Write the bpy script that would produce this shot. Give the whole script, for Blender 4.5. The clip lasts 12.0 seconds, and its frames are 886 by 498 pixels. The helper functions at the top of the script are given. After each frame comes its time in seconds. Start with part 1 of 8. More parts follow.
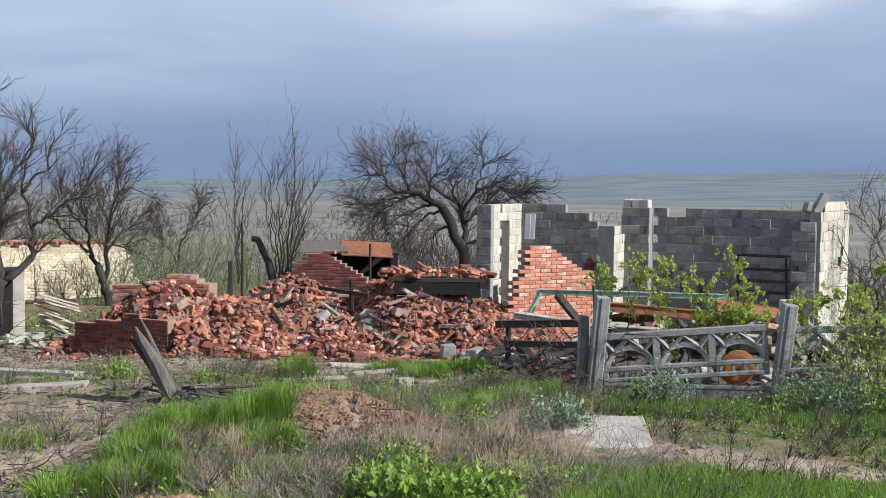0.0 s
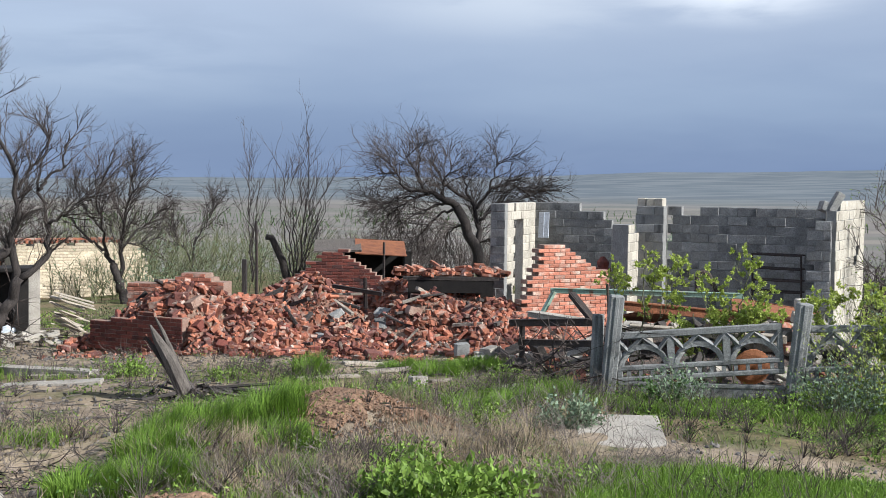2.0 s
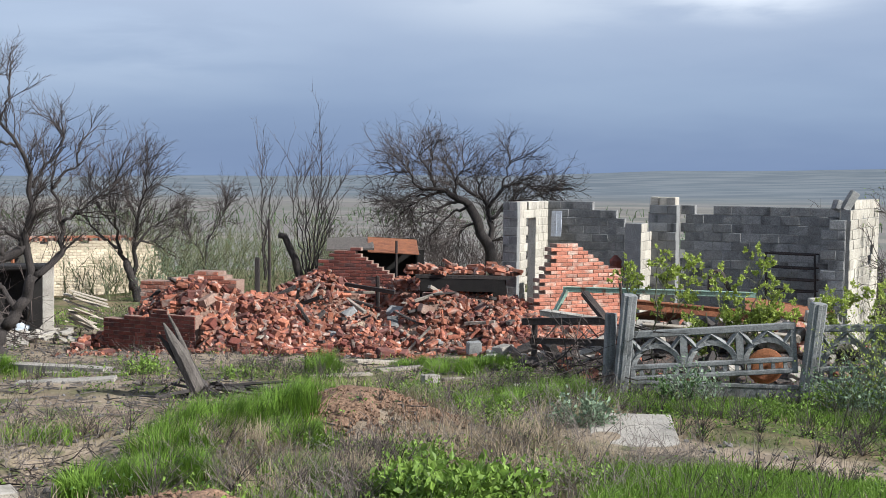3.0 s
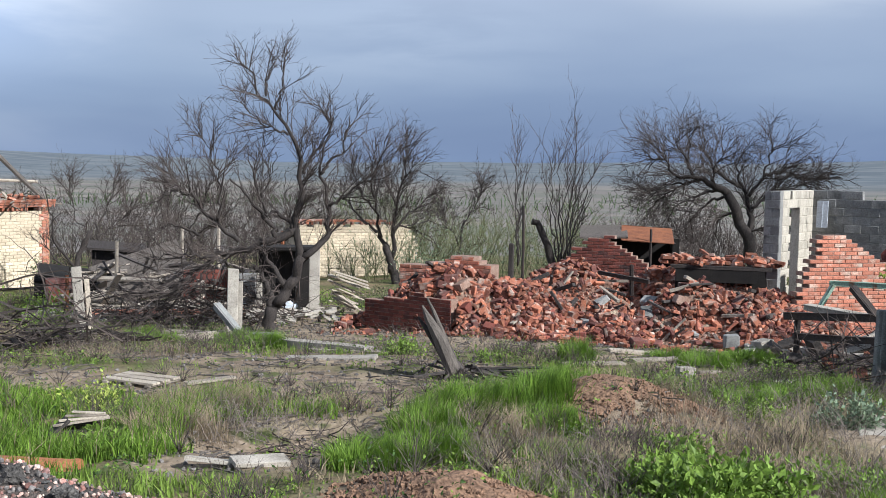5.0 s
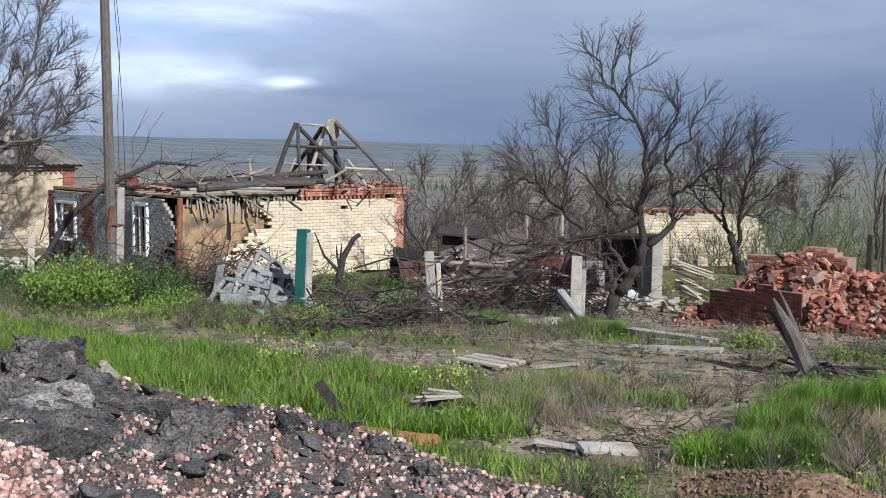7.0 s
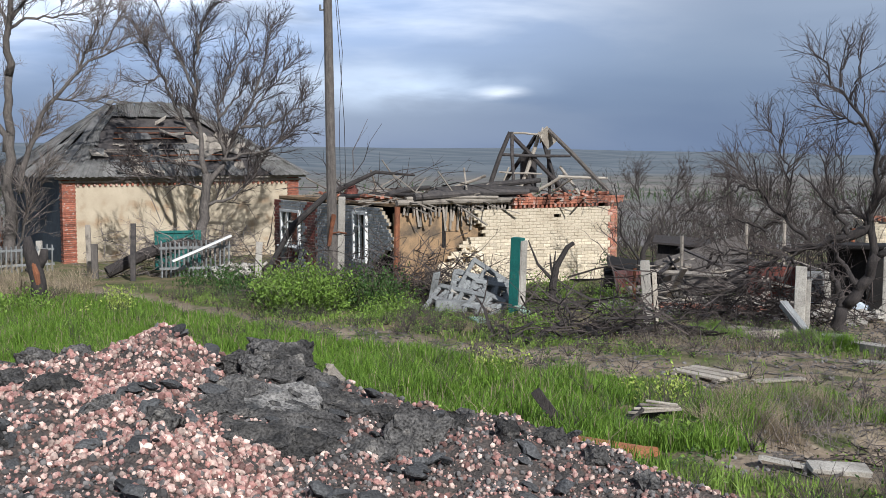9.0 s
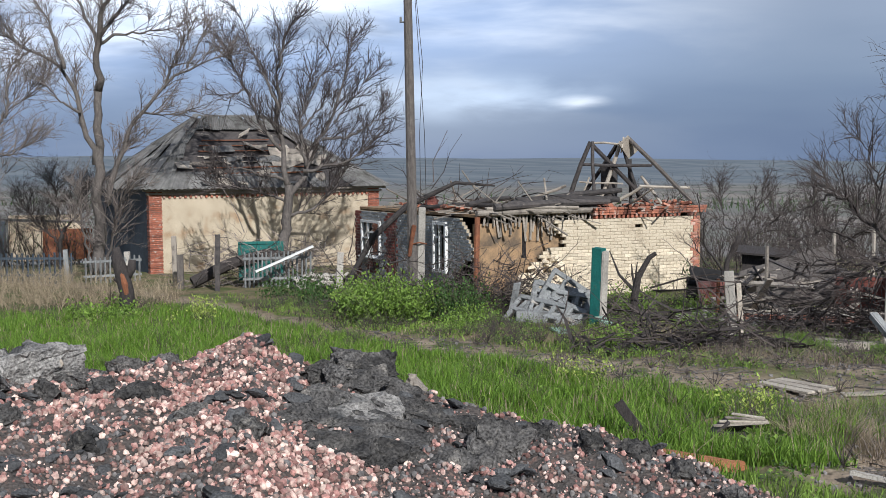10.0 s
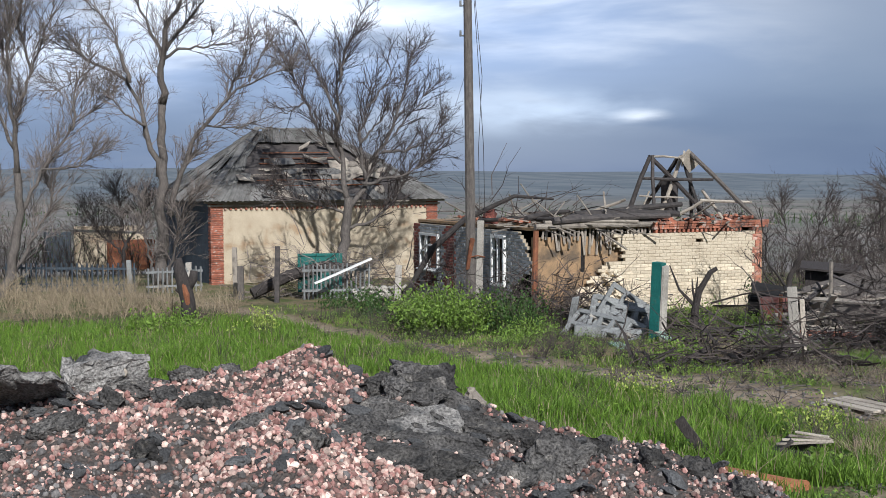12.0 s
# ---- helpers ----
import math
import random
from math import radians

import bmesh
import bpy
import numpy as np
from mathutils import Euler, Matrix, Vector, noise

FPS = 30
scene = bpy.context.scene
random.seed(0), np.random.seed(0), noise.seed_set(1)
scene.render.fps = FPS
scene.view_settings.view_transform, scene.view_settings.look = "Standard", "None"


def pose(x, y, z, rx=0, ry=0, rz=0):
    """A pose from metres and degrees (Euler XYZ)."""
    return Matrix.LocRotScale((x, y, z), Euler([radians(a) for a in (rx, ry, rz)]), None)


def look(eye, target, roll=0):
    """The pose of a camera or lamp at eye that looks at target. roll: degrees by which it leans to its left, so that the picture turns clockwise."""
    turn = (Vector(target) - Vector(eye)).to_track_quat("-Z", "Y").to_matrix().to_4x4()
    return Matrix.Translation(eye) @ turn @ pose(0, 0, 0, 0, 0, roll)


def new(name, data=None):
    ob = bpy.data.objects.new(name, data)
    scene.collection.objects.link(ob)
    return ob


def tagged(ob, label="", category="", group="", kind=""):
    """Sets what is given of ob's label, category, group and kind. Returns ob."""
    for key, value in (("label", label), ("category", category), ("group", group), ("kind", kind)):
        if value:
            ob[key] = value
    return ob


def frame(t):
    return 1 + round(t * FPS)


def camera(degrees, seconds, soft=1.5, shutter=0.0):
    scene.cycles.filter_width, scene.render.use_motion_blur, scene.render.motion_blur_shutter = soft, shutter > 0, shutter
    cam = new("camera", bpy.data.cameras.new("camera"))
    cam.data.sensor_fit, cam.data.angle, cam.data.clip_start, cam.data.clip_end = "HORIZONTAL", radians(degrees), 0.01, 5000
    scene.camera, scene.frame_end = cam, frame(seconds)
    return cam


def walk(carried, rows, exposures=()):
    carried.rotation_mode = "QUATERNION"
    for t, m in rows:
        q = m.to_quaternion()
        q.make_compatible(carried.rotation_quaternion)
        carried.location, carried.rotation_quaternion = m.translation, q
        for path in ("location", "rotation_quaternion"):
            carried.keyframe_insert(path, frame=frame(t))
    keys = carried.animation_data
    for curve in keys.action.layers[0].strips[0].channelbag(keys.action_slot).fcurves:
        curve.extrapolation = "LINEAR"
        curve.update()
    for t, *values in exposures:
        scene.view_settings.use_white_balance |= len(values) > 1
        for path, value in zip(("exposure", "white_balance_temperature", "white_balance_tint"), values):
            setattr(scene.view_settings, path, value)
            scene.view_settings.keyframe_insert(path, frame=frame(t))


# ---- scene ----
cam = camera(42.97, 12.0, soft=0.85)
PATH = [
    (0.0, 0.028, 0.340, 2.981, 86.700, -0.699, 0.040),
    (0.5, 0.027, 0.340, 2.981, 86.715, -0.737, 0.213),
    (1.0, 0.025, 0.340, 2.981, 86.684, -0.673, 0.421),
    (1.5, 0.024, 0.340, 2.981, 86.634, -0.662, 0.605),
    (2.0, 0.024, 0.340, 2.981, 86.620, -0.713, 0.732),
    (2.5, 0.023, 0.340, 2.981, 86.579, -0.716, 0.854),
    (2.7, 0.022, 0.340, 2.981, 86.565, -0.714, 0.970),
    (4.3, -0.016, 0.341, 2.980, 86.081, -1.036, 7.477),
    (4.5, -0.027, 0.340, 2.980, 85.967, -0.966, 9.214),
    (5.0, -0.056, 0.337, 2.980, 85.687, -1.026, 14.089),
    (5.5, -0.085, 0.330, 2.980, 85.453, -0.918, 19.147),
    (6.0, -0.111, 0.322, 2.980, 85.243, -0.844, 23.799),
    (6.5, -0.134, 0.314, 2.980, 85.038, -0.669, 27.801),
    (7.0, -0.152, 0.305, 2.981, 84.840, -0.561, 31.200),
    (7.5, -0.167, 0.297, 2.981, 84.718, -0.453, 34.118),
    (7.7, -0.173, 0.294, 2.981, 84.785, -0.200, 35.203),
    (9.3, -0.213, 0.267, 2.982, 85.315, 0.209, 43.254),
    (9.5, -0.217, 0.264, 2.982, 85.403, 0.391, 44.101),
    (10.0, -0.225, 0.257, 2.982, 85.764, 0.419, 45.904),
    (10.5, -0.231, 0.251, 2.983, 86.073, 0.383, 47.243),
    (11.0, -0.235, 0.248, 2.983, 86.292, 0.314, 48.117),
    (11.5, -0.237, 0.246, 2.983, 86.413, 0.238, 48.630),
    (12.0, -0.238, 0.245, 2.983, 86.444, 0.205, 48.856),
]
walk(cam, [(t, pose(*p)) for t, *p in PATH],
     [(0.0, 0.76, 5850, 9), (4.0, 0.72, 5800, 9), (6.0, 0.56, 5720, 10), (8.0, 0.36, 5700, 10), (9.5, 0.24, 5700, 10), (12.0, 0.20, 5700, 10)])

# ---- sky and sun ----
SUN_AZ, SUN_EL = 247.0, 34.0   # azimuth to the left of the first view, elevation


def polar(az, d, z=0.0):
    a = radians(az)
    return Vector((-math.sin(a) * d, math.cos(a) * d, z))


def make_world():
    w = bpy.data.worlds.new("sky")
    scene.world = w
    w.use_nodes = True
    nt = w.node_tree
    n, l = nt.nodes, nt.links
    bg = n["Background"]
    sky = n.new("ShaderNodeTexSky")
    sky.sky_type, sky.sun_disc = "NISHITA", False
    sky.sun_elevation, sky.sun_rotation = radians(SUN_EL), radians(360 - SUN_AZ)
    sky.air_density, sky.dust_density = 1.0, 1.5
    dim = n.new("ShaderNodeVectorMath"); dim.operation = "SCALE"; dim.inputs["Scale"].default_value = 0.13
    l.new(sky.outputs[0], dim.inputs[0])
    tc = n.new("ShaderNodeTexCoord")
    mp = n.new("ShaderNodeMapping"); mp.inputs["Scale"].default_value = (1.0, 1.0, 5.0); mp.inputs["Location"].default_value = (0.35, 0.2, 0.0)
    l.new(tc.outputs["Generated"], mp.inputs[0])

    def clouds(scale, detail, lo, hi, dist=0.3):
        a = n.new("ShaderNodeTexNoise")
        a.inputs["Scale"].default_value, a.inputs["Detail"].default_value, a.inputs["Distortion"].default_value = scale, detail, dist
        l.new(mp.outputs[0], a.inputs["Vector"])
        r = n.new("ShaderNodeMapRange"); r.interpolation_type = "SMOOTHSTEP"
        r.inputs["From Min"].default_value, r.inputs["From Max"].default_value = lo, hi
        l.new(a.outputs["Fac"], r.inputs[0])
        return r.outputs[0]

    def mix(fac, a, b):
        m = n.new("ShaderNodeMix"); m.data_type = "RGBA"
        for sock, v in ((m.inputs[0], fac), (m.inputs[6], a), (m.inputs[7], b)):
            if hasattr(v, "is_linked"):
                l.new(v, sock)
            else:
                sock.default_value = v
        return m.outputs[2]

    sep = n.new("ShaderNodeSeparateXYZ"); l.new(tc.outputs["Generated"], sep.inputs[0])
    up = n.new("ShaderNodeMapRange"); up.interpolation_type = "SMOOTHSTEP"
    up.inputs["From Min"].default_value, up.inputs["From Max"].default_value = 0.02, 0.22
    l.new(sep.outputs[2], up.inputs[0])
    low_cloud = mix(clouds(1.6, 5, 0.38, 0.66), (0.215, 0.29, 0.455, 1), (0.31, 0.39, 0.54, 1))
    high_cloud = mix(clouds(1.3, 7, 0.32, 0.62), (0.31, 0.37, 0.50, 1), (0.60, 0.64, 0.72, 1))
    deck = mix(up.outputs[0], low_cloud, high_cloud)
    left = n.new("ShaderNodeMapRange"); left.interpolation_type = "SMOOTHSTEP"
    left.inputs["From Min"].default_value, left.inputs["From Max"].default_value = 0.44, 0.78
    neg = n.new("ShaderNodeMath"); neg.operation = "MULTIPLY"; neg.inputs[1].default_value = -1.0
    l.new(sep.outputs[0], neg.inputs[0]); l.new(neg.outputs[0], left.inputs[0])
    gap = n.new("ShaderNodeMath"); gap.operation = "MULTIPLY"
    l.new(left.outputs[0], gap.inputs[0]); l.new(clouds(2.6, 6, 0.30, 0.50), gap.inputs[1])
    lift = n.new("ShaderNodeMapRange"); lift.interpolation_type = "SMOOTHSTEP"
    lift.inputs["From Min"].default_value, lift.inputs["From Max"].default_value, lift.inputs["To Min"].default_value = 0.03, 0.13, 0.12
    l.new(sep.outputs[2], lift.inputs[0])
    gap2 = n.new("ShaderNodeMath"); gap2.operation = "MULTIPLY"
    l.new(gap.outputs[0], gap2.inputs[0]); l.new(lift.outputs[0], gap2.inputs[1])
    broken = mix(clouds(3.0, 8, 0.42, 0.62), (0.78, 0.94, 1.26, 1), (2.0, 2.0, 2.02, 1))
    deck = mix(gap2.outputs[0], deck, broken)

    def rift(az, el, wide, flat):
        """A thin place in the cloud deck round a direction, longer than it is high."""
        a, e = radians(az), radians(el)
        sub = n.new("ShaderNodeVectorMath"); sub.operation = "SUBTRACT"
        l.new(tc.outputs["Generated"], sub.inputs[0]); sub.inputs[1].default_value = (-math.sin(a) * math.cos(e), math.cos(a) * math.cos(e), math.sin(e))
        sc = n.new("ShaderNodeVectorMath"); sc.operation = "MULTIPLY"; sc.inputs[1].default_value = (1, 1, flat); l.new(sub.outputs[0], sc.inputs[0])
        ln = n.new("ShaderNodeVectorMath"); ln.operation = "LENGTH"; l.new(sc.outputs[0], ln.inputs[0])
        r = n.new("ShaderNodeMapRange"); r.interpolation_type = "SMOOTHSTEP"
        r.inputs["From Min"].default_value, r.inputs["From Max"].default_value = wide, 0.0
        l.new(ln.outputs["Value"], r.inputs[0])
        q = n.new("ShaderNodeMath"); q.operation = "MULTIPLY"
        l.new(r.outputs[0], q.inputs[0]); l.new(clouds(7.0, 6, 0.30, 0.62), q.inputs[1])
        return q.outputs[0]

    for az, el, wide, flat, tone in ((39.0, 3.1, 0.035, 4.0, (2.1, 2.05, 1.95, 1)), (44.0, 3.4, 0.16, 5.0, (1.15, 1.28, 1.45, 1)), (-14.0, 9.4, 0.13, 3.5, (1.05, 1.05, 1.05, 1)), (-3.0, 9.4, 0.2, 4.0, (0.72, 0.75, 0.80, 1)), (18.0, 7.5, 0.26, 3.0, (0.52, 0.58, 0.69, 1))):
        deck = mix(rift(az, el, wide, flat), deck, tone)
    # sky above the view, dimmed to weaken its fill and deepen the shade
    over = n.new("ShaderNodeMapRange"); over.interpolation_type = "SMOOTHSTEP"
    for k, v in zip(("From Min", "From Max", "To Min", "To Max"), (0.25, 0.65, 1.0, 0.6)):
        over.inputs[k].default_value = v
    l.new(sep.outputs[2], over.inputs[0])
    dimmed = n.new("ShaderNodeVectorMath"); dimmed.operation = "SCALE"
    l.new(deck, dimmed.inputs[0]); l.new(over.outputs[0], dimmed.inputs["Scale"])
    deck = dimmed.outputs[0]
    l.new(mix(0.88, dim.outputs[0], deck), bg.inputs["Color"])
    bg.inputs["Strength"].default_value = 0.60


make_world()
sun = new("sun", bpy.data.lights.new("sun", "SUN"))
sun.data.energy, sun.data.angle, sun.data.color = 4.8, radians(0.8), (1.0, 0.93, 0.82)
sun.matrix_world = look(polar(SUN_AZ, 60, 60 * math.tan(radians(SUN_EL))), (0, 0, 0))


# ---- materials ----
def mat(name, c1, c2, scale=4.0, rough=0.85, bump=0.3, rnd=0.0, island=False, fine=45.0, grain=0.35, metal=0.0,
        stain=None, stain_scale=1.5, stain_at=(0.55, 0.7), stretch=(1, 1, 1), trans=0.0, bump_dist=0.02):
    m = bpy.data.materials.new(name)
    m.use_nodes = True
    nt = m.node_tree
    n, l = nt.nodes, nt.links
    b = n["Principled BSDF"]
    tc = n.new("ShaderNodeTexCoord")
    mp = n.new("ShaderNodeMapping"); mp.inputs["Scale"].default_value = stretch
    l.new(tc.outputs["Object"], mp.inputs[0])
    info = n.new("ShaderNodeObjectInfo")
    geo = n.new("ShaderNodeNewGeometry")
    shift = n.new("ShaderNodeVectorMath"); shift.operation = "MULTIPLY_ADD"
    one = n.new("ShaderNodeCombineXYZ")
    l.new(geo.outputs["Random Per Island"] if island else info.outputs["Random"], one.inputs[0])
    l.new(one.outputs[0], shift.inputs[0]); shift.inputs[1].default_value = (37.0, 0, 0); l.new(mp.outputs[0], shift.inputs[2])

    def nz(sc, det):
        a = n.new("ShaderNodeTexNoise"); a.inputs["Scale"].default_value, a.inputs["Detail"].default_value = sc, det
        l.new(shift.outputs[0] if rnd else mp.outputs[0], a.inputs["Vector"])
        return a.outputs["Fac"]

    def rng(v, lo, hi, a=0.0, b2=1.0):
        r = n.new("ShaderNodeMapRange")
        for k, x in zip(("From Min", "From Max", "To Min", "To Max"), (lo, hi, a, b2)):
            r.inputs[k].default_value = x
        l.new(v, r.inputs[0])
        return r.outputs[0]

    def mix(fac, a, b3, mode="MIX"):
        x = n.new("ShaderNodeMix"); x.data_type, x.blend_type = "RGBA", mode
        for sock, v in ((x.inputs[0], fac), (x.inputs[6], a), (x.inputs[7], b3)):
            if hasattr(v, "is_linked"):
                l.new(v, sock)
            else:
                sock.default_value = v
        return x.outputs[2]

    big, small = nz(scale, 5), nz(fine, 4)
    col = mix(rng(big, 0.3, 0.7), (*c1, 1), (*c2, 1))
    if stain:
        col = mix(rng(nz(stain_scale, 6), *stain_at), col, (*stain, 1))
    hsv = n.new("ShaderNodeHueSaturation"); l.new(col, hsv.inputs["Color"])
    val = n.new("ShaderNodeMath"); val.operation = "MULTIPLY"
    l.new(rng(small, 0.25, 0.75, 1 - grain, 1 + grain), val.inputs[0])
    if rnd:
        l.new(rng(geo.outputs["Random Per Island"] if island else info.outputs["Random"], 0, 1, 1 - rnd, 1 + rnd), val.inputs[1])
    else:
        val.inputs[1].default_value = 1.0
    l.new(val.outputs[0], hsv.inputs["Value"])
    l.new(hsv.outputs[0], b.inputs["Base Color"])
    b.inputs["Roughness"].default_value, b.inputs["Metallic"].default_value = rough, metal
    b.inputs["Specular IOR Level"].default_value = 0.3
    if bump:
        bp = n.new("ShaderNodeBump"); bp.inputs["Strength"].default_value = bump; bp.inputs["Distance"].default_value = bump_dist
        l.new(small, bp.inputs["Height"]); l.new(bp.outputs[0], b.inputs["Normal"])
    if trans:
        tr = n.new("ShaderNodeBsdfTranslucent"); l.new(hsv.outputs[0], tr.inputs[0])
        ms = n.new("ShaderNodeMixShader"); ms.inputs[0].default_value = trans
        l.new(b.outputs[0], ms.inputs[1]); l.new(tr.outputs[0], ms.inputs[2])
        l.new(ms.outputs[0], n["Material Output"].inputs[0])
    return m


M_RED = mat("red_brick", (0.37, 0.135, 0.08), (0.19, 0.072, 0.052), 5, 0.9, 0.4, rnd=0.35, stain=(0.42, 0.36, 0.31), stain_scale=6, stain_at=(0.54, 0.72))
M_RED_J = mat("red_brick_bits", (0.34, 0.13, 0.075), (0.16, 0.066, 0.048), 4, 0.92, 0.4, rnd=0.55, island=True, stain=(0.36, 0.31, 0.27), stain_scale=5, stain_at=(0.52, 0.70))
M_RED_OLD = mat("burnt_red_brick", (0.20, 0.062, 0.045), (0.12, 0.045, 0.038), 4, 0.92, 0.4, rnd=0.3, stain=(0.05, 0.04, 0.04), stain_scale=2, stain_at=(0.5, 0.75))
M_DARKBITS = mat("sooty_brick_bits", (0.16, 0.062, 0.05), (0.085, 0.045, 0.04), 4, 0.92, 0.4, rnd=0.4, island=True, stain=(0.25, 0.21, 0.18), stain_scale=4, stain_at=(0.56, 0.74))
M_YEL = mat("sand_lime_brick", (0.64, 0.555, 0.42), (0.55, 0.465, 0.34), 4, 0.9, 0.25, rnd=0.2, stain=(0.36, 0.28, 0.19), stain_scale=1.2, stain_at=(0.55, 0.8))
M_MORTAR = mat("mortar", (0.40, 0.34, 0.25), (0.31, 0.26, 0.19), 6, 0.95, 0.5)
M_RMORTAR = mat("rubble_mortar", (0.30, 0.22, 0.18), (0.2, 0.12, 0.09), 6, 0.95, 0.5)
M_REDPALE = mat("faded_red_brick", (0.46, 0.19, 0.125), (0.36, 0.14, 0.095), 4, 0.92, 0.35, rnd=0.22, stain=(0.50, 0.40, 0.33), stain_scale=3, stain_at=(0.5, 0.68))
M_BLOCK = mat("cinder_block", (0.27, 0.27, 0.262), (0.195, 0.197, 0.195), 5, 0.95, 0.6, rnd=0.22, stain=(0.08, 0.08, 0.08), stain_scale=1.8, stain_at=(0.54, 0.7))
# paler breeze block that paints sunlight into the sun-facing walls
M_LIT_PALEBLOCK = mat("lit_pale_block", (0.46, 0.43, 0.37), (0.36, 0.33, 0.28), 4, 0.95, 0.5, rnd=0.15, stain=(0.16, 0.14, 0.12), stain_scale=2.5, stain_at=(0.6, 0.8))
M_BMORTAR = mat("cement_joint", (0.25, 0.25, 0.245), (0.19, 0.19, 0.19), 6, 0.95, 0.5)
M_CONC = mat("weathered_concrete", (0.25, 0.255, 0.25), (0.165, 0.17, 0.17), 3, 0.92, 0.4, rnd=0.12, stain=(0.10, 0.10, 0.095), stain_scale=3, stain_at=(0.55, 0.75))
M_PALECONC = mat("pale_concrete", (0.40, 0.37, 0.325), (0.27, 0.25, 0.22), 3, 0.92, 0.4, rnd=0.12, stain=(0.22, 0.2, 0.17), stain_scale=3, stain_at=(0.58, 0.75))
M_WOOD = mat("grey_wood", (0.34, 0.30, 0.25), (0.22, 0.19, 0.16), 3, 0.85, 0.5, rnd=0.25, stretch=(1, 1, 1), stain=(0.08, 0.07, 0.06), stain_scale=3, stain_at=(0.58, 0.75))
M_PALEWOOD = mat("pale_wood", (0.42, 0.375, 0.31), (0.29, 0.25, 0.205), 3, 0.8, 0.4, rnd=0.2, stain=(0.2, 0.17, 0.14), stain_scale=4, stain_at=(0.58, 0.75))
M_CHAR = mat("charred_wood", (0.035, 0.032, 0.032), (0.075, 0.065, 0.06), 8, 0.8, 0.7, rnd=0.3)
# near-black for soot and for shade painted into recesses and openings
M_SHADE_SOOT = mat("shade_soot", (0.012, 0.011, 0.011), (0.02, 0.018, 0.017), 5, 0.95, 0.4)
M_BARK = mat("bark", (0.062, 0.052, 0.048), (0.034, 0.03, 0.029), 9, 0.9, 0.8, stretch=(3, 3, 0.8))
M_GBARK = mat("grey_bark", (0.155, 0.135, 0.12), (0.085, 0.075, 0.068), 6, 0.9, 0.8, stretch=(3, 3, 0.8))
M_TWIG = mat("twig", (0.078, 0.062, 0.055), (0.042, 0.035, 0.033), 3, 0.9, 0.0, rnd=0.3, island=True)
M_GTWIG = mat("grey_twig", (0.20, 0.17, 0.15), (0.12, 0.10, 0.09), 3, 0.9, 0.0, rnd=0.3, island=True)
M_OLIVE = mat("budding_twig", (0.13, 0.145, 0.065), (0.085, 0.085, 0.055), 0.4, 0.9, 0.0, rnd=0.35, island=True)
M_GRASS = mat("lush_grass", (0.185, 0.29, 0.038), (0.085, 0.165, 0.022), 1.4, 0.6, 0.0, rnd=0.4, island=True, trans=0.35)
M_MEADOW = mat("meadow_grass", (0.21, 0.30, 0.055), (0.12, 0.19, 0.035), 0.5, 0.65, 0.0, rnd=0.4, island=True, trans=0.3)
M_STRAW = mat("dry_grass", (0.36, 0.295, 0.195), (0.19, 0.15, 0.105), 1.0, 0.85, 0.0, rnd=0.35, island=True, trans=0.2)
M_LEAF = mat("leaf", (0.23, 0.34, 0.06), (0.12, 0.20, 0.035), 2.0, 0.55, 0.0, rnd=0.4, island=True, trans=0.35)
M_YLEAF = mat("young_leaf", (0.46, 0.52, 0.12), (0.29, 0.38, 0.08), 2.0, 0.55, 0.0, rnd=0.3, island=True, trans=0.4)
M_GLEAF = mat("grey_leaf", (0.22, 0.29, 0.18), (0.15, 0.21, 0.14), 2.0, 0.7, 0.0, rnd=0.3, island=True, trans=0.2)
M_DLEAF = mat("dark_leaf", (0.06, 0.12, 0.025), (0.04, 0.075, 0.02), 2.0, 0.6, 0.0, rnd=0.4, island=True, trans=0.25)
M_RUST = mat("rust", (0.27, 0.11, 0.055), (0.15, 0.065, 0.04), 5, 0.8, 0.4, rnd=0.2, metal=0.3)
M_PIPE = mat("orange_rust", (0.38, 0.16, 0.075), (0.27, 0.115, 0.06), 4, 0.75, 0.3, metal=0.2)
M_IRON = mat("dark_iron", (0.045, 0.042, 0.045), (0.08, 0.06, 0.05), 6, 0.7, 0.3, rnd=0.2, metal=0.5)
M_GREEN = mat("faded_green_paint", (0.30, 0.42, 0.34), (0.22, 0.32, 0.26), 5, 0.6, 0.2, stain=(0.24, 0.13, 0.08), stain_scale=4, stain_at=(0.6, 0.7))
M_TEAL = mat("teal_paint", (0.014, 0.10, 0.09), (0.02, 0.135, 0.115), 4, 0.6, 0.2, stain=(0.10, 0.12, 0.1), stain_scale=6, stain_at=(0.62, 0.75))
M_ASPH = mat("asphalt", (0.10, 0.094, 0.088), (0.04, 0.038, 0.037), 7, 0.95, 1.0, rnd=0.45, fine=48, grain=0.9, stain=(0.19, 0.175, 0.155), stain_scale=9, stain_at=(0.58, 0.76), bump_dist=0.03)
M_GREYASPH = mat("grey_asphalt", (0.30, 0.285, 0.265), (0.19, 0.18, 0.17), 7, 0.95, 1.0, rnd=0.2, fine=48, grain=0.75, stain=(0.06, 0.06, 0.06), stain_scale=4, stain_at=(0.52, 0.66), bump_dist=0.03)
M_CRUMB = mat("asphalt_crumb", (0.10, 0.10, 0.10), (0.05, 0.05, 0.052), 9, 0.95, 1.0, rnd=0.4, island=True, fine=60, grain=0.5)
M_STONE = mat("pink_gravel", (0.36, 0.185, 0.155), (0.20, 0.115, 0.105), 9, 0.9, 0.4, rnd=0.55, island=True, stain=(0.60, 0.46, 0.39), stain_scale=7, stain_at=(0.46, 0.62))
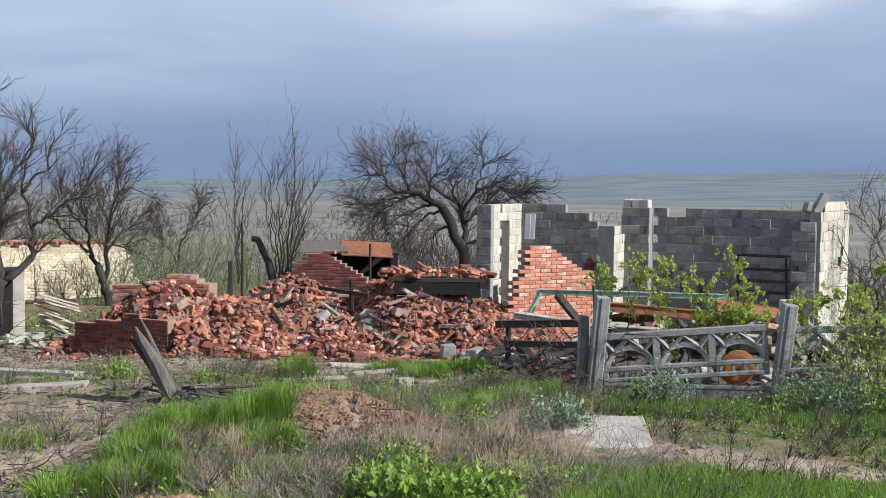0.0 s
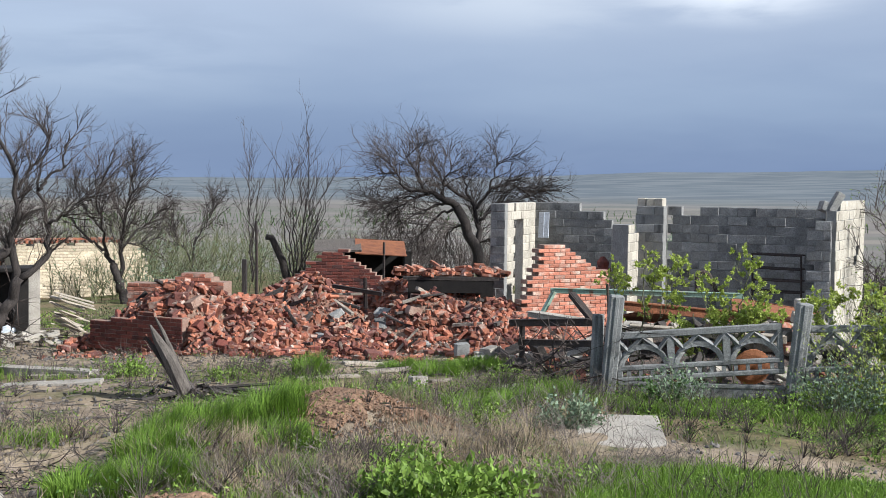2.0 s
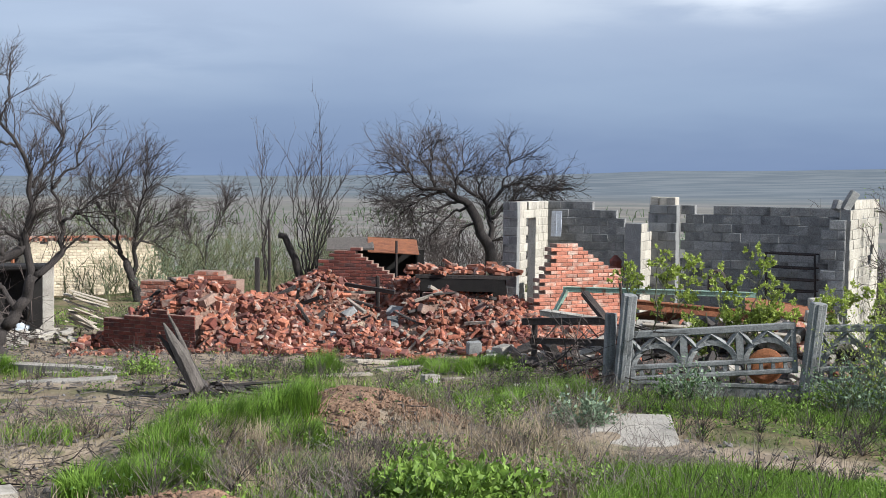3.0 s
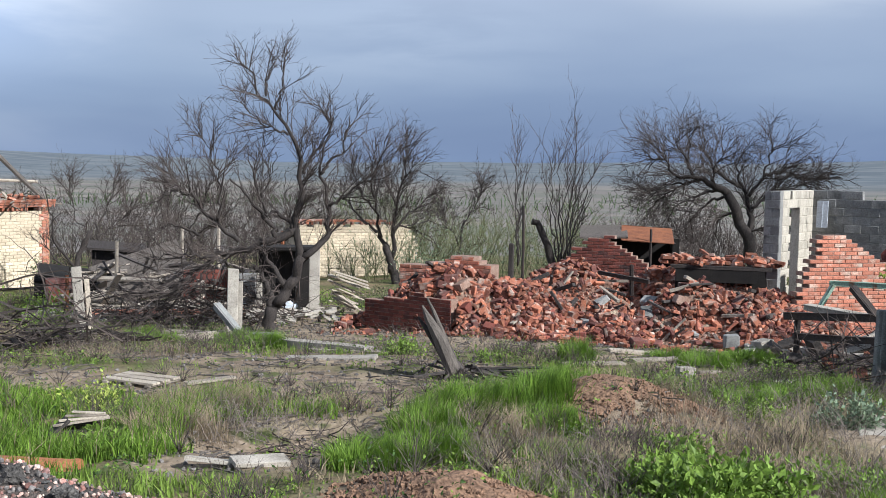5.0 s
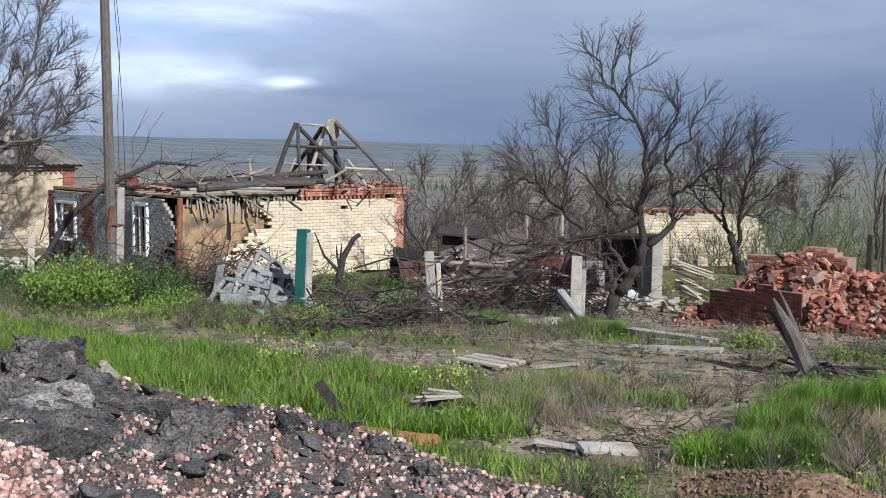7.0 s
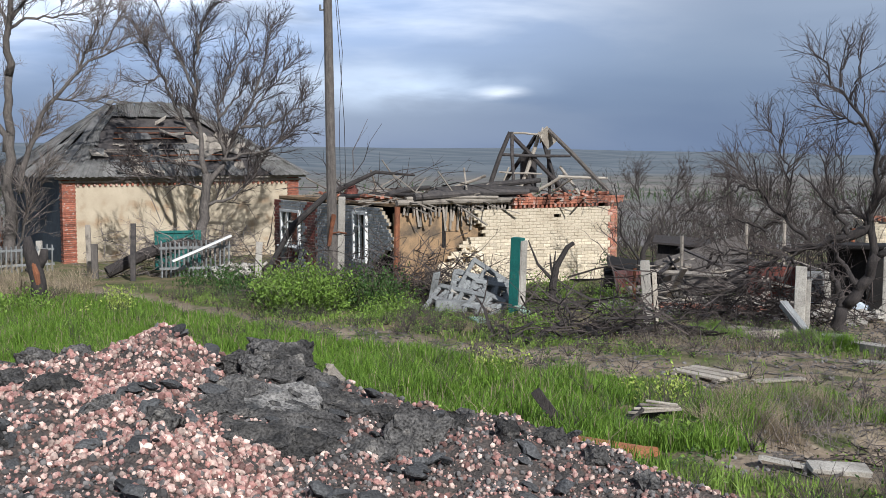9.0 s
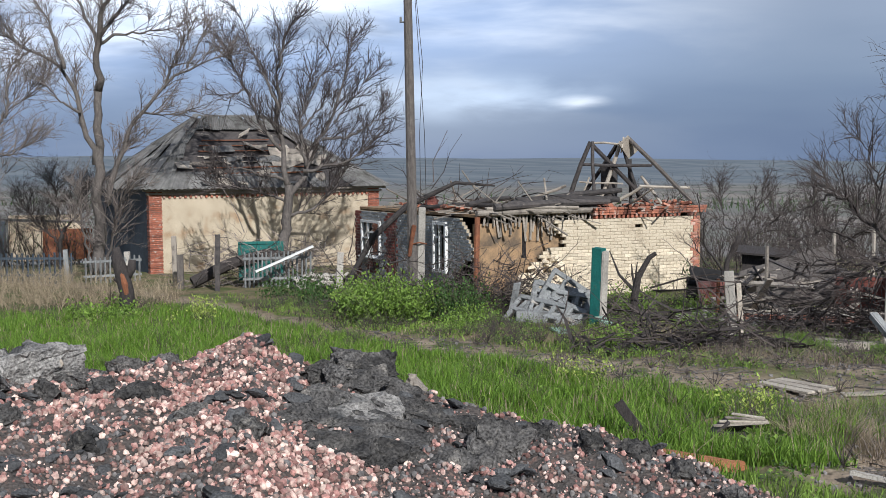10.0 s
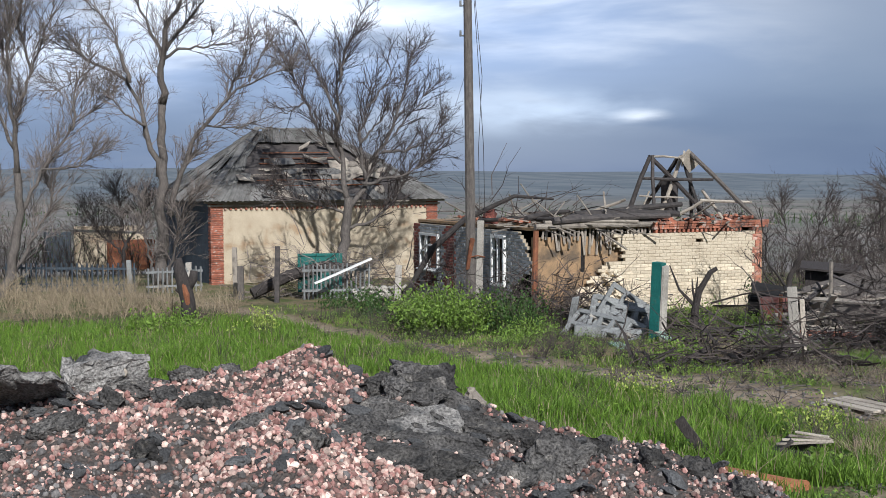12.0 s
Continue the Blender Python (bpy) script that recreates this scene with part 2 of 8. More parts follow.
M_STONE_P = mat("pink_stone", (0.44, 0.255, 0.22), (0.27, 0.165, 0.155), 9, 0.9, 0.4, rnd=0.45, stain=(0.62, 0.5, 0.42), stain_scale=7, stain_at=(0.52, 0.66))
M_GREYST = mat("grey_gravel", (0.19, 0.175, 0.165), (0.09, 0.085, 0.085), 9, 0.95, 0.4, rnd=0.5, island=True)
M_SPOIL = mat("spoil", (0.11, 0.092, 0.082), (0.055, 0.05, 0.047), 4, 0.97, 0.9, stain=(0.22, 0.14, 0.115), stain_scale=14, stain_at=(0.54, 0.68), bump_dist=0.04)
M_SOIL = mat("red_soil", (0.25, 0.155, 0.10), (0.15, 0.095, 0.065), 3, 0.97, 0.9, bump_dist=0.04, fine=25, grain=0.5)
M_RUBBLE = mat("rubble_dust", (0.25, 0.14, 0.10), (0.14, 0.085, 0.068), 3, 0.97, 0.9, stain=(0.34, 0.27, 0.2), stain_scale=3, stain_at=(0.52, 0.68), bump_dist=0.05, fine=20, grain=0.5)
M_CLAY = mat("clay_plaster", (0.34, 0.225, 0.125), (0.22, 0.15, 0.09), 3, 0.97, 0.6, stain=(0.10, 0.08, 0.06), stain_scale=1.5, stain_at=(0.5, 0.66))
M_PLASTER = mat("flaking_plaster", (0.50, 0.425, 0.315), (0.38, 0.31, 0.22), 1.6, 0.93, 0.4, stain=(0.34, 0.24, 0.15), stain_scale=1.6, stain_at=(0.55, 0.68))
M_SLATE = mat("asbestos_slate", (0.20, 0.195, 0.185), (0.13, 0.125, 0.12), 3, 0.9, 0.4, rnd=0.2, stain=(0.09, 0.085, 0.075), stain_scale=2, stain_at=(0.5, 0.7))
# sand-lime brick once more, greyed to paint the house front as shaded
M_SHADED_BRICK = mat("shaded_sand_lime_brick", (0.30, 0.31, 0.31), (0.23, 0.24, 0.245), 4, 0.9, 0.3, rnd=0.15)
M_WHITE = mat("white_paint", (0.74, 0.74, 0.72), (0.62, 0.61, 0.58), 4, 0.6, 0.15, rnd=0.08, stain=(0.34, 0.31, 0.27), stain_scale=5, stain_at=(0.6, 0.75))
M_BLUEGREY = mat("blue_grey_board_shade", (0.07, 0.09, 0.11), (0.05, 0.06, 0.075), 4, 0.8, 0.3, rnd=0.2)
M_SHEET = mat("zinc_sheet", (0.60, 0.64, 0.70), (0.5, 0.54, 0.6), 3, 0.5, 0.1)
M_BAG = mat("plastic_bag", (0.55, 0.60, 0.66), (0.42, 0.47, 0.52), 5, 0.5, 0.3, rnd=0.2)
M_PUDDLE = mat("puddle", (0.12, 0.12, 0.12), (0.08, 0.08, 0.08), 3, 0.03, 0.0)


def glass_mat():
    m = bpy.data.materials.new("window_glass")
    m.use_nodes = True
    b = m.node_tree.nodes["Principled BSDF"]
    b.inputs["Base Color"].default_value, b.inputs["Roughness"].default_value = (0.9, 0.95, 0.95, 1), 0.03
    b.inputs["Transmission Weight"].default_value, b.inputs["IOR"].default_value = 1.0, 1.45
    return m


M_GLASS = glass_mat()


# ---- mesh tools ----
def mesh_np(name, verts, tris, m=None, smooth=False):
    """A mesh from arrays of vertices and triangles (or equal polygons)."""
    me = bpy.data.meshes.new(name)
    verts, tris = np.asarray(verts, dtype=np.float32).reshape(-1, 3), np.asarray(tris, dtype=np.int32)
    k = tris.shape[1]
    me.vertices.add(len(verts)); me.vertices.foreach_set("co", verts.ravel())
    me.loops.add(tris.size); me.loops.foreach_set("vertex_index", tris.ravel())
    me.polygons.add(len(tris)); me.polygons.foreach_set("loop_start", np.arange(0, tris.size, k, dtype=np.int32))
    me.polygons.foreach_set("use_smooth", np.full(len(tris), smooth))
    me.update(calc_edges=True)
    if m:
        me.materials.append(m)
    return me


CUBE = np.array([(x, y, z) for x in (-.5, .5) for y in (-.5, .5) for z in (-.5, .5)])
CUBE_T = np.array([(0, 1, 3), (0, 3, 2), (4, 6, 7), (4, 7, 5), (0, 4, 5), (0, 5, 1), (2, 3, 7), (2, 7, 6), (0, 2, 6), (0, 6, 4), (1, 5, 7), (1, 7, 3)])


def chamfer_box(sx, sy, sz, c):
    """Vertices and triangles of a box with chamfered edges."""
    bm = bmesh.new()
    bmesh.ops.create_cube(bm, size=1)
    bmesh.ops.scale(bm, vec=(sx, sy, sz), verts=bm.verts)
    if c:
        bmesh.ops.bevel(bm, geom=bm.edges[:], offset=c, segments=1, affect="EDGES")
    bmesh.ops.triangulate(bm, faces=bm.faces)
    bm.verts.index_update()
    v = np.array([q.co[:] for q in bm.verts]); f = np.array([[q.index for q in p.verts] for p in bm.faces])
    bm.free()
    return v, f


class Geo:
    """Collects triangles for one mesh."""

    def __init__(self):
        self.v, self.t, self.n = [], [], 0

    def add(self, v, t, m=None):
        v = np.asarray(v, dtype=float)
        if m is not None:
            a = np.array(m); v = v @ a[:3, :3].T + a[:3, 3]
        self.v.append(v); self.t.append(np.asarray(t) + self.n); self.n += len(v)
        return self

    def box(self, m, sx, sy, sz, c=0.0, rough=0.0):
        v, t = chamfer_box(sx, sy, sz, c) if c else (CUBE * (sx, sy, sz), CUBE_T)
        if rough:
            v = v + np.random.uniform(-rough, rough, v.shape)
        return self.add(v, t, m)

    def beam(self, a, b, w, h=None, c=0.0, roll=0.0):
        """A squared bar from a to b."""
        a, b = Vector(a), Vector(b)
        q = (b - a).to_track_quat("X", "Z").to_matrix().to_4x4()
        return self.box(Matrix.Translation((a + b) / 2) @ q @ pose(0, 0, 0, roll), (b - a).length, w, h or w, c)

    def tube(self, pts, radii, n=6):
        """A tapered tube along points, closed at the ends."""
        pts = np.asarray(pts, dtype=float); k = len(pts)
        d = np.gradient(pts, axis=0); d /= np.linalg.norm(d, axis=1)[:, None] + 1e-9
        ref = np.where(np.abs(d[:, 2:3]) > 0.9, np.array([[1.0, 0, 0]]), np.array([[0, 0, 1.0]]))
        if np.ptp(ref, axis=0).any():
            ref = np.repeat(np.array([[0.61, 0.53, 0.59]]), k, 0)
        u = np.cross(d, ref); u /= np.linalg.norm(u, axis=1)[:, None] + 1e-9
        w = np.cross(d, u)
        a = np.linspace(0, 2 * np.pi, n, endpoint=False)
        r = np.asarray(radii, dtype=float)[:, None, None]
        ring = pts[:, None, :] + r * (np.cos(a)[None, :, None] * u[:, None, :] + np.sin(a)[None, :, None] * w[:, None, :])
        v = ring.reshape(-1, 3); t = []
        for i in range(k - 1):
            for j in range(n):
                p, q = i * n + j, i * n + (j + 1) % n
                t += [(p, q, q + n), (p, q + n, p + n)]
        for j in range(1, n - 1):
            t += [(0, j + 1, j), ((k - 1) * n, (k - 1) * n + j, (k - 1) * n + j + 1)]
        return self.add(v, t)

    def mesh(self, name, m=None, smooth=False):
        if not self.v:
            self.box(pose(0, 0, -50), 0.01, 0.01, 0.01)
        return mesh_np(name, np.concatenate(self.v), np.concatenate(self.t), m, smooth)


def thing(name, m=None, label="", category="", group="", kind=""):
    """A top-level empty at its base."""
    ob = new(name)
    ob.empty_display_size = 0.1
    ob.matrix_basis = m if m is not None else Matrix()
    return tagged(ob, label, category, group, kind)


def part(name, geo, m, parent, label="", smooth=False, kind=""):
    ob = new(name, geo.mesh(name, m, smooth) if isinstance(geo, Geo) else geo)
    ob.parent = parent
    return tagged(ob, label, kind=kind)


def single(name, geo, m, label, category, group="", kind="", at=None, smooth=False):
    ob = new(name, geo.mesh(name, m, smooth))
    if at is not None:
        ob.matrix_basis = at
    return tagged(ob, label, category, group, kind)


def piece(name, me, parent, m):
    ob = new(name, me)
    ob.parent = parent
    ob.matrix_basis = m
    return ob


def fbm(x, y, s=1.0, seed=0.0):
    return noise.fractal(Vector((x * s, y * s, seed)), 1.0, 2.0, 4)


WAVES = {}


def vnoise(x, y, s=1.0, seed=0):
    """Smooth array noise from a few waves."""
    if seed not in WAVES:
        r = np.random.RandomState(seed)
        WAVES[seed] = [(math.cos(a), math.sin(a), 1.55 ** k * r.uniform(0.8, 1.2), r.uniform(0, 2 * np.pi), 0.72 ** k) for k, a in enumerate(r.uniform(0, 2 * np.pi, 7))]
    out = 0.0
    for c, n, f, p, amp in WAVES[seed]:
        out = out + np.sin((x * c + y * n) * f * s + p + 1.3 * np.sin((x * n - y * c) * f * s * 0.7)) * amp
    return out / 2.2


# ---- ground ----
RING_R = [0, 3, 5, 8, 11, 16, 22, 25, 35, 42, 52, 65, 100, 180, 400, 900, 1500]
RING_Z = [1.35, 1.25, 0.95, 0.68, 0.35, 0.0, -0.3, -0.5, -0.85, -1.1, -1.3, -2.2, -6, -12, -22, -30, -30]
TRACK_AZ = [10, 15.5, 22, 29, 37, 48, 54, 58, 63, 80]
TRACK_D = [13.2, 13.8, 14.6, 15.4, 17.0, 20.7, 26.0, 32.0, 40.0, 60.0]
RIDGE = [(22, 6.9, 0.88), (30, 7.6, 0.90), (35, 8.2, 0.93), (39, 8.7, 1.06), (43, 9.0, 1.07), (48, 9.2, 1.18), (52, 9.3, 1.34), (55.5, 9.5, 1.58),
         (58, 9.5, 1.44), (62, 9.4, 1.40), (67, 9.4, 1.46), (73, 9.4, 1.3), (80, 9.4, 1.0)]


def smooth01(x):
    x = np.clip(x, 0, 1)
    return x * x * (3 - 2 * x)


def base_z(x, y):
    r = np.hypot(x, y)
    return np.interp(r, RING_R, RING_Z)


def ground_z(x, y):
    """Height of the ground at arrays x, y."""
    r, az = np.hypot(x, y), np.degrees(np.arctan2(-x, y))
    near = np.clip((70 - r) / 30, 0, 1)
    z = base_z(x, y) + near * (0.05 * vnoise(x, y, 0.9, 1) + 0.025 * vnoise(x, y, 3.0, 2)) * np.clip(r / 6, 0, 1)
    z = z + 0.45 * np.exp(-(((x + 1.05) / 0.95) ** 2 + ((y - 12.3) / 0.8) ** 2))          # reddish spoil heap
    z = z + 0.22 * np.exp(-(((x + 1.75) / 0.7) ** 2 + ((y - 7.45) / 0.45) ** 2))
    z = z + 0.18 * np.exp(-(((x + 2.4) / 0.8) ** 2 + ((y - 11.2) / 1.2) ** 2))
    z = z - 0.30 * np.exp(-(((x + 3.9) / 1.0) ** 2 + ((y - 10.4) / 1.1) ** 2) ** 2)            # washed-out ditch
    z = z - 0.06 * np.exp(-((r - np.interp(az, TRACK_AZ, TRACK_D)) / 0.9) ** 2) * (az > 12) * (az < 75)
    hills = smooth01((r - 1300) / 2200)
    crest = np.interp(az, [-60, -21, -10, 0, 10, 23, 46, 68, 120], [60, 80, 72, 46, 38, 32, 58, 64, 55]) + 3 * np.sin(np.radians(az) * 13) + 1.5 * np.sin(np.radians(az) * 31)
    return z + hills * crest + smooth01((r - 500) / 600) * 2.5 * np.sin(r / 130 + az * 0.1)


def gz(x, y):
    return float(ground_z(np.array([x]), np.array([y]))[0])


def ground_at(az, d, up=0.0):
    p = polar(az, d)
    return Vector((p.x, p.y, gz(p.x, p.y) + up))


def spot(x, y, turn=0.0, up=0.0, rx=0.0, ry=0.0):
    return pose(x, y, gz(x, y) + up, rx, ry, turn)


def seg_dist(x, y, pts):
    d = np.full(np.shape(x), 1e9)
    for (ax, ay), (bx, by) in zip(pts[:-1], pts[1:]):
        t = np.clip(((x - ax) * (bx - ax) + (y - ay) * (by - ay)) / ((bx - ax) ** 2 + (by - ay) ** 2), 0, 1)
        d = np.minimum(d, np.hypot(x - ax - t * (bx - ax), y - ay - t * (by - ay)))
    return d


RIGHT_PATH = [(1.6, 12.4), (2.75, 11.6), (4.3, 10.7), (9.0, 9.0), (16, 7)]
YARD = [(-12, 24), (-9, 22.5), (-13, 26)]


def bare(x, y):
    """How bare the ground is, 0 grass to 1 trodden dirt."""
    r, az = np.hypot(x, y), np.degrees(np.arctan2(-x, y))
    w = 0.12 * vnoise(x, y, 1.6, 5)
    td = np.abs(r - np.interp(az, TRACK_AZ, TRACK_D))
    a = smooth01(1.45 - td / 1.3 + w * 3) * (az > 11) * (az < 78)
    a = np.maximum(a, smooth01(1.5 - seg_dist(x, y, RIGHT_PATH) / 0.55 + w * 3))
    for cx, cy, rx, ry in ((-3.0, 15.2, 1.7, 0.8), (-3.9, 10.4, 1.3, 1.6), (-4.0, 9.0, 0.9, 0.7), (-1.05, 12.2, 1.1, 0.9), (-1.75, 7.45, 0.8, 0.5), (-9.5, 24.0, 4.5, 2.2), (-5.0, 16.5, 2.5, 0.7),
                           (-2, 22, 9, 3.5), (4.5, 21.5, 3.5, 3.5), (-6.0, 12.6, 2.0, 0.9), (-5.4, 14.6, 2.4, 0.8), (-8.0, 16.2, 2.6, 0.7), (-11.5, 22.6, 3.0, 1.2)):
        a = np.maximum(a, smooth01(1.6 - np.hypot((x - cx) / rx, (y - cy) / ry) + w * 2))
    return a


def build_ground():
    az = np.radians(np.concatenate([np.arange(-32, 84, 0.28), np.arange(84, 328, 6.0)]))
    rr = np.concatenate([[0.001, 0.5, 1.5, 3.0, 4.5], np.geomspace(5.2, 70, 190), np.geomspace(72, 4700, 70)])
    A, R = np.meshgrid(az, rr)
    x, y = -np.sin(A) * R, np.cos(A) * R
    z = ground_z(x, y)
    k, j = A.shape
    i = np.arange(k * j).reshape(k, j)
    nx = np.roll(i, -1, axis=1)
    quads = np.stack([i[:-1], nx[:-1], nx[1:], i[1:]], -1).reshape(-1, 4)[:, ::-1]
    me = mesh_np("ground", np.stack([x, y, z], -1).reshape(-1, 3), quads, None, True)
    a1 = me.attributes.new("bare", "FLOAT", "POINT"); a1.data.foreach_set("value", bare(x, y).ravel().astype(np.float32))
    far = smooth01((R - 42) / 60)
    a2 = me.attributes.new("distance_cover", "FLOAT", "POINT"); a2.data.foreach_set("value", far.ravel().astype(np.float32))
    # weight of the haze tint on the far hills
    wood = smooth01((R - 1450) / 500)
    a3 = me.attributes.new("far_haze", "FLOAT", "POINT"); a3.data.foreach_set("value", wood.ravel().astype(np.float32))
    m = bpy.data.materials.new("ground")
    m.use_nodes = True
    n, l = m.node_tree.nodes, m.node_tree.links
    b = n["Principled BSDF"]; b.inputs["Roughness"].default_value = 0.97; b.inputs["Specular IOR Level"].default_value = 0.15
    geo = n.new("ShaderNodeNewGeometry")

    def nz(s, d, st=(1, 1, 1)):
        mp = n.new("ShaderNodeMapping"); mp.inputs["Scale"].default_value = st; l.new(geo.outputs["Position"], mp.inputs[0])
        q = n.new("ShaderNodeTexNoise"); q.inputs["Scale"].default_value, q.inputs["Detail"].default_value = s, d
        l.new(mp.outputs[0], q.inputs["Vector"]); return q.outputs["Fac"]

    def rng(v, lo, hi):
        r = n.new("ShaderNodeMapRange"); r.inputs["From Min"].default_value, r.inputs["From Max"].default_value = lo, hi
        l.new(v, r.inputs[0]); return r.outputs[0]

    def mix(f, a, c):
        q = n.new("ShaderNodeMix"); q.data_type = "RGBA"
        for s, v in ((q.inputs[0], f), (q.inputs[6], a), (q.inputs[7], c)):
            if hasattr(v, "is_linked"):
                l.new(v, s)
            else:
                s.default_value = v
        return q.outputs[2]

    def attr(nm):
        q = n.new("ShaderNodeAttribute"); q.attribute_name = nm; return q.outputs["Fac"]

    turf = mix(rng(nz(0.9, 6), 0.4, 0.6), (0.085, 0.105, 0.035, 1), (0.19, 0.15, 0.09, 1))
    turf = mix(rng(nz(7, 5), 0.52, 0.72), turf, (0.065, 0.052, 0.036, 1))
    dirt = mix(rng(nz(0.8, 6), 0.35, 0.65), (0.30, 0.24, 0.17, 1), (0.17, 0.132, 0.10, 1))
    dirt = mix(rng(nz(9, 6), 0.52, 0.72), dirt, (0.34, 0.28, 0.22, 1))
    dirt = mix(rng(nz(4, 6), 0.60, 0.72), dirt, (0.06, 0.047, 0.038, 1))
    dirt = mix(rng(nz(1.7, 7), 0.55, 0.64), dirt, (0.085, 0.10, 0.04, 1))
    near = mix(attr("bare"), turf, dirt)
    field = mix(rng(nz(0.004, 3, (1, 4, 1)), 0.44, 0.52), (0.175, 0.16, 0.15, 1), (0.15, 0.15, 0.13, 1))
    field = mix(rng(nz(0.0022, 2, (1, 6, 1)), 0.55, 0.6), field, (0.22, 0.20, 0.175, 1))
    field = mix(rng(nz(0.03, 5, (1, 5, 1)), 0.58, 0.68), field, (0.075, 0.085, 0.075, 1))
    # blue-grey hills: distance haze painted into the ground colour
    hazed_hills = mix(rng(nz(0.006, 5, (1, 3, 1)), 0.42, 0.6), (0.105, 0.125, 0.145, 1), (0.155, 0.175, 0.19, 1))
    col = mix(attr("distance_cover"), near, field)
    col = mix(attr("far_haze"), col, hazed_hills)
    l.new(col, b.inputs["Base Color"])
    bp = n.new("ShaderNodeBump"); bp.inputs["Strength"].default_value = 0.8; bp.inputs["Distance"].default_value = 0.05
    l.new(nz(14, 6), bp.inputs["Height"]); l.new(bp.outputs[0], b.inputs["Normal"])
    me.materials.append(m)
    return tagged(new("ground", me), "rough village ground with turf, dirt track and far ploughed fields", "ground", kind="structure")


build_ground()


def soil_mound(cx, cy, rx, ry, label):
    """A heap of loose reddish soil that rises out of the turf, with crumbs."""
    a, q = np.meshgrid(np.linspace(0, 2 * np.pi, 60, endpoint=False), np.linspace(0, 1.0, 26))
    rag = 1.25 * (1 + 0.22 * np.sin(3 * a + cx * 5) + 0.14 * np.sin(7 * a + cy) + 0.08 * np.sin(13 * a))
    x, y = cx + np.cos(a) * q * rx * rag, cy + np.sin(a) * q * ry * rag
    z = ground_z(x, y) + 0.06 * (1 - q ** 2) - 0.05 * q + 0.03 * vnoise(x, y, 5.0, 40) + 0.014 * vnoise(x, y, 14.0, 41)
    i = np.arange(x.size).reshape(x.shape); nx = np.roll(i, -1, axis=1)
    f = np.stack([i[:-1], nx[:-1], nx[1:], i[1:]], -1).reshape(-1, 4)[:, ::-1]
    m = thing("soil_heap", Matrix(), label, "soil")
    part("loose_soil", mesh_np("loose_soil", np.stack([x, y, z], -1), f, M_SOIL, True), None, m)
    g = Geo()
    for _ in range(1300):
        t, r = random.uniform(0, 2 * math.pi), math.sqrt(random.random())
        px, py = cx + math.cos(t) * r * rx * 1.2, cy + math.sin(t) * r * ry * 1.2
        s = 0.01 + 0.03 * random.random() ** 2
        g.box(pose(px, py, gz(px, py) + 0.04 * (1 - r * r), *np.random.uniform(0, 360, 3)), s, s * 0.8, s * 0.7, 0, s * 0.2)
    part("crumb_litter", g, M_SOIL, m, kind="stuff")


soil_mound(-1.05, 12.25, 0.95, 0.8, "heap of reddish loose soil among grass tufts")
soil_mound(-1.75, 7.45, 0.75, 0.45, "low heap of orange-brown soil at the verge")


# ---- masonry ----
def brick_mesh(name, sx, sy, sz, c, m, seed):
    r = np.random.RandomState(seed)
    v, t = chamfer_box(sx, sy, sz, c)
    return mesh_np(name, v + r.uniform(-c * 0.5, c * 0.5, v.shape), t, m)


def masonry(parent, L, H, bl, bh, th, keep, m_piece, m_mortar, name="brick", cap=300, joint=0.011, at=Matrix(), wob=0.005, chip=0.006, other=None, kinds=3):
    """A wall of single pieces in courses along x, up z, its middle at y = 0; keep(x, z) says which pieces still stand; other(x, z) picks a second material."""
    full = [[brick_mesh(name, bl - joint, th, bh - joint, chip, m, 10 + k) for k in range(kinds)] for m in ((m_piece, other[1]) if other else (m_piece,))]
    core, rest, count = Geo(), [Geo() for _ in full], 0
    for i in range(int(round(H / bh))):
        z = (i + 0.5) * bh
        x = -bl / 2 * (i % 2)
        runs = []
        while x < L - 0.02:
            a, b = max(x, 0), min(x + bl, L)
            x += bl
            if b - a < bl * 0.3 or not keep((a + b) / 2, z):
                continue
            runs.append((a, b))
            s = (b - a - joint) / (bl - joint)
            which = 1 if other and other[0]((a + b) / 2, z) else 0
            m = at @ pose((a + b) / 2, random.uniform(-wob, wob), z, 0, random.uniform(-0.5, 0.5), random.uniform(-0.8, 0.8)) @ Matrix.Diagonal((s, 1, 1, 1))
            me = random.choice(full[which])
            if count < cap:
                piece(name, me, parent, m)
                count += 1
            else:
                co = np.empty(len(me.vertices) * 3); me.vertices.foreach_get("co", co)
                tri = np.empty(len(me.polygons) * 3, dtype=int); me.loops.foreach_get("vertex_index", tri)
                rest[which].add(co.reshape(-1, 3), tri.reshape(-1, 3), m)
        for a, b in runs:
            core.box(at @ pose((a + b) / 2, 0, z), b - a + 0.001, th - 0.022, bh + 0.001)
    if core.v:
        part("mortar_core", core, m_mortar, parent)
    for q, m in zip(rest, (m_piece, other[1]) if other else (m_piece,)):
        if q.v:
            part(name + "work", q, m, parent, kind="stuff")


def ragged(f, amp=0.15, s=3.0, seed=0.0):
    """A keep function: stands below the height f(x), with a broken edge."""
    return lambda x, z: z < f(x) + amp * fbm(x, z, s, seed)


# ---- breeze-block ruin ----
BX, BY, BZ = 8.0, 24.0, -0.6
U_AZ, V_AZ = 68.0, -22.0


def block_wall(x, y, az, L, top, m, label, name, keep=None, th=0.2, cap=300, z0=BZ):
    w = thing(name, pose(x, y, z0, 0, 0, 90 + az), label, "wall", kind="structure")
    masonry(w, L, top - z0, 0.4, 0.195, th, keep or (lambda a, b: True), m, M_BMORTAR, "block", cap, 0.007, chip=0.008, wob=0.008)
    return w


